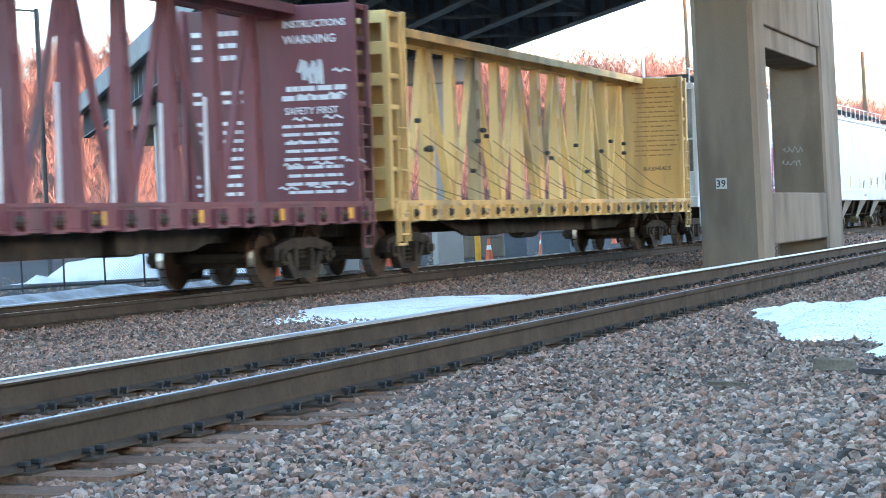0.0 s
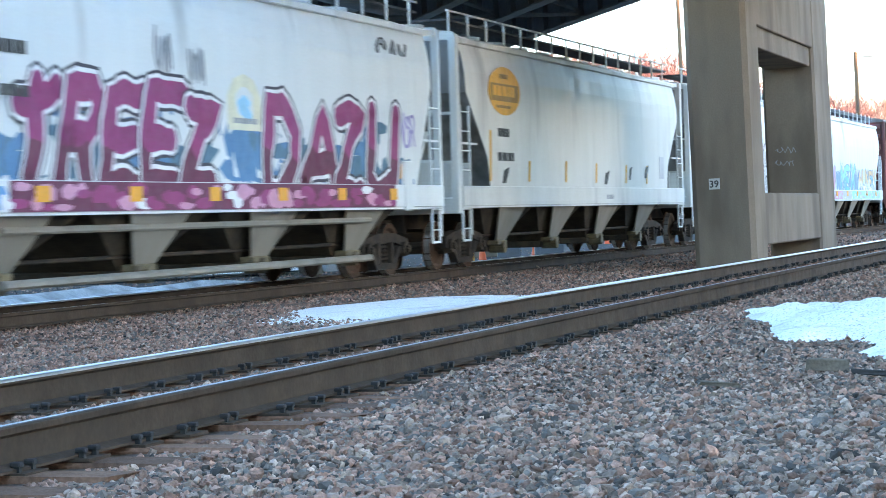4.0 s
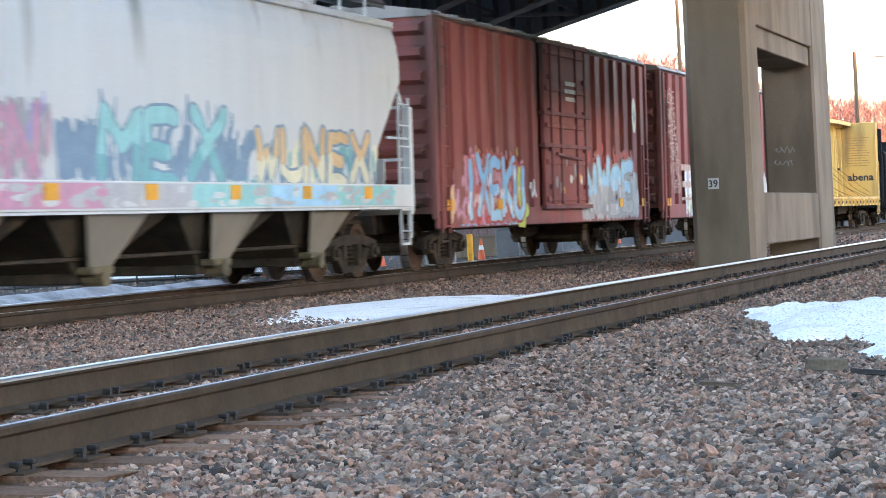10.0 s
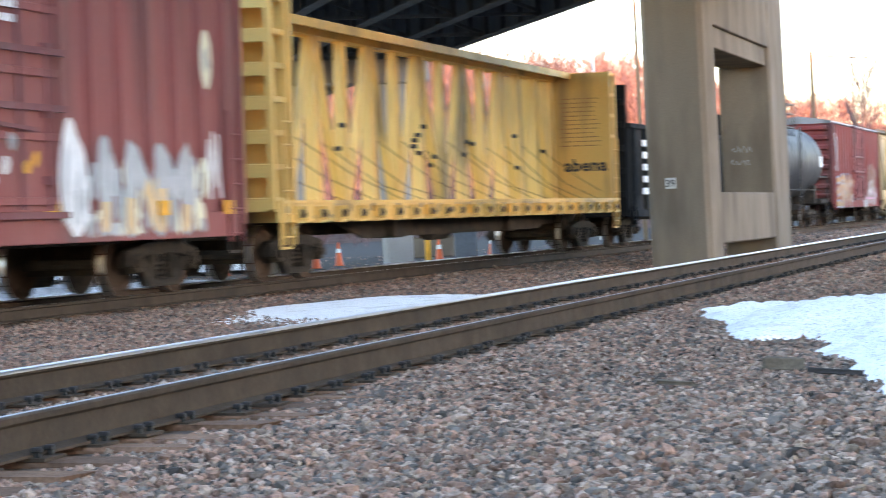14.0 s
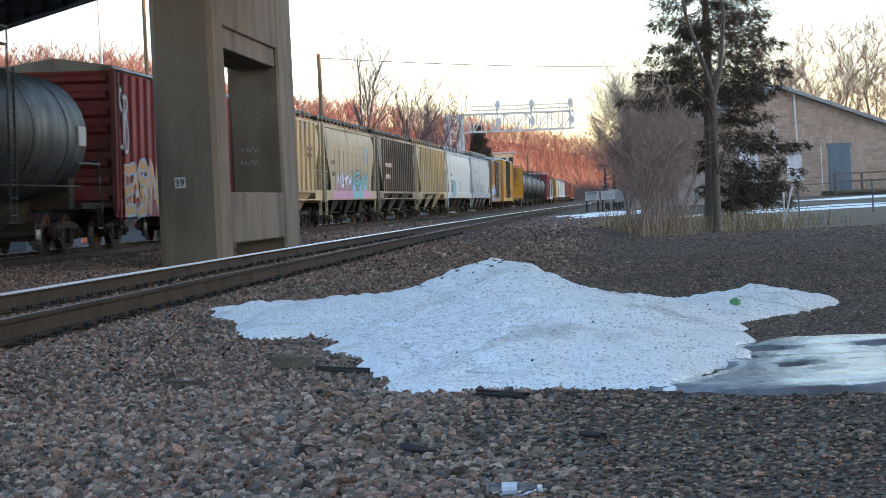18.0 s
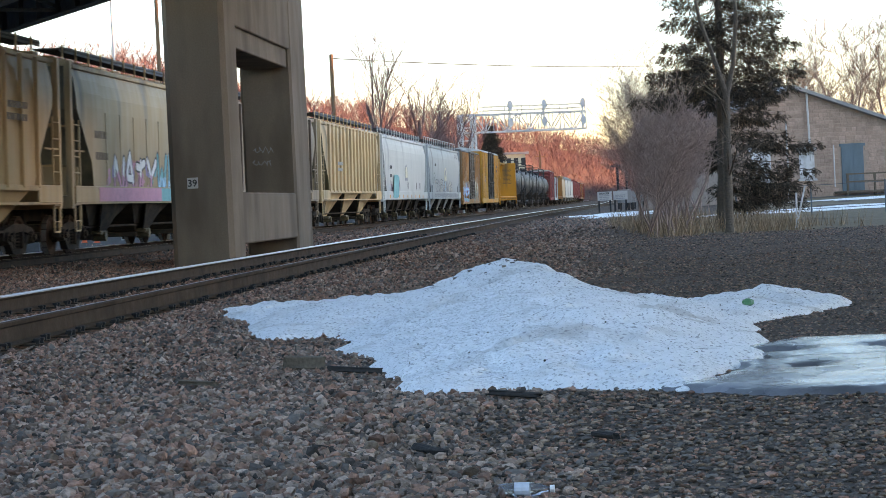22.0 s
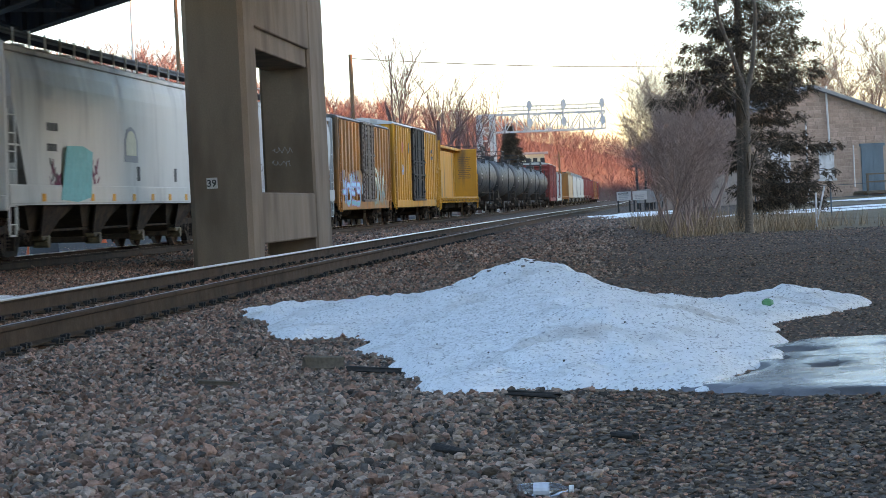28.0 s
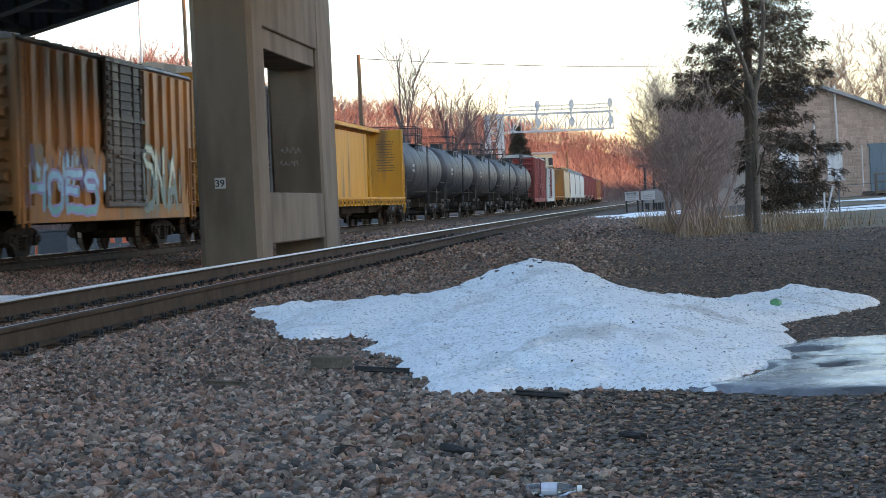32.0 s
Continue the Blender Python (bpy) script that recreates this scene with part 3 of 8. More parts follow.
def truck(parent, x):
    bm = B()
    box(bm, -0.22, 0.22, -1.0, 1.0, 0.38, 0.72, 0.03)
    for ax in (-0.89, 0.89):
        disc(bm, (ax, 0, WHEEL_R), (0, 1, 0), 0.08, 1.9, 8)
    box(bm, -0.75, -0.65, -0.9, 0.9, 0.3, 0.42)
    box(bm, 0.65, 0.75, -0.9, 0.9, 0.3, 0.42)
    tr = part("truck", bm, "under", parent)
    tr.matrix_basis = pose(x, 0, 0)
    for side in (-1, 1):
        shared("side_frame", kept("frame", frame_mesh), tr, 0, side * 0.99, 0)
        shared("spring", kept("spring", spring_mesh), tr, 0, side * 1.0, 0)
        for ax in (-0.89, 0.89):
            shared("wheel", kept("wheel", wheel_mesh), tr, ax, side * 0.76, WHEEL_R, 0 if side < 0 else 180)
            shared("tread", kept("tread", tread_mesh), tr, ax, side * 0.76, WHEEL_R, 0 if side < 0 else 180)
            shared("bearing", kept("cap", cap_mesh), tr, ax, side * 1.02, WHEEL_R, 0 if side < 0 else 180)
    return tr


def couplers(parent, half):
    for sgn in (-1, 1):
        bm = B()
        box(bm, -0.55, 0.1, -0.09, 0.09, 0.78, 0.97, 0.02)
        box(bm, 0.06, 0.32, -0.14, 0.12, 0.74, 1.0, 0.04)
        box(bm, -0.6, -0.45, -0.35, 0.35, 0.7, 1.1, 0.02)
        ob = part("coupler", bm, "under", parent)
        ob.matrix_basis = pose(sgn * (half - 0.28), 0, 0, 0, 0, 0 if sgn > 0 else 180)
        bm = B()
        pts = [Vector((0, -0.4, 0.85)), Vector((0.15, -0.42, 0.6)), Vector((0.32, -0.35, 0.45)), Vector((0.45, -0.2, 0.5))]
        for a, b in zip(pts, pts[1:]):
            bar(bm, a, b, 0.05, n=6)
        ob = part("brake_hose", bm, "black", parent)
        ob.matrix_basis = pose(sgn * (half - 0.35), 0, 0, 0, 0, 0 if sgn > 0 else 180)


def ladder(parent, x, y, z0, z1, mat, width=0.42, along_x=True, step=0.36):
    bm = B()
    for s in (-0.5, 0.5):
        if along_x:
            box(bm, x + s * width - 0.02, x + s * width + 0.02, y - 0.02, y + 0.02, z0, z1)
        else:
            box(bm, x - 0.02, x + 0.02, y + s * width - 0.02, y + s * width + 0.02, z0, z1)
    z = z0 + 0.12
    while z < z1:
        if along_x:
            bar(bm, (x - width / 2, y, z), (x + width / 2, y, z), 0.028, n=6)
        else:
            bar(bm, (x, y - width / 2, z), (x, y + width / 2, z), 0.028, n=6)
        z += step
    return part("ladder", bm, mat, parent)


def stirrup(parent, x, y, mat):
    bm = B()
    for s in (-0.2, 0.2):
        bar(bm, (x + s, y, 1.1), (x + s, y, 0.55), 0.035)
    bar(bm, (x - 0.2, y, 0.55), (x + 0.2, y, 0.55), 0.04)
    part("stirrup_step", bm, mat, parent)


def letters(parent, text, x, z, high, mat, y, bold=0.0, shear=0.0, wide=1.0, name="lettering", turn=0.0):
    """Words in the built-in font on a side that faces -y; x and z of their lower left."""
    cu = bpy.data.curves.new(name, "FONT")
    cu.body, cu.size, cu.offset, cu.shear, cu.resolution_u, cu.extrude = text, high * 1.35, bold, shear, 2, 0.002
    tmp = bpy.data.objects.new(name, cu)
    me = bpy.data.meshes.new_from_object(tmp)
    bpy.data.objects.remove(tmp)
    me.materials.clear()
    me.materials.append(M[mat])
    for v in me.vertices:
        v.co.x *= wide
    ob = new(name, me)
    ob.parent = parent
    ob.matrix_basis = pose(x, y, z, 90, -turn, 0)
    return ob


# strokes of sprayed capitals on a grid 4 wide and 6 high
GLYPHS = {"T": "05 25 46;26 20", "R": "00 06 36 45 44 33 03;23 40", "E": "46 06 00 40;03 33", "Z": "06 46 24 00 40", "D": "00 06 26 44 42 20 00", "A": "00 26 40;12 32", "S": "45 36 16 05 14 34 42 30 10 00",
          "U": "06 01 10 30 41 46", "O": "16 05 01 10 30 41 45 36 16", "L": "06 00 40", "I": "26 20", "V": "06 20 46", "M": "00 06 23 46 40", "X": "00 46;06 40", "W": "06 10 24 30 46", "N": "00 06 40 46",
          "K": "00 06;46 03 40", "Y": "06 23 46;23 20", "H": "00 06;40 46;03 43", "C": "45 36 16 05 01 10 30 41", "B": "00 06 36 45 34 03;34 42 30 00", "G": "45 36 16 05 01 10 30 42 22"}


def sprayed_strokes(text, x, z, w, h, shear, seed):
    """For each letter of a sprayed word its wavy strokes as rows of (x, z)."""
    rnd = random.Random(seed)
    pitch = w / len(text)
    for i, ch in enumerate(text):
        lw, tall, up = pitch * rnd.uniform(0.68, 0.9), h * rnd.uniform(0.82, 1.05), h * rnd.uniform(-0.05, 0.07)
        x0, twist, ph = x + i * pitch + rnd.uniform(0, 0.1) * pitch, rnd.uniform(-0.1, 0.1), rnd.uniform(0, 50)
        strokes = []
        for run in GLYPHS[ch].split(";"):
            grid = [(int(q[0]) / 4, int(q[1]) / 6) for q in run.split()]
            line = []
            for (a, b), (c, d) in zip(grid, grid[1:]):
                m = max(2, int(math.hypot((c - a) * lw, (d - b) * tall) / (0.11 * h)))
                line += [(a + (c - a) * k / m, b + (d - b) * k / m) for k in range(m)]
            line.append(grid[-1])
            strokes.append([(x0 + u * lw + (shear + twist) * v * tall + 0.07 * h * noise.noise((u * 2.3 + ph, v * 2.3, seed)),
                             z + up + v * tall + 0.08 * h * noise.noise((u * 2.3, v * 2.3 + ph, seed + 7))) for u, v in line])
        yield strokes


def ribbon(bm, pts, width, y, seed, mat=None):
    """A flat sprayed stroke of uneven width with round ends."""
    def at(px, pz):
        return bm.verts.new((px, y, pz))

    pairs = []
    for k, (px, pz) in enumerate(pts):
        a, b = pts[max(0, k - 1)], pts[min(len(pts) - 1, k + 1)]
        dx, dz = b[0] - a[0], b[1] - a[1]
        ln = math.hypot(dx, dz) or 1
        wd = width * 0.5 * (1 + 0.28 * noise.noise((px * 2.0, pz * 2.0, seed)))
        pairs.append((at(px - dz / ln * wd, pz + dx / ln * wd), at(px + dz / ln * wd, pz - dx / ln * wd)))
    made = [bm.faces.new((a[0], a[1], b[1], b[0])) for a, b in zip(pairs, pairs[1:])]
    for px, pz in (pts[0], pts[-1]):
        made.append(bm.faces.new([at(px + width * 0.5 * math.cos(0.785 * k), pz + width * 0.5 * math.sin(0.785 * k)) for k in range(8)]))
    if mat:
        for f in made:
            c = f.calc_center_median()
            f.material_index = 1 if mat(c.x, c.z) else 0


def piece(parent, text, x, z, w, h, fill, edge, y, seed=1, stroke=0.24, shear=0.25, shade=None, ink="spray_black", rim=0.09):
    """A sprayed word in fat wavy letters: dark rim, light edge and fill, the letters overlapping."""
    layers = [(m, wd, B()) for m, wd in ((ink, stroke * h + 2.2 * rim), (edge, stroke * h + 1.2 * rim), (fill, stroke * h)) if m]
    for i, strokes in enumerate(sprayed_strokes(text, x, z, w, h, shear, seed)):
        for j, (m, wd, bm) in enumerate(layers):
            for k, pts in enumerate(strokes):
                low = (lambda a, b: b < z + h * (0.42 + 0.3 * noise.noise((a * 1.5, b, seed)))) if shade and j == len(layers) - 1 else None
                ribbon(bm, pts, wd, y - 0.0016 * i - 0.0005 * j - 0.00008 * k, seed, low)
    for j, (m, wd, bm) in enumerate(layers):
        ob = part("graffiti" if j == len(layers) - 1 else "graffiti_outline", bm, m, parent)
        if shade and j == len(layers) - 1:
            ob.data.materials.append(M[shade])
        tagged(ob, kind="stuff")


def blotch(parent, x, z, w, h, mat, y, seed, name="graffiti_patch", n=26, rough=0.35):
    rnd = random.Random(seed)
    ph = [rnd.uniform(0, 6.28) for _ in range(5)]
    bm = B()
    vs = []
    for k in range(n):
        a = 2 * math.pi * k / n
        r = 1 + rough * sum(math.sin((j + 2) * a + ph[j]) / (j + 1.6) for j in range(5))
        vs.append(bm.verts.new((x + 0.5 * w * r * math.cos(a), y, z + 0.5 * h * r * math.sin(a))))
    bm.faces.new(vs)
    return part(name, bm, mat, parent)


def bars(parent, x, z, w, h, rows, mat, y, seed=1, name="stencil", thick=0.55):
    """Lines of writing too small to read."""
    rnd = random.Random(seed)
    bm = B()
    pitch = h / rows
    for r in range(rows):
        zz, xx = z + h - (r + 0.75) * pitch, x + rnd.uniform(0, 0.1) * w
        end = x + w * rnd.uniform(0.8, 1.0)
        while xx < end:
            step = min(rnd.uniform(0.08, 0.3) * w, end - xx)
            box(bm, xx, xx + step * 0.86, y - 0.003, y, zz, zz + pitch * thick)
            xx += step
    return tagged(part(name, bm, mat, parent), kind="stuff")


def on_end(ob, x):
    """Turn flat lettering from the side to an end wall that faces -x: its x runs to -y."""
    ob.matrix_basis = pose(x, 0, 0, 0, 0, -90) @ ob.matrix_basis
    return ob


def scrawl(parent, x, z, w, h, mat, y, seed, thick=0.05, turns=9, name="graffiti_tag"):
    """A fast unreadable tag: one looping stroke."""
    rnd = random.Random(seed)
    bm = B()
    pts = []
    for k in range(turns * 4):
        u = k / (turns * 4 - 1)
        pts.append(Vector((x + w * (u + 0.05 * rnd.uniform(-1, 1) + 0.03 * math.sin(k * 2.1)), y, z + h * (0.5 + 0.5 * math.sin(k * 1.57 + 0.5 * rnd.uniform(-1, 1)) * rnd.uniform(0.5, 1.0)))))
    for a, b in zip(pts, pts[1:]):
        d = b - a
        if d.length < 1e-3:
            continue
        nrm = Vector((-d.z, 0, d.x)).normalized() * thick * 0.5
        e = d.normalized() * thick * 0.3
        vs = [bm.verts.new(p) for p in (a - nrm - e, a + nrm - e, b + nrm + e, b - nrm + e)]
        bm.faces.new(vs)
    return tagged(part(name, bm, mat, parent), kind="stuff")


def reflectors(parent, xs, z, y, size=0.14):
    for x in xs:
        bm = B()
        box(bm, x - size * 0.9, x + size * 0.9, y - 0.004, y, z - size * 0.5, z + size * 0.5)
        part("reflector", bm, "reflector", parent)


def car(name, label, category, length, middle, group=""):
    ob = new(name)
    ob.empty_display_size = 0.5
    tagged(ob, label, category, group)
    CARS.append((ob, middle))
    return ob


def side_profile(top, eave, bulge=0.0):
    """Half outline of a hopper's body above the sill, (y, z), from the sill to the ridge."""
    return [(-1.56, 1.5), (-1.56, 3.3), (-1.545, 3.65), (-1.5, 3.95), (-1.42, eave), (-0.9, top - 0.06), (0, top)]


def hopper(length, middle, body, label, ribs=0, bays=3, end_style="arch", sill=None, chute="chute", rail="white_board", top=4.55, trim=None, shade=0.72, pipes=False, inset=2.1, post=None, post_top=None):
    half = length / 2 - 0.42
    trim = trim or body
    # grime on the slope sheets; end-bay shade is put into their tone too
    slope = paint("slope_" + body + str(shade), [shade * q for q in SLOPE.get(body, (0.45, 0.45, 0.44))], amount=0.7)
    h = car("covered_hopper", label, "hopper car", length, middle, "cars of the freight train")
    prof = side_profile(top, top - 0.3)
    full = prof + [(-y, z) for y, z in prof[-2::-1]]
    # body between the slope sheets, whose ends lean out towards the roof
    secs = []
    for x0 in (-1, 1):
        ring = []
        for y, z in full:
            f = min(1, max(0, (z - 1.5) / (top - 1.2 - 1.5)))
            ring.append((x0 * (half - 0.55 - (inset - 0.25) * (1 - f) ** 1.15), y, z))
        secs.append(ring)
    bd = part("body", sweep(B(), secs, caps=False), body, h)
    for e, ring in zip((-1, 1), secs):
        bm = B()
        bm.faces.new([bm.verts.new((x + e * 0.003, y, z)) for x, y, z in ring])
        part("slope_sheet", bm, slope, h, "grimy sloping end sheet with shade in its colour")
    # side sheets that reach past the slope sheets, cut in an arch at the ends
    for sd in (-1, 1):
        for e in (-1, 1):
            bm = B()
            pts = []
            for k in range(9):
                f = k / 8
                xin = 1.35 * (1 - f ** 1.6) if end_style == "arch" else 1.6 * (1 - f)
                pts.append((e * (half - 0.55 - xin), 1.55 + (top - 0.55 - 1.55) * f))
            inner = [(e * (half - 2.9), z) for _, z in pts]
            for (a, b), (c, d) in zip(zip(pts, pts[1:]), zip(inner, inner[1:])):
                vs = [bm.verts.new((p[0], sd * (1.561 if p[1] < 3.4 else 1.561 - 0.14 * ((p[1] - 3.4) / 0.85) ** 2), p[1])) for p in (a, b, d, c)]
                bm.faces.new(vs)
            part("side_sheet", bm, body, h)
    for sd in (-1, 1):
        bm = B()
        if ribs:
            box(bm, -half + 2.0, half - 2.0, sd * 1.585 - 0.03, sd * 1.585 + 0.03, 1.44, 1.56, 0.015)
            for e in (-1, 1):
                box(bm, e * (half - 1.08) - 0.92, e * (half - 1.08) + 0.92, sd * 1.585 - 0.03, sd * 1.585 + 0.03, 1.18, 1.56, 0.015)
        else:
            box(bm, -half + 0.15, half - 0.15, sd * 1.585 - 0.03, sd * 1.585 + 0.03, 1.18, 1.56, 0.015)
        box(bm, -half + 0.15, half - 0.15, sd * 1.5 - 0.1, sd * 1.5 + 0.1, 1.15, 1.2)
        part("side_sill", bm, sill or trim, h)
        bm = B()
        box(bm, -half + 0.6, half - 0.6, sd * 1.43 - 0.05, sd * 1.43 + 0.05, top - 0.34, top - 0.22, 0.02)
        part("eave", bm, trim, h)
    if ribs:
        for sd in (-1, 1):
            for k in range(ribs):
                x = -half + 2.0 + (2 * half - 4.0) * k / (ribs - 1)
                bm = B()
                box(bm, x - 0.05, x + 0.05, sd * 1.6 - 0.045, sd * 1.6 + 0.045, 1.5, top - 0.3, 0.012)
                part("side_post", bm, post or body, h)
    # running board on the roof, on brackets or with a thin rail
    for sd in (-1, 1):
        bm = B()
        box(bm, -half + 0.4, half - 0.4, sd * 0.95 - 0.32, sd * 0.95 + 0.32, top + 0.08, top + 0.12)
        rb = part("running_board", bm, "grating", h, "dark steel grating")
        if rail == "dark":
            part("board_edge", box(B(), -half + 0.4, half - 0.4, sd * 1.25 - 0.012, sd * 1.25 + 0.012, top + 0.03, top + 0.16), "steel_dark", rb)
        else:
            part("board_edge", box(B(), -half + 0.4, half - 0.4, sd * 1.27 - 0.015, sd * 1.27 + 0.015, top + 0.26, top + 0.295), trim, rb)
        pitch, n = (1.15, int((2 * half - 1.0) / 1.15) + 1)
        for k in range(n):
            shared("board_bracket", kept("bb_" + trim + rail, lambda: part("board_bracket", box(B(), -0.02, 0.02, -0.02, 0.02, -0.28, 0.2 if rail == "dark" else 0.29), trim)), rb, -half + 0.5 + k * pitch, sd * 1.28, top)
    for k in range(10):
        shared("roof_hatch", kept("hatch_" + trim, lambda: part("roof_hatch", disc(B(), (0, 0, 0), (0, 0, 1), 0.4, 0.16, 14), trim)), h, -half + 1.6 + (2 * half - 3.2) * k / 9, 0, top + 0.06)
    # ends: posts, sills, platforms and ladders
    pw = 0.1 if inset > 1.5 else 0.05
    for e in (-1, 1):
        bm = B()
        for sd in (-1, 1):
            box(bm, e * (half - 0.1) - pw, e * (half - 0.1) + pw, sd * 1.5 - 0.07, sd * 1.5 + 0.07, 1.1, post_top or top - 0.2, 0.015)
            bar(bm, (e * (half - 0.15), sd * 1.45, (post_top or top - 0.2) - 0.05), (e * (half - 0.7), sd * 1.4, top - 0.3 if not post_top else post_top + 0.75), 0.1 if not post_top else 0.05)
            bar(bm, (e * (half - 0.12), sd * 0.5, 1.2), (e * (half - 1.25), sd * 0.5, 2.6), 0.09)
        if not post_top:
            box(bm, e * (half - 0.1) - 0.06, e * (half - 0.1) + 0.06, -1.5, 1.5, top - 0.3, top - 0.16)
        box(bm, e * (half - 0.1) - 0.1, e * (half - 0.1) + 0.1, -1.56, 1.56, 1.05, 1.35, 0.02)
        box(bm, e * (half - 0.8) - 0.75, e * (half - 0.8) + 0.75, -1.5, 1.5, 1.14, 1.19)
        part("end_frame", bm, trim, h)
        part("shear_plate", box(B(), e * (half - 1.05) - 0.02, e * (half - 1.05) + 0.02, -1.42, 1.42, 1.19, 2.0), trim, h)
        bm = B()
        for z in (2.0, 2.9):
            bar(bm, (e * (half - 0.08), -1.5, z), (e * (half - 0.08), 1.5, z), 0.05)
        bar(bm, (e * (half - 0.1), -1.53, 2.35), (e * (half - 1.2), -1.53, 2.35), 0.04)
        part("grab_rail", bm, trim, h)
        ladder(h, e * (half - 0.45), -1.56, 0.65, 3.05, trim, 0.5)
        ladder(h, e * (half - 0.04), 1.1, 0.8, top - 0.1, trim, along_x=False)
        bm = B()
        box(bm, e * (half - 1.0) - 0.25, e * (half - 1.0) + 0.25, 0.5, 1.0, 1.2, 1.7, 0.05)
        part("brake_gear", bm, "under", h)
    # chutes: dark slopes with lighter side plates that narrow to the outlets
    run = 2 * half - 3.6
    for k in range(bays):
        cx = -run / 2 + run * (k + 0.5) / bays
        w = run / bays
        bm = B()
        zt, wide, foot = (1.48, 0.42, 0.98) if ribs else (1.2, 0.24, 1.16)
        sweep(bm, [[(cx + sx * w * 0.49, sy * 1.36, zt) for sx, sy in ((-1, -1), (1, -1), (1, 1), (-1, 1))], [(cx + sx * 0.3, sy * 0.95, 0.42) for sx, sy in ((-1, -1), (1, -1), (1, 1), (-1, 1))]])
        part("chute", bm, "chute_dark", h, "rusty dark chute")
        for sd in (-1, 1):
            bm = B()
            t, d = w * wide, sd * 0.03
            sweep(bm, [[(cx - t, sd * 1.47 + y, zt - 0.01), (cx + t, sd * 1.47 + y, zt - 0.01), (cx + 0.26, sd * foot + y, 0.44), (cx - 0.26, sd * foot + y, 0.44)] for y in (0, -d)])
            part("side_plate", bm, chute, h)
            bm = B()
            disc(bm, (cx, sd * 1.1, 0.36), (0, 1, 0), 0.12, 0.34, 10)
            box(bm, cx - 0.3, cx + 0.3, sd * 1.1 - 0.12, sd * 1.1 + 0.12, 0.4, 0.5, 0.02)
            part("outlet_gear", bm, "outlet", h)
        bm = B()
        box(bm, cx - 0.34, cx + 0.34, -0.98, 0.98, 0.28, 0.42, 0.02)
        part("outlet_gate", bm, "under", h)
    if pipes:
        for z, r in ((0.98, 0.1), (0.36, 0.12)):
            part("air_pipe", bar(B(), (-half + 3.4, -1.4, z), (half - 3.4, -1.4, z), r, n=8), "chute", h, "grimy grey pipe along the chutes")
    bm = B()
    box(bm, -half + 0.4, half - 0.4, -0.2, 0.2, 0.78, 1.1)
    for x, z in ((half - 2.9, 0.6),):
        bar(bm, (-x, -1.05, z), (x, -1.05, z), 0.06, n=6)
    part("centre_sill", bm, "under", h)
    for e in (-1, 1):
        truck(h, e * (half - 1.75))
        stirrup(h, e * (half - 0.45), -1.55, trim)
    couplers(h, half + 0.38)
    return h, half


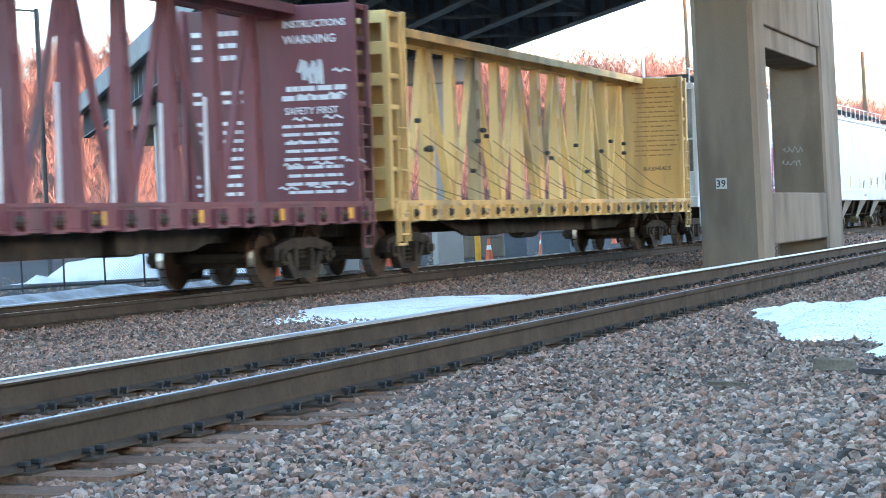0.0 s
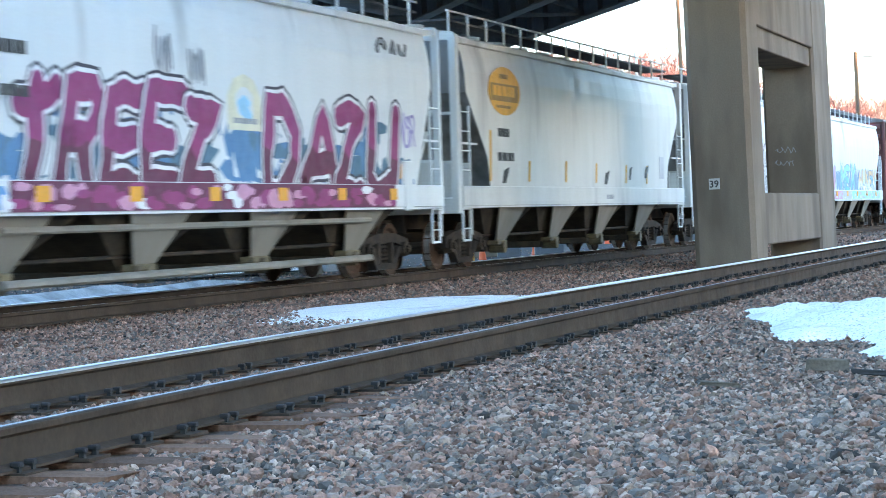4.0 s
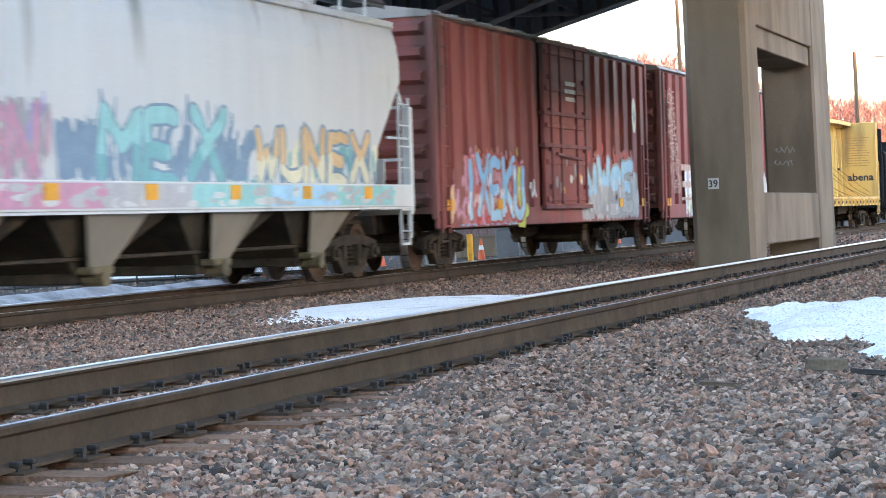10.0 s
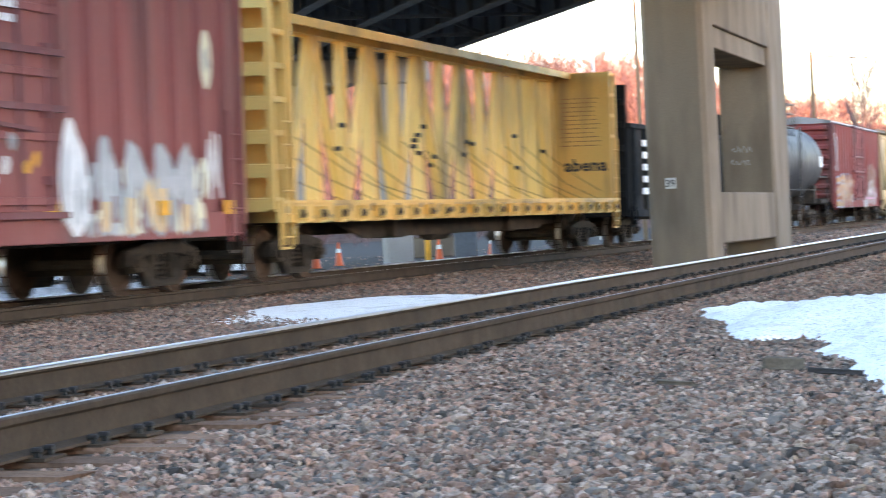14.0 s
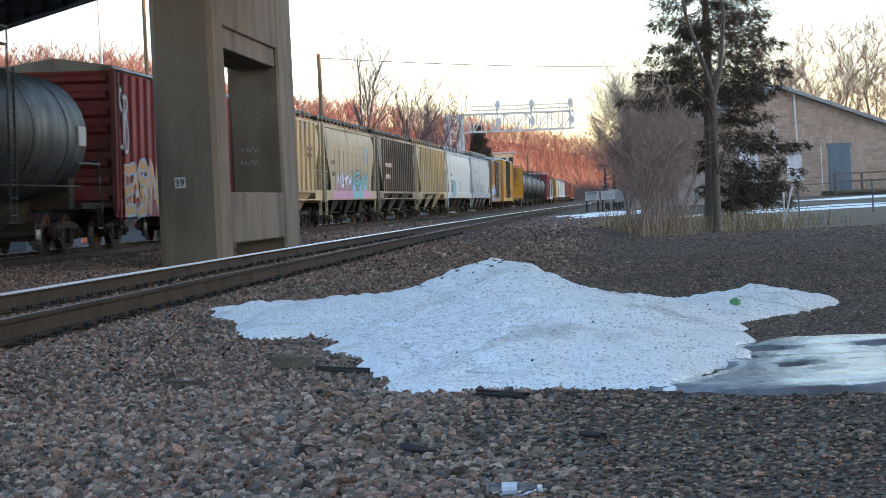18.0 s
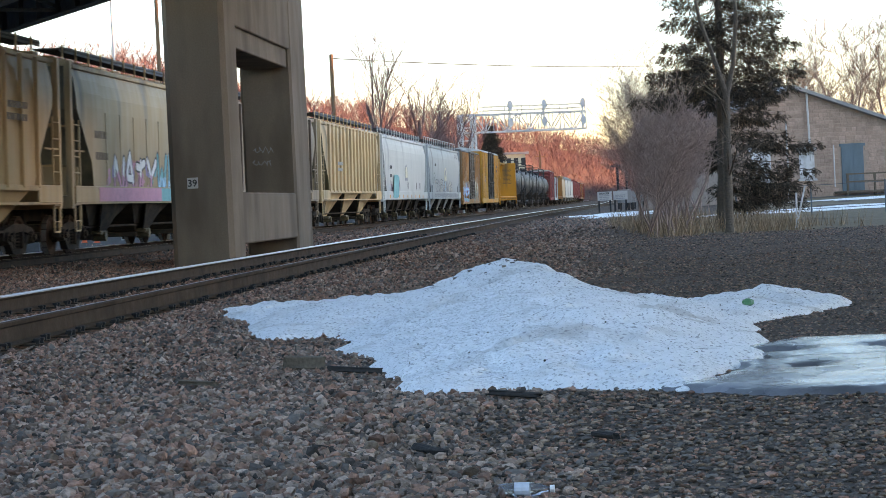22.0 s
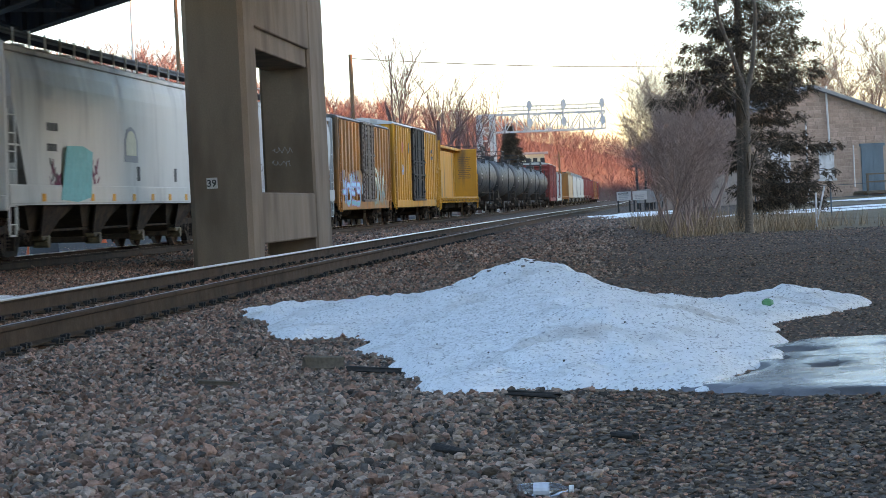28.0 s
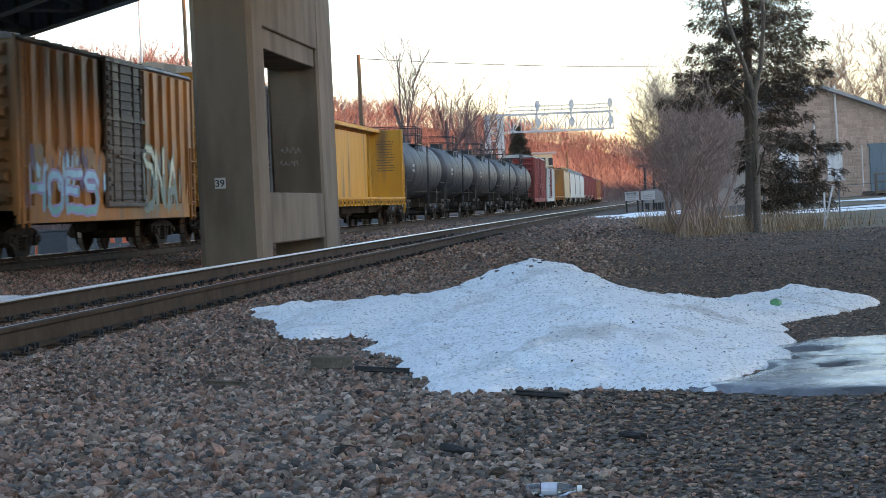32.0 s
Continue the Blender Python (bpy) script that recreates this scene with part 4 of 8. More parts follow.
def boxcar(length, middle, body, label, door=(-0.06, 3.1), door_mat=None, ribs=19, top=4.55, roof="roof_grey", door_bars="maroon", panels=5):
    half = length / 2 - 0.8
    c = car("boxcar", label, "boxcar", length, middle, "cars of the freight train")
    bm = B()
    prism(bm, [(-1.46, 1.05), (1.46, 1.05), (1.46, top - 0.25), (0, top), (-1.46, top - 0.25)], -half + 0.05, half - 0.05)
    part("body", bm, body, c)
    bm = B()
    prism(bm, [(-1.56, top - 0.27), (-1.5, top - 0.2), (0, top + 0.03), (1.5, top - 0.2), (1.56, top - 0.27), (1.5, top - 0.3), (-1.5, top - 0.3)], -half, half)
    for k in range(int(half * 2)):
        x = -half + 0.6 + k
        bm2 = [(x - 0.04, x + 0.04)]
        for x0, x1 in bm2:
            prism(bm, [(-1.5, top - 0.17), (0, top + 0.06), (1.5, top - 0.17), (1.5, top - 0.22), (0, top), (-1.5, top - 0.22)], x0, x1)
    part("roof", bm, roof, c)
    dx, dw = door[0] * 2 * half, door[1]
    for sd in (-1, 1):
        for k in range(ribs):
            x = -half + 0.35 + (2 * half - 0.7) * k / (ribs - 1)
            if abs(x - dx) < dw / 2 + 0.12:
                continue
            bm = B()
            slab_y = sd * 1.46
            prism(bm, [(slab_y, 0), (slab_y + sd * 0.09, 0.0), (slab_y + sd * 0.09, 1), (slab_y, 1)], 0, 1)
            for v in bm.verts:
                inner = abs(v.co.y) < 1.5
                v.co.x = x + (0.2 if inner else 0.17) * (1 if v.co.x > 0.5 else -1)
                v.co.z = 1.12 if v.co.z < 0.5 else top - 0.34
            part("side_post", bm, body, c)
        bm = B()
        box(bm, -half, half, sd * 1.53 - 0.03, sd * 1.53 + 0.03, 0.78, 1.14, 0.01)
        part("side_sill", bm, body, c)
        # sliding door with its rails, rods and panels
        bm = B()
        box(bm, dx - dw / 2, dx + dw / 2, sd * 1.56 - 0.045, sd * 1.56 + 0.045, 1.16, top - 0.32, 0.02)
        d = part("door", bm, door_mat or body, c)
        for k in range(panels):
            z = 1.25 + (top - 1.8) * k / (panels - 1)
            bm = B()
            box(bm, dx - dw / 2 + 0.05, dx + dw / 2 - 0.05, sd * 1.62 - 0.03, sd * 1.62 + 0.03, z, z + 0.1, 0.01)
            part("door_bar", bm, door_mat or body, d)
        bm = B()
        for f in (-0.4, -0.18, 0.2, 0.42):
            bar(bm, (dx + f * dw, sd * 1.66, 1.2), (dx + f * dw, sd * 1.66, top - 0.35), 0.05, n=6)
        for f in (-0.4, 0.42):
            for z in (1.5, 2.3, 3.1, 3.8):
                box(bm, dx + f * dw - 0.08, dx + f * dw + 0.08, sd * 1.65 - 0.04, sd * 1.65 + 0.04, z, z + 0.1)
        for f in (-0.12, 0.24):
            box(bm, dx + f * dw - 0.035, dx + f * dw + 0.035, sd * 1.61 - 0.02, sd * 1.61 + 0.02, 1.2, top - 0.34)
        bar(bm, (dx - 0.3 * dw, sd * 1.68, 2.25), (dx + 0.3 * dw, sd * 1.68, 2.15), 0.05)
        part("door_rod", bm, door_bars, d)
        for z in (1.13, 2.42, 3.1, top - 0.3):
            bm = B()
            box(bm, dx - dw * 0.56, dx + dw * 0.56, sd * 1.6 - 0.07, sd * 1.6 + 0.07, z - 0.04, z + 0.04)
            part("door_rail", bm, door_bars, c)
    for e in (-1, 1):
        # corrugated ends
        bm = B()
        n = 8
        for k in range(n):
            z = 1.3 + (top - 1.8) * k / (n - 1)
            prism(bm, [(-1.38, -0.13), (1.38, -0.13), (1.38, 0.13), (-1.38, 0.13)], 0, 0.1)
            for v in list(bm.verts)[-8:]:
                outer = v.co.x > 0.05
                v.co.x = e * (half - 0.05 + (0.15 if outer else 0))
                v.co.z = z + v.co.z * (0.45 if outer else 1.0)
                v.co.y *= 0.97 if outer else 1.0
        part("end_rib", bm, body, c)
        for sd in (-1, 1):
            bm = B()
            box(bm, e * half - 0.06, e * half + 0.06, sd * 1.53 - 0.06, sd * 1.53 + 0.06, 0.95, top - 0.28, 0.015)
            part("corner_post", bm, body, c)
        ladder(c, e * (half - 0.35), -1.6, 0.7, top - 0.35 if e < 0 else 2.6, body)
        ladder(c, e * (half + 0.1), 1.15 * -e, 0.8, top - 0.3, body, along_x=False)
        bm = B()
        bar(bm, (e * (half + 0.15), -1.5, 1.35), (e * (half + 0.15), 1.5, 1.35), 0.05)
        bar(bm, (e * (half + 0.12), -1.4, 2.2), (e * (half + 0.12), -0.4, 2.2), 0.04)
        part("grab_rail", bm, body, c)
        bm = B()
        box(bm, e * half - 0.08, e * half + 0.2, -1.2, 1.2, 1.15, 1.19)
        part("end_platform", bm, "under", c)
        truck(c, e * (half - 1.75))
        stirrup(c, e * (half - 0.35), -1.56, "under")
    bm = B()
    box(bm, -half + 0.3, half - 0.3, -0.35, 0.35, 0.72, 1.05)
    for k in range(8):
        x = -half + 2.8 + (2 * half - 5.6) * k / 7
        box(bm, x - 0.06, x + 0.06, -1.45, 1.45, 0.85, 1.05)
    disc(bm, (0.8, -0.5, 0.7), (1, 0, 0), 0.2, 0.9, 12)
    bar(bm, (-half + 2.5, -0.8, 0.75), (half - 2.5, -0.8, 0.75), 0.04, n=6)
    part("underframe", bm, "under", c)
    couplers(c, half + 0.75)
    RIBS[c.name] = [-half + 0.35 + (2 * half - 0.7) * k / (ribs - 1) for k in range(ribs)]
    return c, half


def mural(parent, x0, x1, z0, z1, cols, seed, n=90, wide=0.2, high=0.6, y=-1.558, lean=0.15, name="graffiti"):
    """A sprayed piece that cannot be read: many short strokes."""
    rnd = random.Random(seed)
    meshes = {col: B() for col in cols}
    for k in range(n):
        col = cols[int(min(0.999, abs(rnd.gauss(0, 0.5)) % 1.0) * len(cols))] if rnd.random() < 0.4 else cols[int((k / n * 3.0 * len(cols) / 2 + rnd.random())) % len(cols)]
        x = x0 + (x1 - x0) * (k + rnd.random()) / n
        edge = 1 - 0.45 * rnd.random() ** 2
        zc = z0 + (z1 - z0) * rnd.random() * edge
        w, h = wide * rnd.uniform(0.4, 1.0), high * rnd.uniform(0.3, 1.0)
        zt = min(zc + h / 2, z1)
        zb = max(zc - h / 2, z0)
        bm = meshes[col]
        m = 7
        sl = lean * (zt - zb) * rnd.uniform(-1, 1.5)
        vs = []
        for i in range(m):
            a = 6.283 * i / m + 0.3
            r = rnd.uniform(0.75, 1.15)
            vx = x + w * 0.55 * r * math.cos(a) + sl * math.sin(a) * 0.5
            vs.append(bm.verts.new((vx, y - 0.004 - 0.00002 * k, (zt + zb) / 2 + (zt - zb) * 0.55 * r * math.sin(a))))
        bm.faces.new(vs)
    for col, bm in meshes.items():
        if bm.faces:
            tagged(part(name, bm, col, parent), kind="stuff")
        else:
            bm.free()


def oval(parent, x, z, w, h, mat, y, name="emblem", label=""):
    bm = B()
    slab(bm, [(x + 0.5 * w * math.cos(a * 0.2618), z + 0.5 * h * math.sin(a * 0.2618)) for a in range(24)], y - 0.004, y)
    return part(name, bm, mat, parent, label)


def arch(parent, x, z, w, h, mat, y):
    bm = B()
    slab(bm, [(x - w / 2, z), (x + w / 2, z), (x + w / 2, z + 0.6 * h), (x + 0.3 * w, z + 0.9 * h), (x, z + h), (x - 0.3 * w, z + 0.9 * h), (x - w / 2, z + 0.6 * h)], y - 0.004, y)
    return part("emblem", bm, mat, parent)


M["chute_dark"] = material("chute_dark", (0.06, 0.046, 0.034), 0.85, spread=0.3, scale=2, fine=20, dirt=(0.03, 0.024, 0.02), dirt_scale=1.5)
M["grating"] = material("grating", (0.035, 0.036, 0.04), 0.8, spread=0.2)
M["outlet"] = material("outlet", (0.16, 0.12, 0.07), 0.8, spread=0.4, scale=6, dirt=(0.05, 0.04, 0.03), dirt_scale=4)
M["roof_grey"] = paint("roof_paint", (0.25, 0.24, 0.23))


def winch_mesh():
    bm = B()
    disc(bm, (0, 0, 0), (1, 0, 0), 0.07, 0.24, 8)
    return part("winch", bm, "rail_side")


def bracket_mesh(body):
    bm = B()
    slab(bm, [(-0.17, 0.93), (0.17, 0.93), (0.15, 1.2), (0.11, 1.2), (0.12, 0.97), (-0.12, 0.97), (-0.11, 1.2), (-0.15, 1.2)], -0.08, 0.08)
    return part("winch_bracket", bm, body)


def centerbeam(length, middle, body, label, top=4.5, straps=True, brace=1.0):
    half = length / 2 - 0.5
    c = car("centerbeam_flatcar", label, "flat car", length, middle, "cars of the freight train")
    bm = B()
    box(bm, -half, half, -1.45, 1.45, 1.12, 1.2)
    for k in range(int(half * 2 / 1.2)):
        x = -half + 0.8 + 1.2 * k
        box(bm, x - 0.06, x + 0.06, -1.45, 1.45, 0.95, 1.14)
    part("deck", bm, body, c)
    for sd in (-1, 1):
        bm = B()
        box(bm, -half, half, sd * 1.52 - 0.03, sd * 1.52 + 0.03, 0.99, 1.24)
        sill = part("side_sill", bm, body, c)
        for za, zb in ((1.242, 1.29), (0.95, 0.988)):
            part("sill_flange", box(B(), -half, half, sd * 1.5 - 0.07, sd * 1.5 + 0.07, za, zb), body, sill)
        n = int(half * 2 / 0.92)
        for k in range(n):
            x = -half + 0.7 + (2 * half - 1.4) * k / (n - 1)
            shared("winch", kept("winch", winch_mesh), c, x, sd * 1.6, 1.08)
            shared("winch_bracket", kept("bracket_" + body, lambda: bracket_mesh(body)), c, x, sd * 1.57, 0)
    reflectors(c, [-half + 1.6 + 2.76 * k for k in range(int(half * 2 / 2.76))], 1.1, -1.58, 0.17)
    if straps:
        mural(c, -half + 0.2, half - 0.2, 1.0, 1.24, ("patch_brown", "stencil_brown", "patch_brown"), int(middle), 70, 0.3, 0.2, -1.548, name="rust_stain")
    # upright frame along the middle: posts, leaning braces, top chord
    pitch = 1.5
    n = int((half - 0.9) * 2 / pitch)
    x0 = -n * pitch / 2
    for k in range(n + 1):
        x = x0 + k * pitch
        bm = B()
        sweep(bm, [[(x - 0.16, -0.13, 1.2), (x + 0.16, -0.13, 1.2), (x + 0.16, 0.13, 1.2), (x - 0.16, 0.13, 1.2)], [(x - 0.11, -0.08, top - 0.15), (x + 0.11, -0.08, top - 0.15), (x + 0.11, 0.08, top - 0.15), (x - 0.11, 0.08, top - 0.15)]])
        for z in (2.1, 3.0, 3.6):
            box(bm, x - 0.05, x + 0.05, -0.17 + 0.02 * (z - 1), -0.13 + 0.02 * (z - 1), z, z + 0.22)
        part("post", bm, body, c)
        if k < n:
            bm = B()
            up = k % 2 == 0
            lo, hi = (x + 0.15, x + pitch - 0.15) if up else (x + pitch - 0.15, x + 0.15)
            bar(bm, ((lo + hi) / 2, 0.0, 2.6), (hi, 0.0, top - 0.15), 0.2 * brace, 0.09)
            bar(bm, (lo, 0.0, 1.25), ((lo + hi) / 2, 0.0, 2.6), 0.24 * brace, 0.08)
            part("brace", bm, body, c)
    bm = B()
    box(bm, -half + 0.3, half - 0.3, -0.5, 0.5, top - 0.06, top)
    tc = part("top_chord", bm, body, c)
    for yy in (-0.47, 0.47):
        part("chord_flange", box(B(), -half + 0.3, half - 0.3, yy - 0.03, yy + 0.03, top - 0.16, top - 0.061), body, tc)
    part("chord_web", box(B(), -half + 0.31, half - 0.31, -0.15, 0.15, top - 0.22, top - 0.061), body, tc)
    # bulkheads
    for e in (-1, 1):
        bm = B()
        box(bm, e * (half - 0.59) - 0.05, e * (half - 0.59) + 0.05, -1.5, 1.5, 1.2, top - 0.02, 0.02)
        b = part("bulkhead", bm, body, c)
        for k in range(7):
            z = 1.25 + 0.525 * k
            bm = B()
            box(bm, e * (half - 0.26) - 0.28, e * (half - 0.26) + 0.28, -1.46, 1.46, z, z + 0.09, 0.012)
            box(bm, e * half - 0.04, e * half + 0.04, -1.46, 1.46, z - 0.12, z + 0.02)
            part("bulkhead_rib", bm, body, b)
        for sd in (-1, 1):
            bm = B()
            box(bm, e * (half - 0.66) - 0.04, e * (half - 0.66) + 0.04, sd * 1.5 - 0.05, sd * 1.5 + 0.05, 1.0, top, 0.01)
            part("bulkhead_post", bm, body, b)
            part("bulkhead_post", box(B(), e * (half + 0.02) - 0.06, e * (half + 0.02) + 0.06, sd * 1.45 - 0.055, sd * 1.45 + 0.055, 1.15, top - 0.02, 0.01), body, b)
        ladder(c, e * (half - 0.35), -1.56, 0.6, 2.8, body)
        truck(c, e * (half - 1.9))
        stirrup(c, e * (half - 0.3), -1.52, body)
    if straps:
        rnd = random.Random(int(middle * 10))
        for k in range(14):
            bm = B()
            x = -half + 1.0 + k * (2 * half - 3.5) / 13
            a, b = Vector((x, -0.16, rnd.uniform(2.3, 2.6))), Vector((x + 2.4, -1.55, 1.2))
            mid = (a + b) / 2 - Vector((0, 0, rnd.uniform(0.05, 0.25)))
            bar(bm, a, mid, 0.011, n=4)
            bar(bm, mid, b, 0.011, n=4)
            part("tie_down_cable", bm, "under", c)
        for k in range(18):
            bm = B()
            x = -half + 1.2 + rnd.uniform(0, 1) * (2 * half - 2.4)
            z = rnd.uniform(1.8, 2.8)
            box(bm, x - 0.08, x + 0.08, -0.24, -0.14, z, z + 0.09, 0.02)
            part("corner_protector", bm, "black", c)
    bm = B()
    box(bm, -half + 0.3, half - 0.3, -0.3, 0.3, 0.7, 1.1)
    slab(bm, [(-half + 4, 0.95), (-half + 5.5, 0.62), (half - 5.5, 0.62), (half - 4, 0.95)], -0.9, -0.84)
    disc(bm, (-1.2, -0.7, 0.7), (1, 0, 0), 0.2, 1.1, 12)
    for x in (-4.5, 3.2):
        box(bm, x - 0.3, x + 0.3, -1.1, -0.6, 0.6, 0.95, 0.03)
    part("underframe", bm, "under", c)
    couplers(c, half + 0.45)
    return c, half


def gondola(length, middle, body, label):
    half = length / 2 - 0.5
    c = car("gondola", label, "gondola car", length, middle, "cars of the freight train")
    top = 3.15
    for sd in (-1, 1):
        bm = B()
        box(bm, -half, half, sd * 1.5 - 0.04, sd * 1.5 + 0.04, 0.85, top)
        box(bm, -half, half, sd * 1.53 - 0.09, sd * 1.53 + 0.09, top - 0.04, top + 0.1, 0.02)
        box(bm, -half, half, sd * 1.53 - 0.06, sd * 1.53 + 0.06, 0.78, 1.0, 0.02)
        part("side", bm, body, c)
        for k in range(15):
            x = -half + 0.4 + (2 * half - 0.8) * k / 14
            bm = B()
            box(bm, x - 0.08, x + 0.08, sd * 1.58 - 0.06, sd * 1.58 + 0.06, 0.95, top, 0.02)
            part("side_post", bm, body, c)
    bm = B()
    box(bm, -half, half, -1.5, 1.5, 0.95, 1.05)
    part("floor", bm, "under", c)
    for e in (-1, 1):
        bm = B()
        box(bm, e * half - 0.08, e * half + 0.08, -1.52, 1.52, 0.8, 4.25, 0.02)
        b = part("bulkhead", bm, body, c)
        for k in range(5):
            bm = B()
            box(bm, e * (half + 0.08) - 0.06, e * (half + 0.08) + 0.06, -1.45, 1.45, 1.3 + 0.6 * k, 1.48 + 0.6 * k, 0.02)
            part("bulkhead_rib", bm, body, b)
        ladder(c, e * (half - 0.3), -1.62, 0.6, top, body)
        truck(c, e * (half - 1.75))
        stirrup(c, e * (half - 0.3), -1.58, body)
    bm = B()
    box(bm, -half + 0.3, half - 0.3, -0.3, 0.3, 0.68, 0.98)
    part("underframe", bm, "under", c)
    reflectors(c, [-half + 2.2 + 2.4 * k for k in range(7)], 1.35, -1.64)
    bars(c, -half + 1.2, 1.3, 0.9, 1.6, 5, "stencil_white", -1.645, 4)
    bars(c, half - 3.6, 2.1, 1.6, 0.35, 1, "stencil_white", -1.645, 6)
    couplers(c, half + 0.45)
    return c, half


def tank_car(length, middle, body, label, seed=1):
    half = length / 2 - 0.5
    c = car("tank_car", label, "tank car", length, middle, "cars of the freight train")
    r, zc, n = 1.48, 2.72, 32
    bm = B()
    secs = []
    for x, f in ((-half + 0.55, 0.05), (-half + 0.6, 0.4), (-half + 0.72, 0.72), (-half + 0.95, 0.93), (-half + 1.25, 1.0), (-1.6, 1.0), (0, 1.0), (1.6, 1.0), (half - 1.25, 1.0), (half - 0.95, 0.93), (half - 0.72, 0.72), (half - 0.6, 0.4), (half - 0.55, 0.05)):
        secs.append([(x, f * r * math.cos(2 * math.pi * k / n), zc + f * r * math.sin(2 * math.pi * k / n)) for k in range(n)])
    part("tank", sweep(bm, secs), body, c, smooth=True)
    for x in (-half * 0.55, -half * 0.15, half * 0.25, half * 0.62):
        bm, ring = B(), []
        for ra, w in ((r + 0.003, -0.03), (r + 0.012, -0.03), (r + 0.012, 0.03), (r + 0.003, 0.03)):
            ring.append((ra, w))
        sweep(bm, [[(x + w, ra * math.cos(2 * math.pi * k / n), zc + ra * math.sin(2 * math.pi * k / n)) for ra, w in ring] for k in range(n + 1)], caps=False)
        part("weld_band", bm, body, c)
    bm = B()
    disc(bm, (0, 0, zc + r + 0.12), (0, 0, 1), 0.42, 0.36, 18)
    box(bm, -1.0, -0.55, -0.25, 0.25, zc + r - 0.05, zc + r + 0.3, 0.04)
    disc(bm, (0.9, 0, zc + r + 0.1), (0, 0, 1), 0.14, 0.3, 10)
    part("manway", bm, body, c)
    for sd in (-1, 1):
        pl = part("platform", box(B(), -1.35, 1.35, sd * 0.85 - 0.32, sd * 0.85 + 0.32, zc + r - 0.2, zc + r - 0.16), body, c)
        for x in (-1.3, -0.45, 0.45, 1.3):
            part("rail_post", bar(B(), (x, sd * 1.12, zc + r - 0.6), (x, sd * 1.12, zc + r + 0.72), 0.045), body, pl)
        for z in (0.35, 0.72):
            part("rail", bar(B(), (-1.3, sd * 1.12, zc + r + z), (1.3, sd * 1.12, zc + r + z), 0.04), body, pl)
    for x in (-1.3, 1.3):
        for z in (0.35, 0.72):
            part("end_rail", bar(B(), (x, -1.12, zc + r + z), (x, 1.12, zc + r + z), 0.04), body, c)
    for sd in (-1, 1):
        ladder(c, 0.0, sd * 1.55, 0.8, zc + r - 0.2, body, 0.45)
    for e in (-1, 1):
        bm = B()
        box(bm, e * (half - 1.5) - 1.1, e * (half - 1.5) + 1.35 * (1 if e > 0 else 1), -0.32, 0.32, 0.75, 1.35)
        box(bm, e * (half - 1.9) - 0.25, e * (half - 1.9) + 0.25, -1.25, 1.25, 1.0, 1.75, 0.03)
        box(bm, e * half - 0.08, e * half + 0.08, -1.5, 1.5, 0.95, 1.2, 0.02)
        for sd in (-1, 1):
            box(bm, e * (half - 0.9) - 0.9, e * (half - 0.9) + 0.9, sd * 1.42 - 0.05, sd * 1.42 + 0.05, 1.02, 1.16)
        part("stub_sill", bm, "under", c)
        bm = B()
        for y in (-1.45, 1.45):
            bar(bm, (e * (half - 0.05), y, 1.1), (e * (half - 0.05), y, 2.15), 0.04)
            bar(bm, (e * (half - 0.05), y, 2.1), (e * (half - 2.2), y, 2.1), 0.04)
        bar(bm, (e * (half - 0.05), -1.45, 2.15), (e * (half - 0.05), 1.45, 2.15), 0.04)
        bar(bm, (-half + 2.2, -1.53, 1.55), (half - 2.2, -1.53, 1.55), 0.035)
        part("hand_rail", bm, body, c)
        truck(c, e * (half - 1.75))
        stirrup(c, e * (half - 0.3), -1.5, body)
    bars(c, -half + 2.2, zc - 0.25, 1.0, 0.5, 2, "stencil_grey", -1.53, seed)
    couplers(c, half + 0.45)
    return c, half
# ---- the bridge over the tracks ----
TRACK_DEG = math.degrees(math.atan2(0.94735, 0.32019))
AXIS = Vector((-0.2425, 0.9701, 0))      # way of the bridge, to the far left
ACROSS = Vector((0.9701, 0.2425, 0))
M["sign_white"] = material("sign_white", (0.48, 0.48, 0.46), 0.6, spread=0.12)
M["steel_grey"] = material("steel_grey", (0.1, 0.125, 0.14), 0.75, 0.0, spread=0.2, scale=0.8, fine=12, dirt=(0.1, 0.1, 0.1), dirt_scale=0.5)


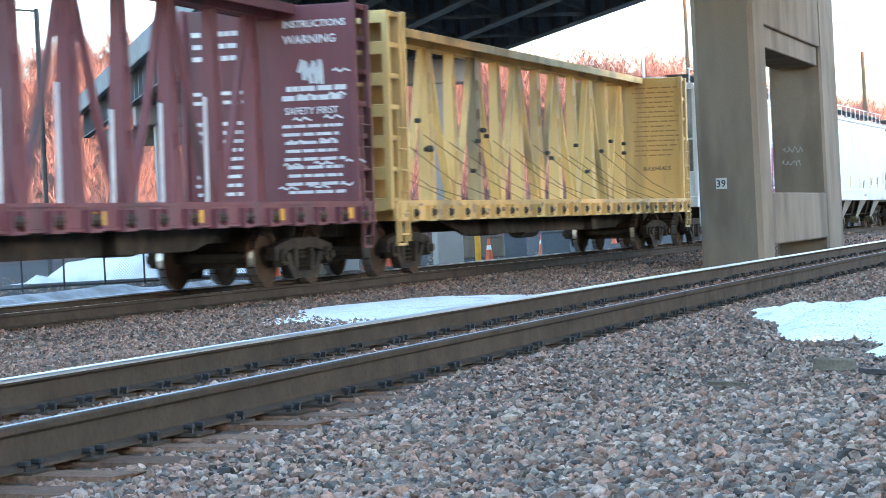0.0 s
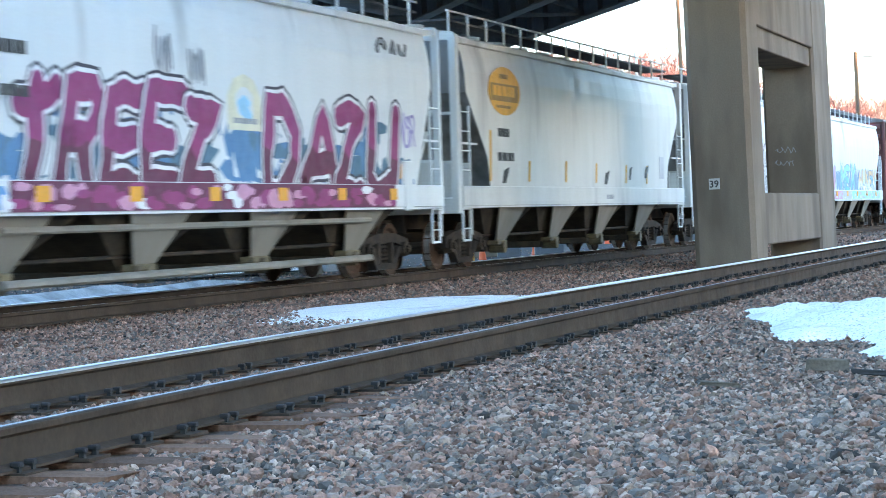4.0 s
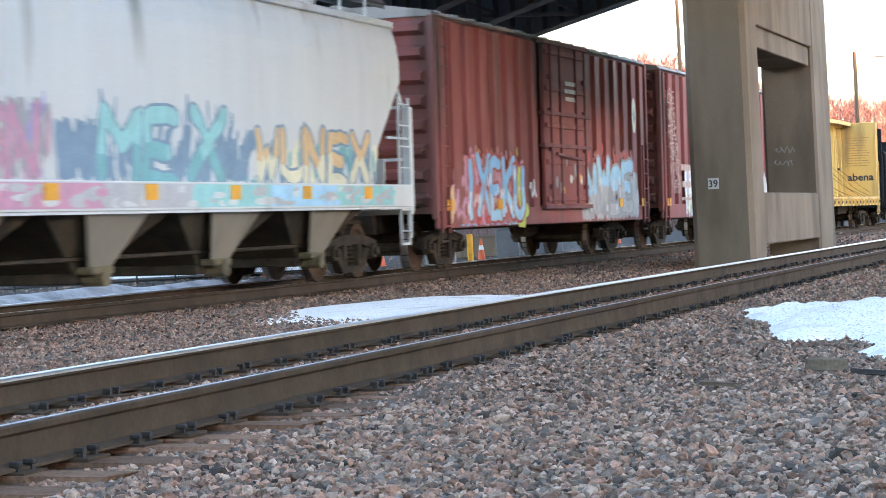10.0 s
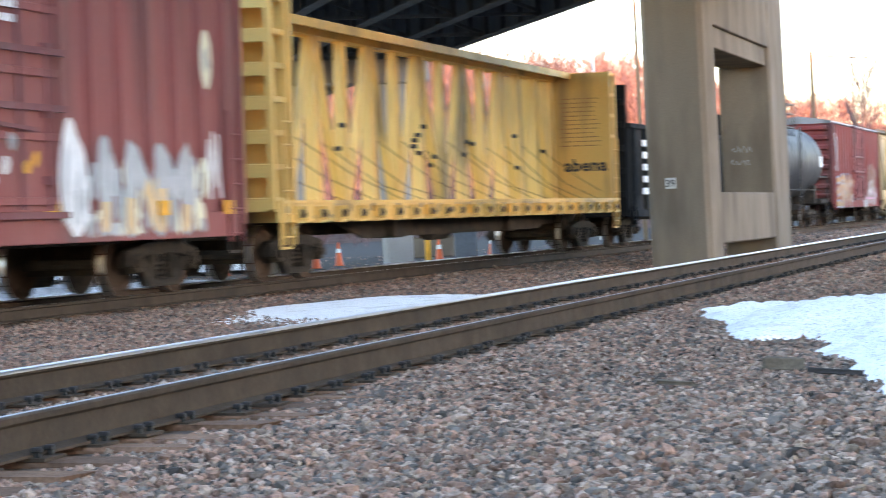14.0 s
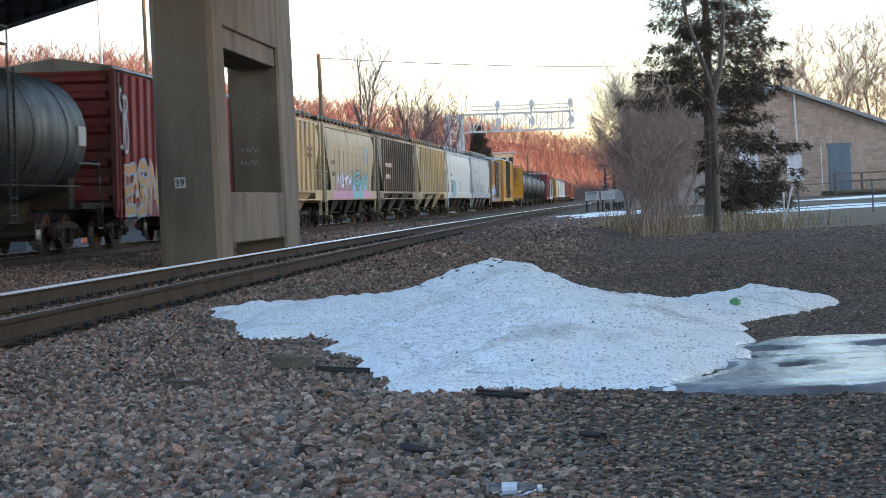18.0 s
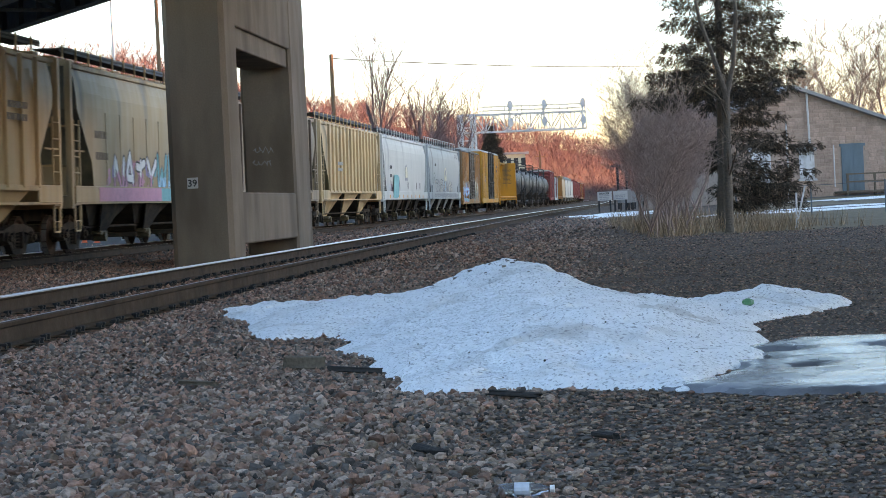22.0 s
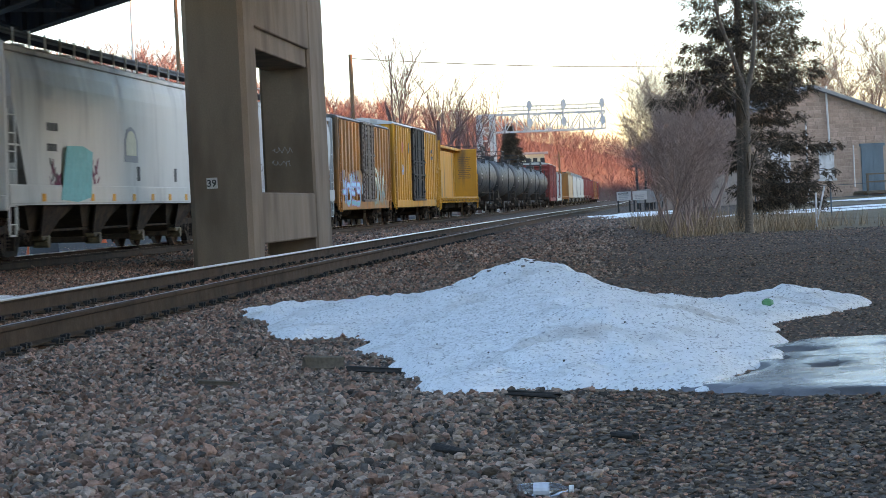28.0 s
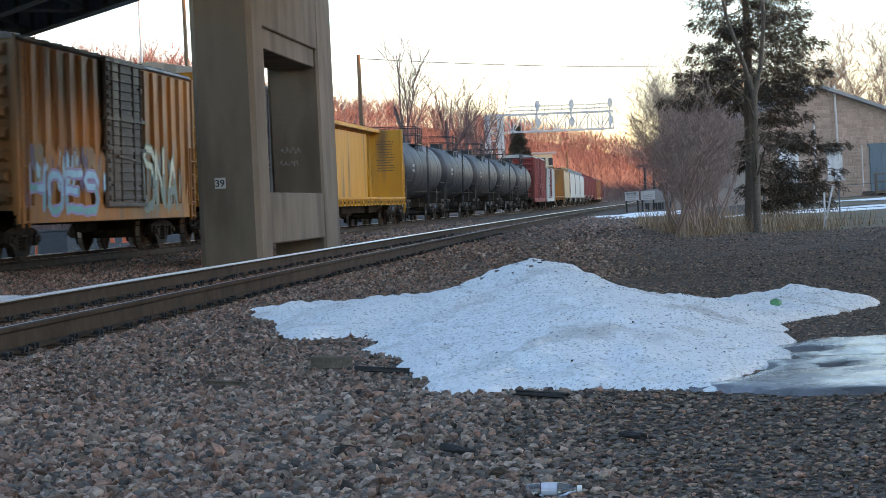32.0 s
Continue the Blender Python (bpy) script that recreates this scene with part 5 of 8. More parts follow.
def bridge_pier():
    p = new("bridge_pier")
    p.matrix_basis = pose(5.96, 41.0, 0, 0, 0, TRACK_DEG)
    tagged(p, "weathered brown concrete bridge pier with a framed opening between tracks", "bridge pier")
    # x along the track, y away from the near track
    bm = B()
    box(bm, 0, 1.34, 0, 1.2, -0.4, 7.4, 0.1)
    part("near_column", bm, "concrete", p)
    bm = B()
    box(bm, 8.3, 10.55, 0, 1.2, -0.4, 7.4, 0.06)
    part("far_column", bm, "concrete", p)
    bm = B()
    box(bm, 1.3, 8.34, 0.03, 1.17, 0.38, 1.41, 0.03)
    part("lower_wall", bm, "concrete", p)
    bm = B()
    box(bm, 1.3, 8.34, 0.02, 1.18, 4.72, 7.4, 0.02)
    part("upper_wall", bm, "concrete", p)
    bm = B()
    box(bm, 1.3, 8.34, 0.1, 1.1, 4.3, 4.74, 0.02)
    part("cross_beam", bm, "concrete", p)
    bm = B()
    bar(bm, (1.95, 0.95, 0.2), (1.95, 0.95, 4.3), 0.16, n=10)
    for z in (1.3, 2.6, 4.0):
        disc(bm, (1.95, 0.95, z), (0, 0, 1), 0.11, 0.12, 10)
    part("drain_pipe", bm, "steel_dark", p)
    for x, z, s in ((8.29, 2.35, 3), (8.29, 2.05, 5)):
        sc = scrawl(p, 0, 0, 0.45, 0.16, "stencil_grey", 0, s, 0.014, 4, "chalk_scrawl")
        sc.matrix_basis = pose(x, 0.95 if s == 3 else 1.0, z, 0, 0, -90)
    # number plate of the pier
    bm = B()
    box(bm, -0.012, 0.0, 0.64, 0.85, 1.51, 1.72)
    plate = part("number_sign", bm, "sign_white", p, "small white sign with the black number 39")
    d = letters(plate, "39", 0, 0, 0.14, "stencil_black", 0, 0.004, name="number")
    d.matrix_basis = pose(-0.015, 0.845, 1.55, 90, 0, -90)


def bridge():
    b = new("road_bridge")
    tagged(b, "dark steel girder road bridge crossing over the railway", "bridge")
    ang = math.degrees(math.atan2(AXIS.y, AXIS.x))
    b.matrix_basis = pose(0, 0, 0, 0, 0, ang)
    # x along the bridge, -y across to the right: across = -y
    x0, x1 = -30.0, 124.0
    bm = B()
    box(bm, x0, x1, -21.4, -9.4, 8.75, 9.0)
    part("deck_slab", bm, "deck", b)
    for side in (-21.4, -9.4):
        bm = B()
        box(bm, x0, x1, side - 0.15, side + 0.15, 8.6, 9.55, 0.03)
        part("parapet", bm, "steel_grey", b)
    for k in range(5):
        y = -20.9 + k * 2.75
        bm = B()
        box(bm, x0, x1, y - 0.02, y + 0.02, 7.44, 8.75)
        box(bm, x0, x1, y - 0.2, y + 0.2, 7.4, 7.45)
        box(bm, x0, x1, y - 0.2, y + 0.2, 8.7, 8.75)
        n = int((x1 - x0) / 1.9)
        for j in range(n):
            x = x0 + 0.9 + j * 1.9
            for sd in (-1, 1):
                box(bm, x - 0.015, x + 0.015, y + sd * 0.1 - 0.08, y + sd * 0.1 + 0.08, 7.45, 8.7)
        part("girder", bm, "steel_grey", b)
    for j in range(22):
        x = x0 + 3 + j * 6.5
        bm = B()
        for k in range(4):
            y = -20.9 + k * 2.75
            bar(bm, (x, y, 7.6), (x, y + 2.75, 8.6), 0.1)
            bar(bm, (x, y, 8.6), (x, y + 2.75, 7.6), 0.1)
            bar(bm, (x, y, 7.55), (x, y + 2.75, 7.55), 0.1)
        part("cross_frame", bm, "steel_grey", b)
    bm = B()
    box(bm, 45.0, 46.2, -20.5, -10.0, 7.0, 7.4, 0.03)
    part("bearing_beam", bm, "concrete", b)


M["column_grey"] = material("column_grey", (0.3, 0.29, 0.28), 0.9, spread=0.15, scale=1, fine=20, bump=0.2)


def bents():
    ang = math.degrees(math.atan2(AXIS.y, AXIS.x))
    for x in (78.0, 98.0, 117.0):
        p = new("bridge_bent")
        p.matrix_basis = pose(0, 0, 0, 0, 0, ang)
        tagged(p, "grey concrete column row carrying the far spans of the bridge", "bridge pier", "column rows of the bridge")
        bm = B()
        box(bm, x - 0.55, x + 0.55, -20.8, -10.0, 6.5, 7.4, 0.05)
        part("cap_beam", bm, "column_grey", p)
        for y in (-19.4, -15.4, -11.4):
            bm = B()
            box(bm, x - 0.45, x + 0.45, y - 0.5, y + 0.5, -0.6, 6.5, 0.06)
            part("column", bm, "column_grey", p)


bridge_pier()
bridge()
bents()
# ---- the land around ----
M["spruce"] = material("spruce", (0.09, 0.066, 0.05), 0.9, spread=0.4, scale=3, fine=20, bump=0.0, vary=0.4, island=True)
M["bush"] = material("bush", (0.37, 0.25, 0.215), 0.95, spread=0.3, scale=2, fine=10, bump=0.0)
# pale red twigs: low sunlight on the crowns is put into the colour
M["sunlit_twig"] = material("sunlit_twig", (0.4, 0.21, 0.165), 0.95, spread=0.3, scale=2, fine=10, bump=0.0)
M["grass_dry"] = material("grass_dry", (0.36, 0.24, 0.16), 0.95, spread=0.3, scale=2, fine=10, bump=0.0, vary=0.35, island=True)
M["ashlar"] = material("ashlar", (0.44, 0.29, 0.23), 0.9, spread=0.24, scale=0.7, fine=9, bump=0.8, bump_dist=0.03, vary=0.12, island=True)
M["mortar"] = material("mortar", (0.43, 0.3, 0.24), 0.95, spread=0.2)
M["wood_white"] = material("wood_white", (0.6, 0.6, 0.6), 0.8, spread=0.12, scale=3, dirt=(0.35, 0.33, 0.3), dirt_scale=2)
M["door_blue"] = material("door_blue", (0.1, 0.16, 0.185), 0.8, spread=0.3, streak=4)
M["roof_tin"] = material("roof_tin", (0.25, 0.25, 0.26), 0.8, 0.0, spread=0.15)
M["galvanized"] = material("galvanized", (0.58, 0.57, 0.56), 0.5, 0.1, spread=0.1, bump=0.0)
M["pole_wood"] = material("pole_wood", (0.2, 0.125, 0.08), 0.9, spread=0.3, streak=6)
M["cone"] = material("cone", (0.85, 0.11, 0.03), 0.5, spread=0.1, bump=0.0)
M["asphalt"] = material("asphalt", (0.022, 0.021, 0.021), 0.98, spread=0.25, scale=0.5, fine=8)
M["house_cream"] = material("house_cream", (0.6, 0.52, 0.38), 0.8, spread=0.1)


HILL_U = (-0.6, -0.3, -0.2, -0.1, 0.06, 0.1, 0.15, 0.19, 0.23, 0.30, 0.33, 0.4, 0.6)
HILL_R = (0.085, 0.09, 0.098, 0.1, 0.081, 0.08, 0.066, 0.054, 0.05, 0.036, 0.028, 0.024, 0.02)   # skyline height over distance


def hill_foot(u):
    return 300.0 + 2200.0 * max(0.0, u - 0.12)


def hill_point(u, d):
    """A point of the slope in the direction x = u * y, d metres behind its foot."""
    foot = hill_foot(u)
    f = min(1, d / 110.0)
    f = f * f * (3 - 2 * f)
    crest = float(np.interp(u, HILL_U, HILL_R)) * (foot + 110) - 6.5
    y = foot + d
    return u * y, y, -0.6 + max(2.0, crest) * f + 1.6 * noise.noise((u * 25, d * 0.03, 1)) * f


def hills():
    # the wooded slope beyond the tracks
    us = [-0.6 + 0.02 * k for k in range(61)]
    ds = (0, 20, 45, 75, 110, 160, 260)
    verts, faces = [hill_point(u, d) for d in ds for u in us], []
    n = len(us)
    for j in range(len(ds) - 1):
        for i in range(n - 1):
            faces.append((j * n + i, j * n + i + 1, j * n + n + i + 1, j * n + n + i))
    h = raw("hillside", verts, faces, "hill", smooth=True)
    tagged(h, "brown leaf-strewn wooded hillside beyond the railway", "hill", kind="structure")
    # unseen ridge added behind the camera to keep the evening sun off the yard
    verts, faces = [], []
    sx, sy = math.sin(SUN_AZ), math.cos(SUN_AZ)
    for j, (d, z) in enumerate(((110, -0.5), (170, 18), (200, RIDGE), (260, RIDGE + 4), (420, -0.5))):
        for k in range(41):
            u = -900 + 45 * k
            verts.append((sx * d - sy * u, sy * d + sx * u, z + (4 * noise.noise((u * 0.01, d * 0.01, 3)) if z > 0 else 0)))
    for j in range(4):
        for k in range(40):
            faces.append((j * 41 + k, j * 41 + k + 1, j * 41 + 42 + k, j * 41 + 41 + k))
    h = raw("valley_side", verts, faces, "hill", smooth=True)
    tagged(h, "unseen brown ridge added behind the yard to block the sun", "hill", kind="structure")


RIDGE = 25.5


def branch_tree(seed, high, spread, trunk=0.22, levels=4, kids=4, lean=0.0, fine=0.012, split=False):
    """Vertices and faces of a leafless tree: tapered limbs that fork."""
    rnd = random.Random(seed)
    verts, faces, main = [], [], []

    def limb(a, d, length, r, level):
        segs = 3 if level < 2 else 2
        p, way, rr = Vector(a), Vector(d), r
        ring = None
        n = 6 if level == 0 else 4 if level == 1 else 3
        for s in range(segs + 1):
            q = way.to_track_quat("Z", "Y")
            vs = []
            for k in range(n):
                ang = 6.283 * k / n
                verts.append(p + q @ Vector((rr * math.cos(ang), rr * math.sin(ang), 0)))
                vs.append(len(verts) - 1)
            if ring:
                for k in range(n):
                    (main if split and level == 0 else faces).append((ring[k], ring[(k + 1) % n], vs[(k + 1) % n], vs[k]))
            ring = vs
            if s < segs:
                if level < levels - 1 and (s > 0 or level > 0):
                    for _ in range(kids if level else max(2, kids - 1)):
                        side = Vector((rnd.uniform(-1, 1), rnd.uniform(-1, 1), rnd.uniform(-0.1, 0.5))).normalized()
                        nd = (way * rnd.uniform(0.6, 1.1) + side * spread * rnd.uniform(0.6, 1.2)).normalized()
                        limb(p + way * length / segs * rnd.uniform(0, 0.9), nd, length * rnd.uniform(0.42, 0.68), max(fine, rr * 0.5), level + 1)
                p = p + way * length / segs
                way = (way + Vector((rnd.uniform(-1, 1), rnd.uniform(-1, 1), rnd.uniform(-0.2, 0.6))) * 0.16).normalized()
                rr = max(fine * 0.6, rr * 0.78)

    limb((0, 0, 0), Vector((lean, 0, 1)).normalized(), high * 0.62, trunk, 0)
    v = np.array([tuple(p) for p in verts])
    return (v, faces, main) if split else (v, faces)


def far_tree(seed, high):
    """A leafless tree for the far slope: a stem, limbs and thin twigs."""
    rnd = random.Random(seed)
    verts, faces = [], []

    def blade(a, b, w):
        q = Vector((rnd.uniform(-1, 1), rnd.uniform(-1, 1), rnd.uniform(-0.3, 0.3))).normalized() * w
        i = len(verts)
        verts.extend([a - q, a + q, b])
        faces.append((i, i + 1, i + 2))

    for k in range(2):
        blade(Vector((0, 0, -0.5)), Vector((0, 0, high * 0.8)), 0.1)
    for k in range(12):
        a = Vector((0, 0, high * rnd.uniform(0.03, 0.6)))
        ang = rnd.uniform(0, 6.283)
        d = Vector((math.cos(ang), math.sin(ang), rnd.uniform(0.6, 1.8))).normalized()
        b = a + d * high * rnd.uniform(0.3, 0.45)
        blade(a, b, 0.08)
        for j in range(8):
            c = a.lerp(b, rnd.uniform(0.25, 0.95))
            e = (d + Vector((rnd.uniform(-1, 1), rnd.uniform(-1, 1), rnd.uniform(-0.4, 0.9))) * 0.9).normalized()
            blade(c, c + e * high * rnd.uniform(0.08, 0.22), 0.055)
    return np.array([tuple(v) for v in verts]), faces


def planted(name, template, places, mat, label, category):
    """One stuff object of many trees from a few templates."""
    verts, faces, base = [], [], 0
    rnd = random.Random(7)
    for x, y, z, s in places:
        v, f = template[rnd.randrange(len(template))]
        a = rnd.uniform(0, 6.283)
        c, si = math.cos(a) * s, math.sin(a) * s
        w = np.stack([x + v[:, 0] * c - v[:, 1] * si, y + v[:, 0] * si + v[:, 1] * c, z + v[:, 2] * s * rnd.uniform(0.85, 1.15)], 1)
        verts.append(w)
        faces += [tuple(i + base for i in q) for q in f]
        base += len(v)
    ob = raw(name, np.concatenate(verts).tolist(), faces, mat)
    return tagged(ob, label, category, kind="stuff")


def woods():
    rnd = random.Random(11)
    far = [far_tree(s, 10.0) for s in range(12)]
    spots = []
    for k in range(4800):
        u = rnd.uniform(-0.3, 0.42)
        d = rnd.uniform(0, 130) if k % 3 else rnd.uniform(60, 125)
        x, y, z = hill_point(u, d)
        spots.append((x, y, z - 0.3, rnd.uniform(0.6, 1.05) * (1 + 0.5 * max(0, u - 0.2))))
    planted("hillside_trees", far, spots, "far_twig", "leafless reddish-brown woods on the hillside in evening light", "trees")
    # row of scrub between the hill and the yard
    spots = []
    for k in range(60):
        y = rnd.uniform(190, 300)
        spots.append((line_b(y) - rnd.uniform(30, 90), y, -0.5, rnd.uniform(0.3, 0.5)))
    planted("scrub_trees", far, spots, "twig", "leafless scrub trees beyond the tracks", "trees")
    spots = [((0.432 + 0.006 * k + rnd.uniform(0, 0.005)) * 145, 145 + rnd.uniform(-8, 14), 0, rnd.uniform(0.8, 1.1)) for k in range(9)]
    planted("trees_behind_house", [branch_tree(s, 12.5, 0.8, 0.13, 6, 2, fine=0.013) for s in range(5)], spots, "sunlit_twig", "leafless trees behind the stone house with evening light in their colour", "trees")
    # single trees that stand out
    for x, y, hgt, s, sp in ((32.9, 150, 13.5, 21, 0.55), (35.6, 152, 11.6, 22, 0.5), (30.0, 158, 10.0, 25, 0.6), (43, 175, 11.0, 27, 0.6), (45.5, 178, 11.0, 28, 0.6), (47, 181, 10.0, 29, 0.6)):
        v, f, m = branch_tree(s, hgt * 1.05, sp, 0.24, 5, 2, fine=0.014, split=True)
        t = new("bare_tree")
        t.matrix_basis = pose(x, y, -0.3)
        for name, fs in (("trunk", m), ("crown", f)):
            used = sorted({i for q in fs for i in q})
            at = {i: k for k, i in enumerate(used)}
            raw(name, v[used].tolist(), [tuple(at[i] for i in q) for q in fs], "twig", t)
        tagged(t, "tall leafless tree with a forked trunk", "tree", "bare trees beyond the tracks")


def spruce(x, y, high, radius, seed, bare=1.6, lean=0.01, label="", tiers=34, coarse=1.0):
    """A conifer: drooping limbs with upturned ends, each hung with short sprays of needles."""
    rnd = random.Random(seed)
    t = new("spruce_tree")
    t.matrix_basis = pose(x, y, ground_z(x, y))
    tagged(t, label, "tree", "conifers")
    n, secs = 9, []
    for k in range(9):
        z = high * k / 8
        r = 0.17 * (1 - k / 8.5) + (0.06 if k == 0 else 0)
        secs.append([(lean * z + r * math.cos(6.283 * j / n), r * math.sin(6.283 * j / n), z - 0.2) for j in range(n)])
    part("trunk", sweep(B(), secs), "bark", t)
    verts, faces, lv, lf = [], [], [], []

    def twig(a, b, r):
        q = (b - a).to_track_quat("Z", "Y")
        i = len(verts)
        for e, rr in ((a, r), (b, r * 0.6)):
            for m in range(3):
                verts.append(e + q @ Vector((rr * math.cos(2.09 * m), rr * math.sin(2.09 * m), 0)))
        for m in range(3):
            faces.append((i + m, i + (m + 1) % 3, i + 3 + (m + 1) % 3, i + 3 + m))

    def needles(p, way, count):
        for m in range(count):
            w = (way + Vector((rnd.gauss(0, 0.5), rnd.gauss(0, 0.5), rnd.gauss(-0.2, 0.5)))).normalized() * rnd.uniform(0.06, 0.17) * coarse
            c = p + Vector((rnd.gauss(0, 0.05), rnd.gauss(0, 0.05), rnd.gauss(-0.02, 0.05))) * coarse
            th = w.cross(Vector((rnd.uniform(-1, 1), rnd.uniform(-1, 1), rnd.uniform(-1, 1)))).normalized() * 0.012 * coarse
            i = len(lv)
            lv.extend([c, c + w * 0.5 + th, c + w, c + w * 0.5 - th])
            lf.append((i, i + 1, i + 2, i + 3))

    for k in range(tiers):
        z = bare + (high - bare) * (k + rnd.random() * 0.6) / tiers
        fall = (z - bare) / (high - bare)
        reach = radius * (1 - fall) ** 0.8 * rnd.uniform(0.8, 1.05) + 0.2
        first = rnd.uniform(0, 6.283)
        for j in range(8):
            a = first + j * 0.785 + rnd.uniform(-0.3, 0.3)
            d = Vector((math.cos(a), math.sin(a), 0))
            if rnd.random() < 0.1 or (z < 3.3 and d.x < 0.15 and bare < 1.5):
                continue
            ln = reach * rnd.uniform(0.6, 1.1) * (0.85 + 0.4 * noise.noise((d.x * 1.3, d.y * 1.3, z * 0.6)))
            side, dip = Vector((-d.y, d.x, 0)), rnd.uniform(0.22, 0.4)
            p0 = Vector((lean * z, 0, z))
            m = max(4, int(ln / 0.22))
            limb = [p0 + d * ln * u + side * 0.12 * ln * math.sin(u * 3 + a) * u + Vector((0, 0, ln * dip * (-1.5 * u + 0.9 * u * u))) for u in [q / m for q in range(m + 1)]]
            for q, (p, b) in enumerate(zip(limb, limb[1:])):
                twig(p, b, 0.022 * (1 - 0.7 * q / m))
                if q < m * 0.15:
                    continue
                way = (b - p).normalized()
                needles(b, way, int(16 / coarse ** 0.5))
                # side sprays that hang from the limb
                for sd in (-1, 1):
                    if rnd.random() < 0.85:
                        sl = rnd.uniform(0.2, 0.5) * (1.1 - 0.6 * q / m) * min(1.0, 0.4 + ln / 2)
                        e = (side * sd * rnd.uniform(0.5, 1.0) + d * 0.6 + Vector((0, 0, -rnd.uniform(0.2, 1.1)))).normalized()
                        twig(b, b + e * sl, 0.008)
                        for u in (0.3, 0.65, 1.0):
                            needles(b + e * sl * u, e, int(13 / coarse ** 0.5))
            needles(limb[-1], (limb[-1] - limb[-2]).normalized(), int(20 / coarse ** 0.5))
    tagged(raw("branchwork", verts, faces, "bark", t), kind="stuff")
    tagged(raw("needles", lv, lf, "spruce", t), kind="stuff")
    return t


def thicket():
    rnd = random.Random(31)
    spots = []
    for y, n in ((47.5, 1), (50.5, 2), (54, 2), (58, 2), (62, 1), (67, 2), (73, 1), (80, 1), (90, 1)):
        for j in range(n):
            spots.append(((0.346 + 0.028 * (j + rnd.random()) / n) * y, y + rnd.uniform(-1, 1), (3.9 + (y - 47) * 0.2 if y < 54 else 5.4 + (y - 54) * 0.06) * rnd.uniform(0.85, 1.08)))
    for k, (x, y, h) in enumerate(spots):
        sp = 1.1
        b = new("bush")
        b.matrix_basis = pose(x, y, ground_z(x, y) - 0.1)
        tagged(b, "leafless grey-brown bush of many thin stems", "bush", "bushes beside the yard")
        for j in range(4):
            v, f = branch_tree(100 + k * 5 + j, h * rnd.uniform(0.68, 1.0), sp, 0.032, 5, 2, rnd.uniform(-0.6, 0.6), fine=0.0045)
            a = rnd.uniform(0, 6.28)
            c, s = math.cos(a), math.sin(a)
            w = np.stack([v[:, 0] * c - v[:, 1] * s + rnd.uniform(-0.4, 0.4), v[:, 0] * s + v[:, 1] * c, v[:, 2]], 1)
            raw("stem", w.tolist(), f, "bush", b)
    # dry grass along the edge of the gravel
    lv, lf = [], []
    for k in range(3600):
        y = 46 + 26 * rnd.random() ** 1.7
        x = 16.6 + (y - 46) * 0.28 + rnd.uniform(-0.6, 5.5) * (0.4 + 0.6 * rnd.random())
        if noise.noise((x * 0.7, y * 0.5, 9)) < -0.12:
            continue
        h = rnd.uniform(0.15, 0.62)
        z = ground_z(x, y)
        d = Vector((rnd.uniform(-1, 1), rnd.uniform(-1, 1), 0)) * 0.22 * h * 2
        w = Vector((rnd.uniform(-1, 1), rnd.uniform(-1, 1), 0)).normalized() * 0.012
        i = len(lv)
        p = Vector((x, y, z))
        lv += [p - w, p + w, p + d + Vector((0, 0, h))]
        lf.append((i, i + 1, i + 2))
    g = raw("dry_grass", lv, lf, "grass_dry")
    tagged(g, "tufts of dry straw-coloured grass at the gravel's edge", "grass", kind="stuff")


def field():
    # meadow and wet ground beyond the gravel, and the lot beyond the far track
    def sheet(name, pts, z, mat, label, cat):
        bm = B()
        bm.faces.new([bm.verts.new((x, y, z if not callable(z) else z(x, y))) for x, y in pts])
        ob = part(name, bm, mat)
        tagged(ob, label, cat, kind="structure")
        return ob

    verts, faces = [], []
    us, ys = [k * 2.0 for k in range(40)], [46 + 3 * k for k in range(30)]
    for y in ys:
        for u in us:
            x = 16.5 + (y - 46) * 0.42 + u
            verts.append((x, y, ground_z(x, y) + 0.012 + 0.04 * noise.noise((x * 0.4, y * 0.4, 2))))
    n = len(us)
    faces = [(j * n + i, j * n + i + 1, j * n + n + i + 1, j * n + n + i) for j in range(len(ys) - 1) for i in range(n - 1)]
    tagged(raw("meadow", verts, faces, "field", smooth=True), "dull olive winter grass beside the yard", "meadow", kind="structure")
    sheet("lot", [(line_b(y) - 7.5, y) for y in range(-50, 330, 20)] + [(-160, 330), (-160, -50)], -0.27, "asphalt", "dark wet asphalt lot beyond the far track", "pavement")


def bank(name, cx, cy, w, d, h, seed, mat="snow", label="", cat="snow", ang=0.0, res=26, base=None):
    """A low bank of old snow with an uneven edge."""
    rnd = random.Random(seed)
    verts, faces, idx = [], [], {}
    off = rnd.uniform(0, 99)
    for j in range(res + 1):
        for i in range(res + 1):
            u, v = i / res * 2 - 1, j / res * 2 - 1
            r = math.hypot(u, v) + 0.34 * noise.noise((u * 2.1 + off, v * 2.1, 0)) + 0.12 * noise.noise((u * 6 + off, v * 6, 0))
            zz = (1 - r * 1.15)
            x, y = u * w / 2, v * d / 2
            c, s = math.cos(ang), math.sin(ang)
            x, y = cx + x * c - y * s, cy + x * s + y * c
            g = ground_z(x, y) if base is None else base
            z = g - 0.03 + (h * min(1, zz) ** 0.7 * (1 + 0.25 * noise.noise((u * 5, v * 5, off))) + 0.035 if zz > 0 else -0.05)
            idx[i, j] = len(verts)
            verts.append((x, y, z))
    for j in range(res):
        for i in range(res):
            q = (idx[i, j], idx[i + 1, j], idx[i + 1, j + 1], idx[i, j + 1])
            faces.append(q)
    ob = raw(name, verts, faces, mat, smooth=True)
    return tagged(ob, label, cat, "snow patches")


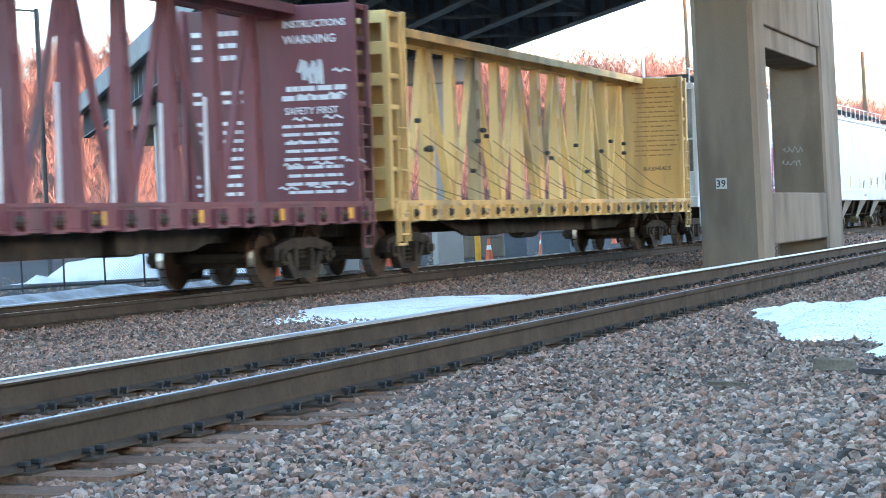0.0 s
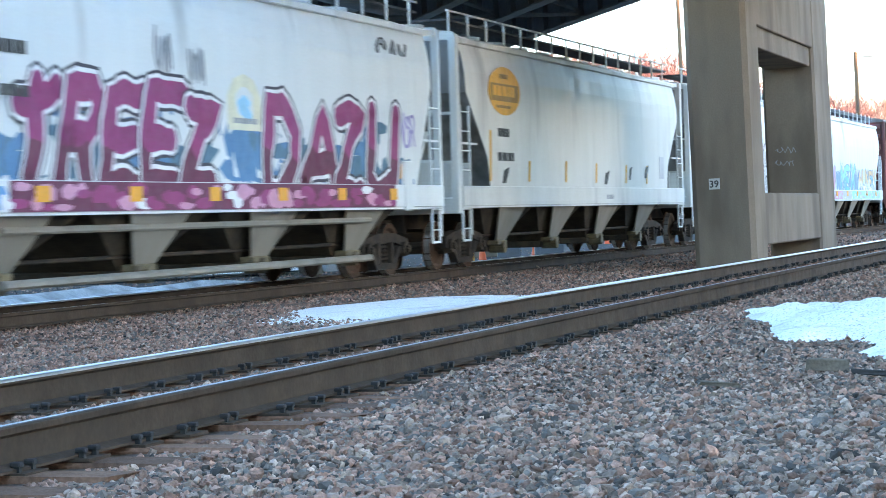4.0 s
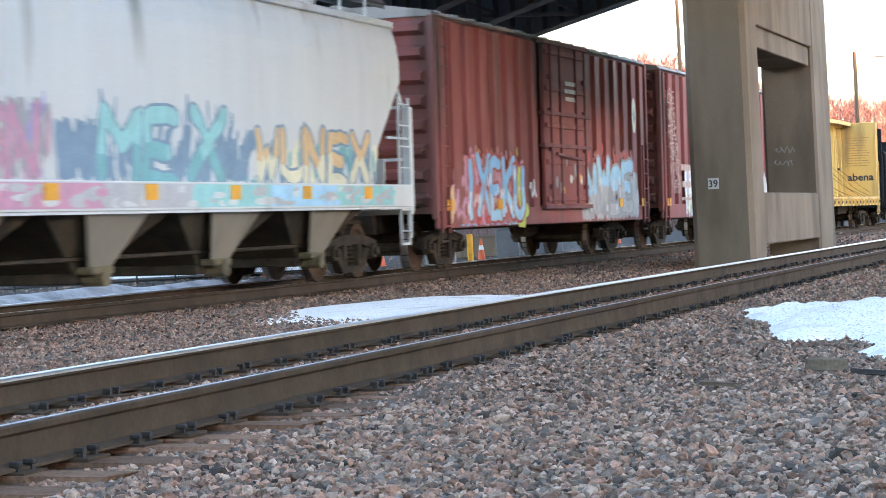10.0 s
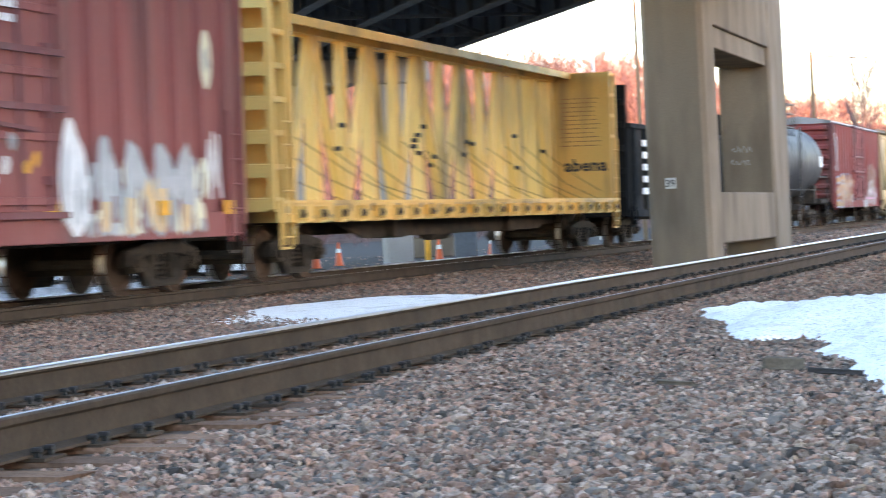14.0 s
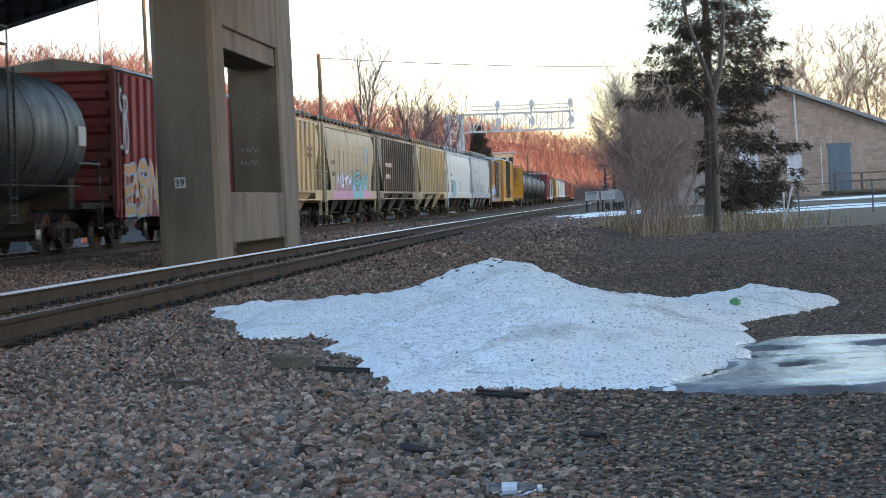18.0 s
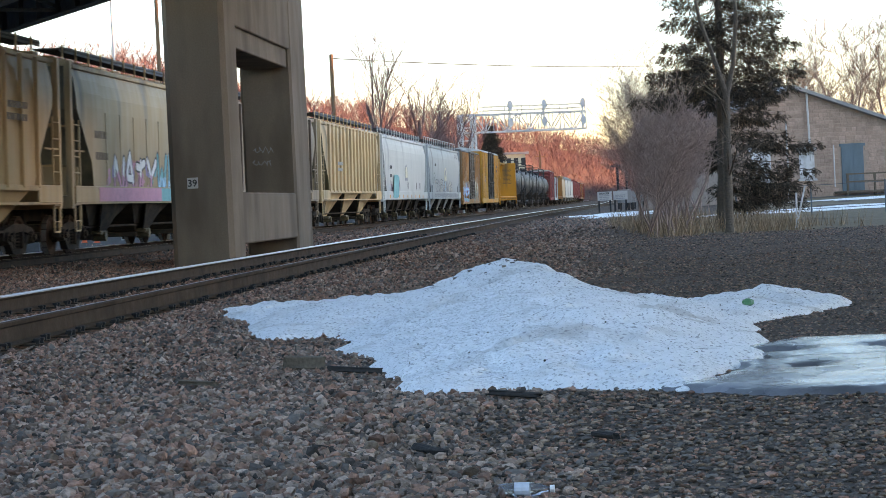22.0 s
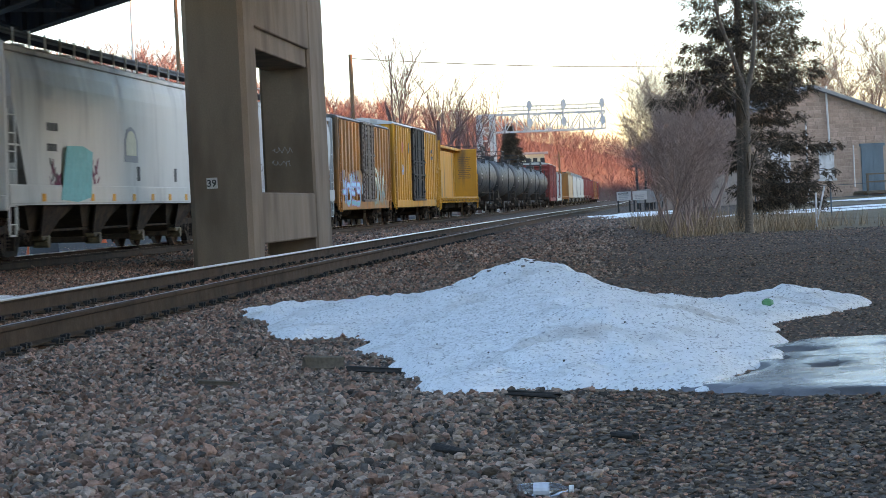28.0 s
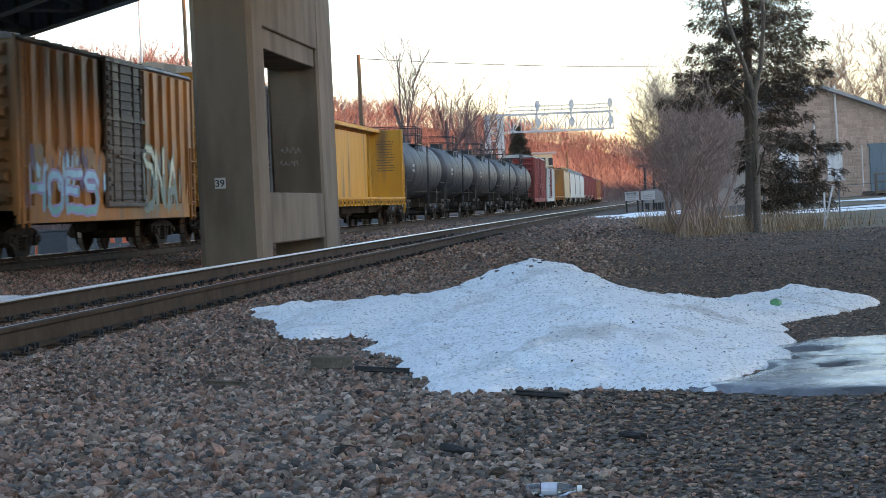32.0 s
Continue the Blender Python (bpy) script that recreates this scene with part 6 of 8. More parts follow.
hills()
woods()
field()
spruce(20.1, 51.5, 12.5, 2.75, 5, 0.9, 0.015, "dark green old spruce with drooping limbs behind bare bushes", 44)
spruce(62.6, 230, 9.6, 3.3, 8, 0.3, 0.0, "dark spruce among the woods beyond the tracks", 26, 2.2)
thicket()
bank("snowbank", -10.3, 79.5, 11.5, 5, 1.25, 3, label="dirty white snowbank behind the fence", base=-0.05)
bank("snow_ridge", -6.2, 41.0, 24, 2.4, 0.47, 21, "snow_dirty", label="dirty plowed ridge of snow beyond the far track", ang=1.24)
bank("snow_patch", -0.4, 27.8, 4.2, 9.5, 0.05, 8, label="thin patch of old snow between the tracks", ang=-0.18)
bank("snow_patch", 36.0, 108, 6, 10, 0.12, 12, label="patch of old snow beside the gravel")
bank("snow_patch", 33.0, 98, 4, 6, 0.1, 14, label="patch of old snow beside the gravel")
bank("snow_patch", 36, 74, 19, 9, 0.1, 18, label="long band of old snow behind the wire fence")
bank("snow_patch", 60, 96, 44, 5, 0.22, 16, label="long band of snow before the stone house")
bank("snow_patch", -3.0, 66, 22, 3.0, 0.12, 19, label="strip of old snow beyond the far track", ang=1.24)
# ---- small things in the foreground ----
M["bottle_clear"] = material("bottle_clear", (0.5, 0.53, 0.56), 0.15, spread=0.05, bump=0.0)
M["bottle_clear"].node_tree.nodes["Principled BSDF"].inputs["Transmission Weight"].default_value = 0.85
M["bottle_label"] = material("bottle_label", (0.55, 0.6, 0.66), 0.5, spread=0.2)
M["bag_green"] = material("bag_green", (0.02, 0.26, 0.11), 0.35, spread=0.2)
M["board_wood"] = material("board_wood", (0.16, 0.12, 0.09), 0.9, spread=0.3, scale=8, fine=60, bump=0.6)
M["char"] = material("char", (0.05, 0.045, 0.042), 0.9, spread=0.3, scale=8, fine=60, bump=0.6)


def litter():
    b = new("plastic_bottle")
    b.matrix_basis = pose(1.86, 6.62, ground_z(1.86, 6.62) + 0.03, 0, 0, -20) @ Matrix.Scale(0.82, 4)
    tagged(b, "crushed clear plastic bottle lying on the gravel", "bottle")
    bm = B()
    prof = ((-0.105, 0.02), (-0.1, 0.031), (-0.05, 0.033), (-0.045, 0.03), (0.0, 0.032), (0.03, 0.033), (0.06, 0.026), (0.085, 0.014), (0.1, 0.013))
    sweep(bm, [[(x, r * math.cos(6.283 * k / 14), r * 0.85 * math.sin(6.283 * k / 14)) for k in range(14)] for x, r in prof])
    part("body", bm, "bottle_clear", b, smooth=True)
    bm = B()
    sweep(bm, [[(x, 0.0345 * math.cos(6.283 * k / 14), 0.0295 * math.sin(6.283 * k / 14)) for k in range(14)] for x in (-0.04, 0.02)])
    part("label_band", bm, "bottle_label", b)
    bm = B()
    disc(bm, (0.108, 0, 0), (1, 0, 0), 0.0155, 0.018, 12)
    part("cap", bm, "white", b)
    x, y = 6.25, 15.6
    bm = B()
    sweep(bm, [[(r * (1 + 0.3 * math.sin(3 * k + i)) * math.cos(6.283 * k / 10), r * math.sin(6.283 * k / 10), z) for k in range(10)] for i, (r, z) in enumerate(((0.03, 0.0), (0.06, 0.02), (0.055, 0.06), (0.02, 0.085)))])
    ob = part("crumpled_bag", bm, "bag_green")
    ob.matrix_basis = pose(x, y, float(heap_z(np.array([x]), np.array([y]))[0][0]) + 0.002) @ Matrix.Scale(0.68, 4)
    tagged(ob, "small crumpled bright green plastic bag on the snow", "litter")
    rnd = random.Random(6)
    for x, y, ln, w, h, deg, mat, lab in ((1.84, 7.86, 0.24, 0.05, 0.03, -70, "char", "charred flat stick on the gravel"), (2.21, 12.55, 0.3, 0.13, 0.07, -20, "board_wood", "short weathered block of wood on the gravel"),
                                           (2.57, 7.95, 0.16, 0.04, 0.025, -60, "char", "charred flat stick on the gravel"), (1.48, 11.85, 0.3, 0.04, 0.025, -35, "board_wood", "splintered strip of wood on the gravel"),
                                           (2.75, 9.9, 0.35, 0.07, 0.025, -40, "char", "dark flat piece of rubber beside the snow"), (2.4, 12.0, 0.4, 0.06, 0.03, -30, "char", "dark flat strip of wood beside the snow"), (-0.28, 13.0, 0.2, 0.015, 0.015, 60, "board_wood", "thin twig lying against the rail")):
        bm = B()
        ln, w = ln * 0.75, w * 0.7
        box(bm, -ln / 2, ln / 2, -w / 2, w / 2, 0, h, 0.006)
        for v in bm.verts:
            v.co += Vector((rnd.uniform(-0.02, 0.02), rnd.uniform(-0.008, 0.008), 0))
        ob = part("wood_scrap", bm, mat)
        ob.matrix_basis = pose(x, y, ground_z(x, y) + 0.02, 0, 4, deg)
        tagged(ob, lab, "debris")


# ---- beyond the far track ----
def cone(x, y, z=-0.27):
    c = new("traffic_cone")
    c.matrix_basis = pose(x, y, z)
    tagged(c, "orange traffic cone standing on the lot", "traffic cone", "traffic cones")
    bm = B()
    box(bm, -0.2, 0.2, -0.2, 0.2, 0, 0.03, 0.008)
    part("base", bm, "cone", c)
    bm = B()
    sweep(bm, [[(r * math.cos(6.283 * k / 14), r * math.sin(6.283 * k / 14), h) for k in range(14)] for r, h in ((0.165, 0.03), (0.035, 0.92))])
    part("cone", bm, "cone", c)
    for h, w in ((0.52, 0.16),):
        bm = B()
        sweep(bm, [[((0.172 - 0.146 * zz) * math.cos(6.283 * k / 14), (0.172 - 0.146 * zz) * math.sin(6.283 * k / 14), zz) for k in range(14)] for zz in (h, h + w)])
        part("reflective_band", bm, "stencil_white", c)


def chain_fence():
    f = new("chain_link_fence")
    tagged(f, "low chain-link fence with dark posts before a snowbank", "fence")
    a, b = Vector((-17.5, 66.5, -0.27)), Vector((-4.6, 78.6, -0.27))
    d = (b - a)
    n = 11
    ln = d.length
    for k in range(n + 1):
        p = a + d * k / n
        bm = B()
        bar(bm, p, p + Vector((0, 0, 1.3)), 0.07, n=6)
        part("post", bm, "dark_paint", f)
    for z in (1.25, 0.1):
        bm = B()
        bar(bm, a + Vector((0, 0, z)), b + Vector((0, 0, z)), 0.045, n=6)
        part("rail", bm, "dark_paint", f)
    bm = B()
    u = d.normalized()
    k = 0
    while k * 0.11 < ln + 1.1:
        for sgn in (-1, 1):
            s0 = k * 0.11 - (1.1 if sgn > 0 else 0)
            p0, p1 = a + u * s0 + Vector((0, 0, 0.12)), a + u * (s0 + 1.1) + Vector((0, 0, 1.22))
            if sgn < 0:
                p0, p1 = a + u * (s0) + Vector((0, 0, 0.12)), a + u * (s0 - 1.1) + Vector((0, 0, 1.22))
            if 0 <= s0 <= ln - 1.1 or (sgn < 0 and 1.1 <= s0 <= ln):
                bar(bm, p0, p1, 0.007)
        k += 1
    part("wire_mesh", bm, "steel_grey", f)


def clutter():
    for x, y in ((-6.08, 74.3), (-3.19, 80.6), (1.38, 77.5), (10.15, 133.3), (10.6, 129.6), (3.9, 92.0), (-8.3, 84.0), (5.0, 101.0), (-2.45, 84.5)):
        cone(x, y)
    for x, y, w, h, mat, lab in ((-4.4, 72.5, 0.5, 1.0, "concrete", "grey concrete bin on the lot"), (2.6, 86.0, 0.9, 1.2, "steel_grey", "grey steel utility cabinet on the lot"), (4.4, 90.0, 1.2, 1.0, "steel_grey", "grey steel utility cabinet on the lot"), (0.8, 97.0, 3.2, 0.9, "concrete", "long grey concrete barrier on the lot"), (-14.0, 86, 1.0, 1.5, "steel_grey", "grey steel utility cabinet on the lot")):
        bm = B()
        box(bm, -w / 2, w / 2, -0.35, 0.35, 0, h, 0.04)
        ob = new("utility_cabinet" if "cabinet" in lab else "concrete_block")
        tagged(ob, lab, "cabinet" if "cabinet" in lab else "barrier")
        ob.matrix_basis = pose(x, y, -0.27)
        part("body", bm, mat, ob)
        bm = B()
        box(bm, -w / 2 - 0.03, w / 2 + 0.03, -0.38, 0.38, h, h + 0.05)
        part("top", bm, mat, ob)
    for x, y in ((1.0, 79.0), (3.2, 95.0)):
        bm = B()
        disc(bm, (0, 0, 0.55), (0, 0, 1), 0.11, 1.1, 12)
        ob = part("bollard", bm, "reflector")
        ob.matrix_basis = pose(x, y, -0.27)
        tagged(ob, "yellow painted steel bollard on the lot", "bollard", "bollards")
    # street lamp
    lamp = new("street_lamp")
    lamp.matrix_basis = pose(-15.9, 85, -0.27)
    tagged(lamp, "dark street lamp with a flat head on an arm", "street lamp")
    bm = B()
    bar(bm, (0, 0, 0), (0, 0, 10.9), 0.2, n=8)
    part("pole", bm, "dark_paint", lamp)
    bm = B()
    bar(bm, (0, 0, 10.8), (-1.6, 0, 11.0), 0.08, n=6)
    part("arm", bm, "dark_paint", lamp)
    bm = B()
    box(bm, -2.2, -1.4, -0.18, 0.18, 10.95, 11.1, 0.04)
    part("head", bm, "dark_paint", lamp)


def pole(x, y, top, w, mat, label, arm=0.0):
    p = new("utility_pole")
    p.matrix_basis = pose(x, y, -0.4)
    tagged(p, label, "utility pole", "poles along the railway")
    bm = B()
    disc(bm, (0, 0, top / 2), (0, 0, 1), w, top, 10, w * 0.7)
    part("shaft", bm, mat, p)
    if arm:
        bm = B()
        box(bm, -arm, arm, -0.06, 0.06, top - 0.9, top - 0.78)
        part("cross_arm", bm, mat, p)


def wire(a, b, sag, r=0.05):
    bm = B()
    pts = [Vector(a).lerp(Vector(b), k / 16) - Vector((0, 0, sag * 4 * (k / 16) * (1 - k / 16))) for k in range(17)]
    sweep(bm, [[(p.x + r * math.cos(1.571 * k), p.y - r * 0.3 * math.cos(1.571 * k), p.z + r * math.sin(1.571 * k)) for k in range(4)] for p in pts])
    ob = part("overhead_wire", bm, "dark_paint")
    tagged(ob, "thin dark overhead wire strung between poles", "wire")


def gantry():
    g = new("signal_gantry")
    g.matrix_basis = pose(0, 185, 0)
    tagged(g, "silver lattice signal gantry with signal heads over the tracks", "signal gantry")
    for x in (47.6, 48.8):
        for y in (-0.6, 0.6):
            bm = B()
            bar(bm, (x, y, -0.5), (x, y, 8.9), 0.216)
            part("tower_leg", bm, "galvanized", g)
    for y in (-0.6, 0.6):
        for k in range(8):
            z0, z1 = -0.3 + k * 1.15, 0.85 + k * 1.15
            a, b = (47.6, 48.8) if k % 2 else (48.8, 47.6)
            part("tower_brace", bar(B(), (a, y, z0), (b, y, z1), 0.09), "galvanized", g)
            part("tower_strut", bar(B(), (47.6, y, z1), (48.8, y, z1), 0.08), "galvanized", g)
    for z in (7.3, 8.85):
        for y in (-0.6, 0.6):
            bm = B()
            bar(bm, (47.6, y, z), (59.15, y, z), 0.14)
            part("arm_chord", bm, "galvanized", g)
    for y in (-0.6, 0.6):
        for k in range(10):
            x0, x1 = 48.8 + k * 1.035, 49.835 + k * 1.035
            a, b = (7.3, 8.85) if k % 2 else (8.85, 7.3)
            part("arm_brace", bar(B(), (x0, y, a), (x1, y, b), 0.07), "galvanized", g)
            part("arm_upright", bar(B(), (x1, y, 7.3), (x1, y, 8.85), 0.06), "galvanized", g)
    bm = B()
    for z in (9.2, 9.55):
        for y in (-0.7, 0.7):
            bar(bm, (49.6, y, z), (59.1, y, z), 0.05)
    for k in range(9):
        for y in (-0.7, 0.7):
            bar(bm, (49.6 + k * 1.18, y, 8.85), (49.6 + k * 1.18, y, 9.55), 0.05)
    part("walkway_rail", bm, "galvanized", g)
    for x in (52.03, 55.19, 58.8):
        bm = B()
        bar(bm, (x, -0.75, 7.4), (x, -0.75, 9.9), 0.12)
        m = part("signal_mast", bm, "galvanized", g)
        for z in (9.6, 8.05):
            bm = B()
            sweep(bm, [[(x + 0.24 * math.cos(6.283 * k / 20), y, z + 0.42 * math.sin(6.283 * k / 20)) for k in range(20)] for y in (-0.95, -0.9)])
            part("signal_head", bm, "galvanized", m)


def signs():
    rnd = random.Random(2)
    for x0, word in ((43.85, "DANGER"), (44.95, "")):
        s = new("warning_sign")
        s.matrix_basis = pose(x0, 135, ground_z(x0, 135))
        tagged(s, "white warning board on dark legs beside the track", "sign", "warning boards")
        g = ground_z(x0, 135)
        bm = B()
        box(bm, 0, 0.98, -0.02, 0.02, 0.78 - g, 1.36 - g)
        b = part("board", bm, "sign_white", s)
        if word:
            letters(b, word, 0.1, 1.18 - g, 0.13, "stencil_black", -0.025, 0.004)
        bars(b, 0.1, 0.82 - g, 0.8, 0.32, 3, "stencil_grey", -0.022, 3)
        for lx in (0.1, 0.88):
            bm = B()
            bar(bm, (lx, 0.05, 0), (lx, 0.05, 1.3 - g), 0.09)
            part("leg", bm, "dark_paint", s)
    # timber stand and cabinets behind the boards
    for k, (x, y, w, h) in enumerate(((46.4, 137, 0.8, 0.9), (47.4, 139, 0.7, 0.8), (48.5, 141, 0.8, 0.7), (49.5, 143, 0.9, 0.75))):
        c = new("relay_cabinet")
        c.matrix_basis = pose(x, y, ground_z(x, y))
        tagged(c, "pale grey relay cabinet on short dark legs", "cabinet", "relay cabinets")
        bm = B()
        box(bm, -w / 2, w / 2, -0.3, 0.3, 0.5, 0.5 + h, 0.02)
        part("body", bm, "column_grey", c)
        for lx in (-0.35, 0.35):
            bm = B()
            box(bm, lx * w - 0.05, lx * w + 0.05, -0.05, 0.05, 0, 0.5)
            part("leg", bm, "dark_paint", c)
    for x, y, top in ((53.7, 160, 3.6), (58.5, 172, 4.2)):
        p = new("signal_post")
        p.matrix_basis = pose(x, y, ground_z(x, y))
        tagged(p, "dark post with a short cross arm by the track", "post", "line posts")
        bm = B()
        bar(bm, (0, 0, 0), (0, 0, top), 0.2, n=8)
        part("shaft", bm, "dark_paint", p)
        bm = B()
        box(bm, -0.6, 0.6, -0.06, 0.06, top - 0.3, top - 0.15)
        part("cross_arm", bm, "dark_paint", p)


# ---- the stone house ----
def stone_house():
    h = new("stone_house")
    h.matrix_basis = pose(47.1, 110, 0.15)
    tagged(h, "old tan stone house with a low gable and boarded windows", "house")
    eave, peak, half = 3.15, 6.3, 9.0
    left = 3.6   # the short side ends under a raised wall
    rise = (peak - eave) / half
    outline = [(-left, -0.5), (half, -0.5), (half, eave), (0, peak), (-left, peak - rise * left)]
    bm = B()
    slab(bm, outline, 0.0, 0.4)
    part("front_wall", bm, "mortar", h)
    for x, up in ((-left, peak - rise * left), (half - 0.4, eave)):
        bm = B()
        box(bm, x, x + 0.4, 0.4, 14, -0.5, up)
        part("side_wall", bm, "ashlar", h)
    for sd in (-1, 1):
        bm = B()
        run = (half if sd > 0 else left) + 0.5
        sweep(bm, [[(sd * run, y, peak - rise * run), (0, y, peak), (0, y, peak + 0.2), (sd * run, y, peak + 0.2 - rise * run)] for y in (-0.45, 14.4)])
        part("roof", bm, "roof_tin", h)
    holes = [(0.35, 1.22, 1.32, 2.85), (-2.5, -1.35, 1.2, 2.95), (2.85, 4.15, 0.55, 3.0)]
    # courses of rough stones, too small to pick apart from the yard
    rnd = random.Random(8)
    z = -0.45
    sv, sf = [], []
    while z < peak - 0.15:
        ch = rnd.uniform(0.14, 0.24)
        lim = half if z + ch < eave else half * (peak - z - ch) / (peak - eave)
        x = max(-lim, -left) + rnd.uniform(0, 0.1)
        while x < lim - 0.1:
            w = min(rnd.uniform(0.2, 0.55), lim - x)
            if not any(a - 0.08 < x + w and x < b + 0.08 and c - 0.08 < z + ch and z < d + 0.14 for a, b, c, d in holes):
                i, q = len(sv), rnd.uniform(0.012, 0.03)
                g = 0.006
                out = [(x + g, z + g), (x + w - g, z + g + rnd.uniform(0, 0.02)), (x + w - g, z + ch - g), (x + g, z + ch - g - rnd.uniform(0, 0.02))]
                sv += [(px, 0.0, pz) for px, pz in out]
                cx, cz = x + w / 2, z + ch / 2
                sv += [(cx + (px - cx) * 0.95, -q, cz + (pz - cz) * 0.9) for px, pz in out]
                sf.append((i + 4, i + 5, i + 6, i + 7))
                sf += [(i + k, i + (k + 1) % 4, i + 4 + (k + 1) % 4, i + 4 + k) for k in range(4)]
            x += w
        z += ch
    tagged(raw("stonework", sv, sf, "ashlar", h), "rough tan and grey stones in mortar", kind="stuff")
    for k, (a, b, c, d) in enumerate(holes):
        if k == 2:
            bm = B()
            box(bm, a, b, -0.07, 0.0, c, d)
            dr = part("door", bm, "door_blue", h, "weathered blue plank door")
            bm = B()
            box(bm, a - 0.1, b + 0.1, -0.1, 0.0, d, d + 0.16)
            part("lintel", bm, "door_blue", dr)
            for x in (a + 0.1, (a + b) / 2 + 0.04):
                bm = B()
                box(bm, x, x + (b - a) / 2 - 0.16, -0.085, -0.07, c + 0.15, d - 0.15)
                part("panel", bm, "door_blue", dr)
        else:
            bm = B()
            box(bm, a, b, -0.06, 0.0, c, d)
            w = part("window_board", bm, "wood_white", h, "white boarded window")
            bm = B()
            box(bm, a - 0.15, b + 0.15, -0.1, 0.0, d, d + 0.2)
            part("lintel", bm, "wood_white", w)
            bm = B()
            box(bm, a - 0.1, b + 0.1, -0.14, 0.0, c - 0.12, c)
            part("sill", bm, "wood_white", w)
    bm = B()
    bar(bm, (0.95, -0.2, 2.3), (0.85, -0.2, 6.4), 0.11, n=8)
    part("stove_pipe", bm, "galvanized", h)
    bm = B()
    bar(bm, (-0.4, -0.15, -0.3), (-0.4, -0.15, 4.5), 0.1, n=8)
    part("downpipe", bm, "galvanized", h)
    part("downpipe", bar(B(), (2.35, -0.15, 0.8), (2.35, -0.15, 3.1), 0.07, n=8), "galvanized", h)
    p = new("porch_deck")
    p.matrix_basis = pose(47.1, 110, 0.15)
    tagged(p, "grey wooden porch with a plain rail before the blue door", "porch")
    bm = B()
    box(bm, 2.3, 7.5, -1.8, -0.12, 0.42, 0.54)
    part("floor", bm, "board_wood", p)
    for x in (2.4, 4.0, 5.6, 7.3):
        bm = B()
        box(bm, x - 0.05, x + 0.05, -1.75, -1.65, -0.4, 1.5)
        part("post", bm, "board_wood", p)
    for zz in (1.42, 1.0):
        bm = B()
        box(bm, 2.3, 7.5, -1.76, -1.7, zz, zz + 0.08)
        part("rail", bm, "board_wood", p)


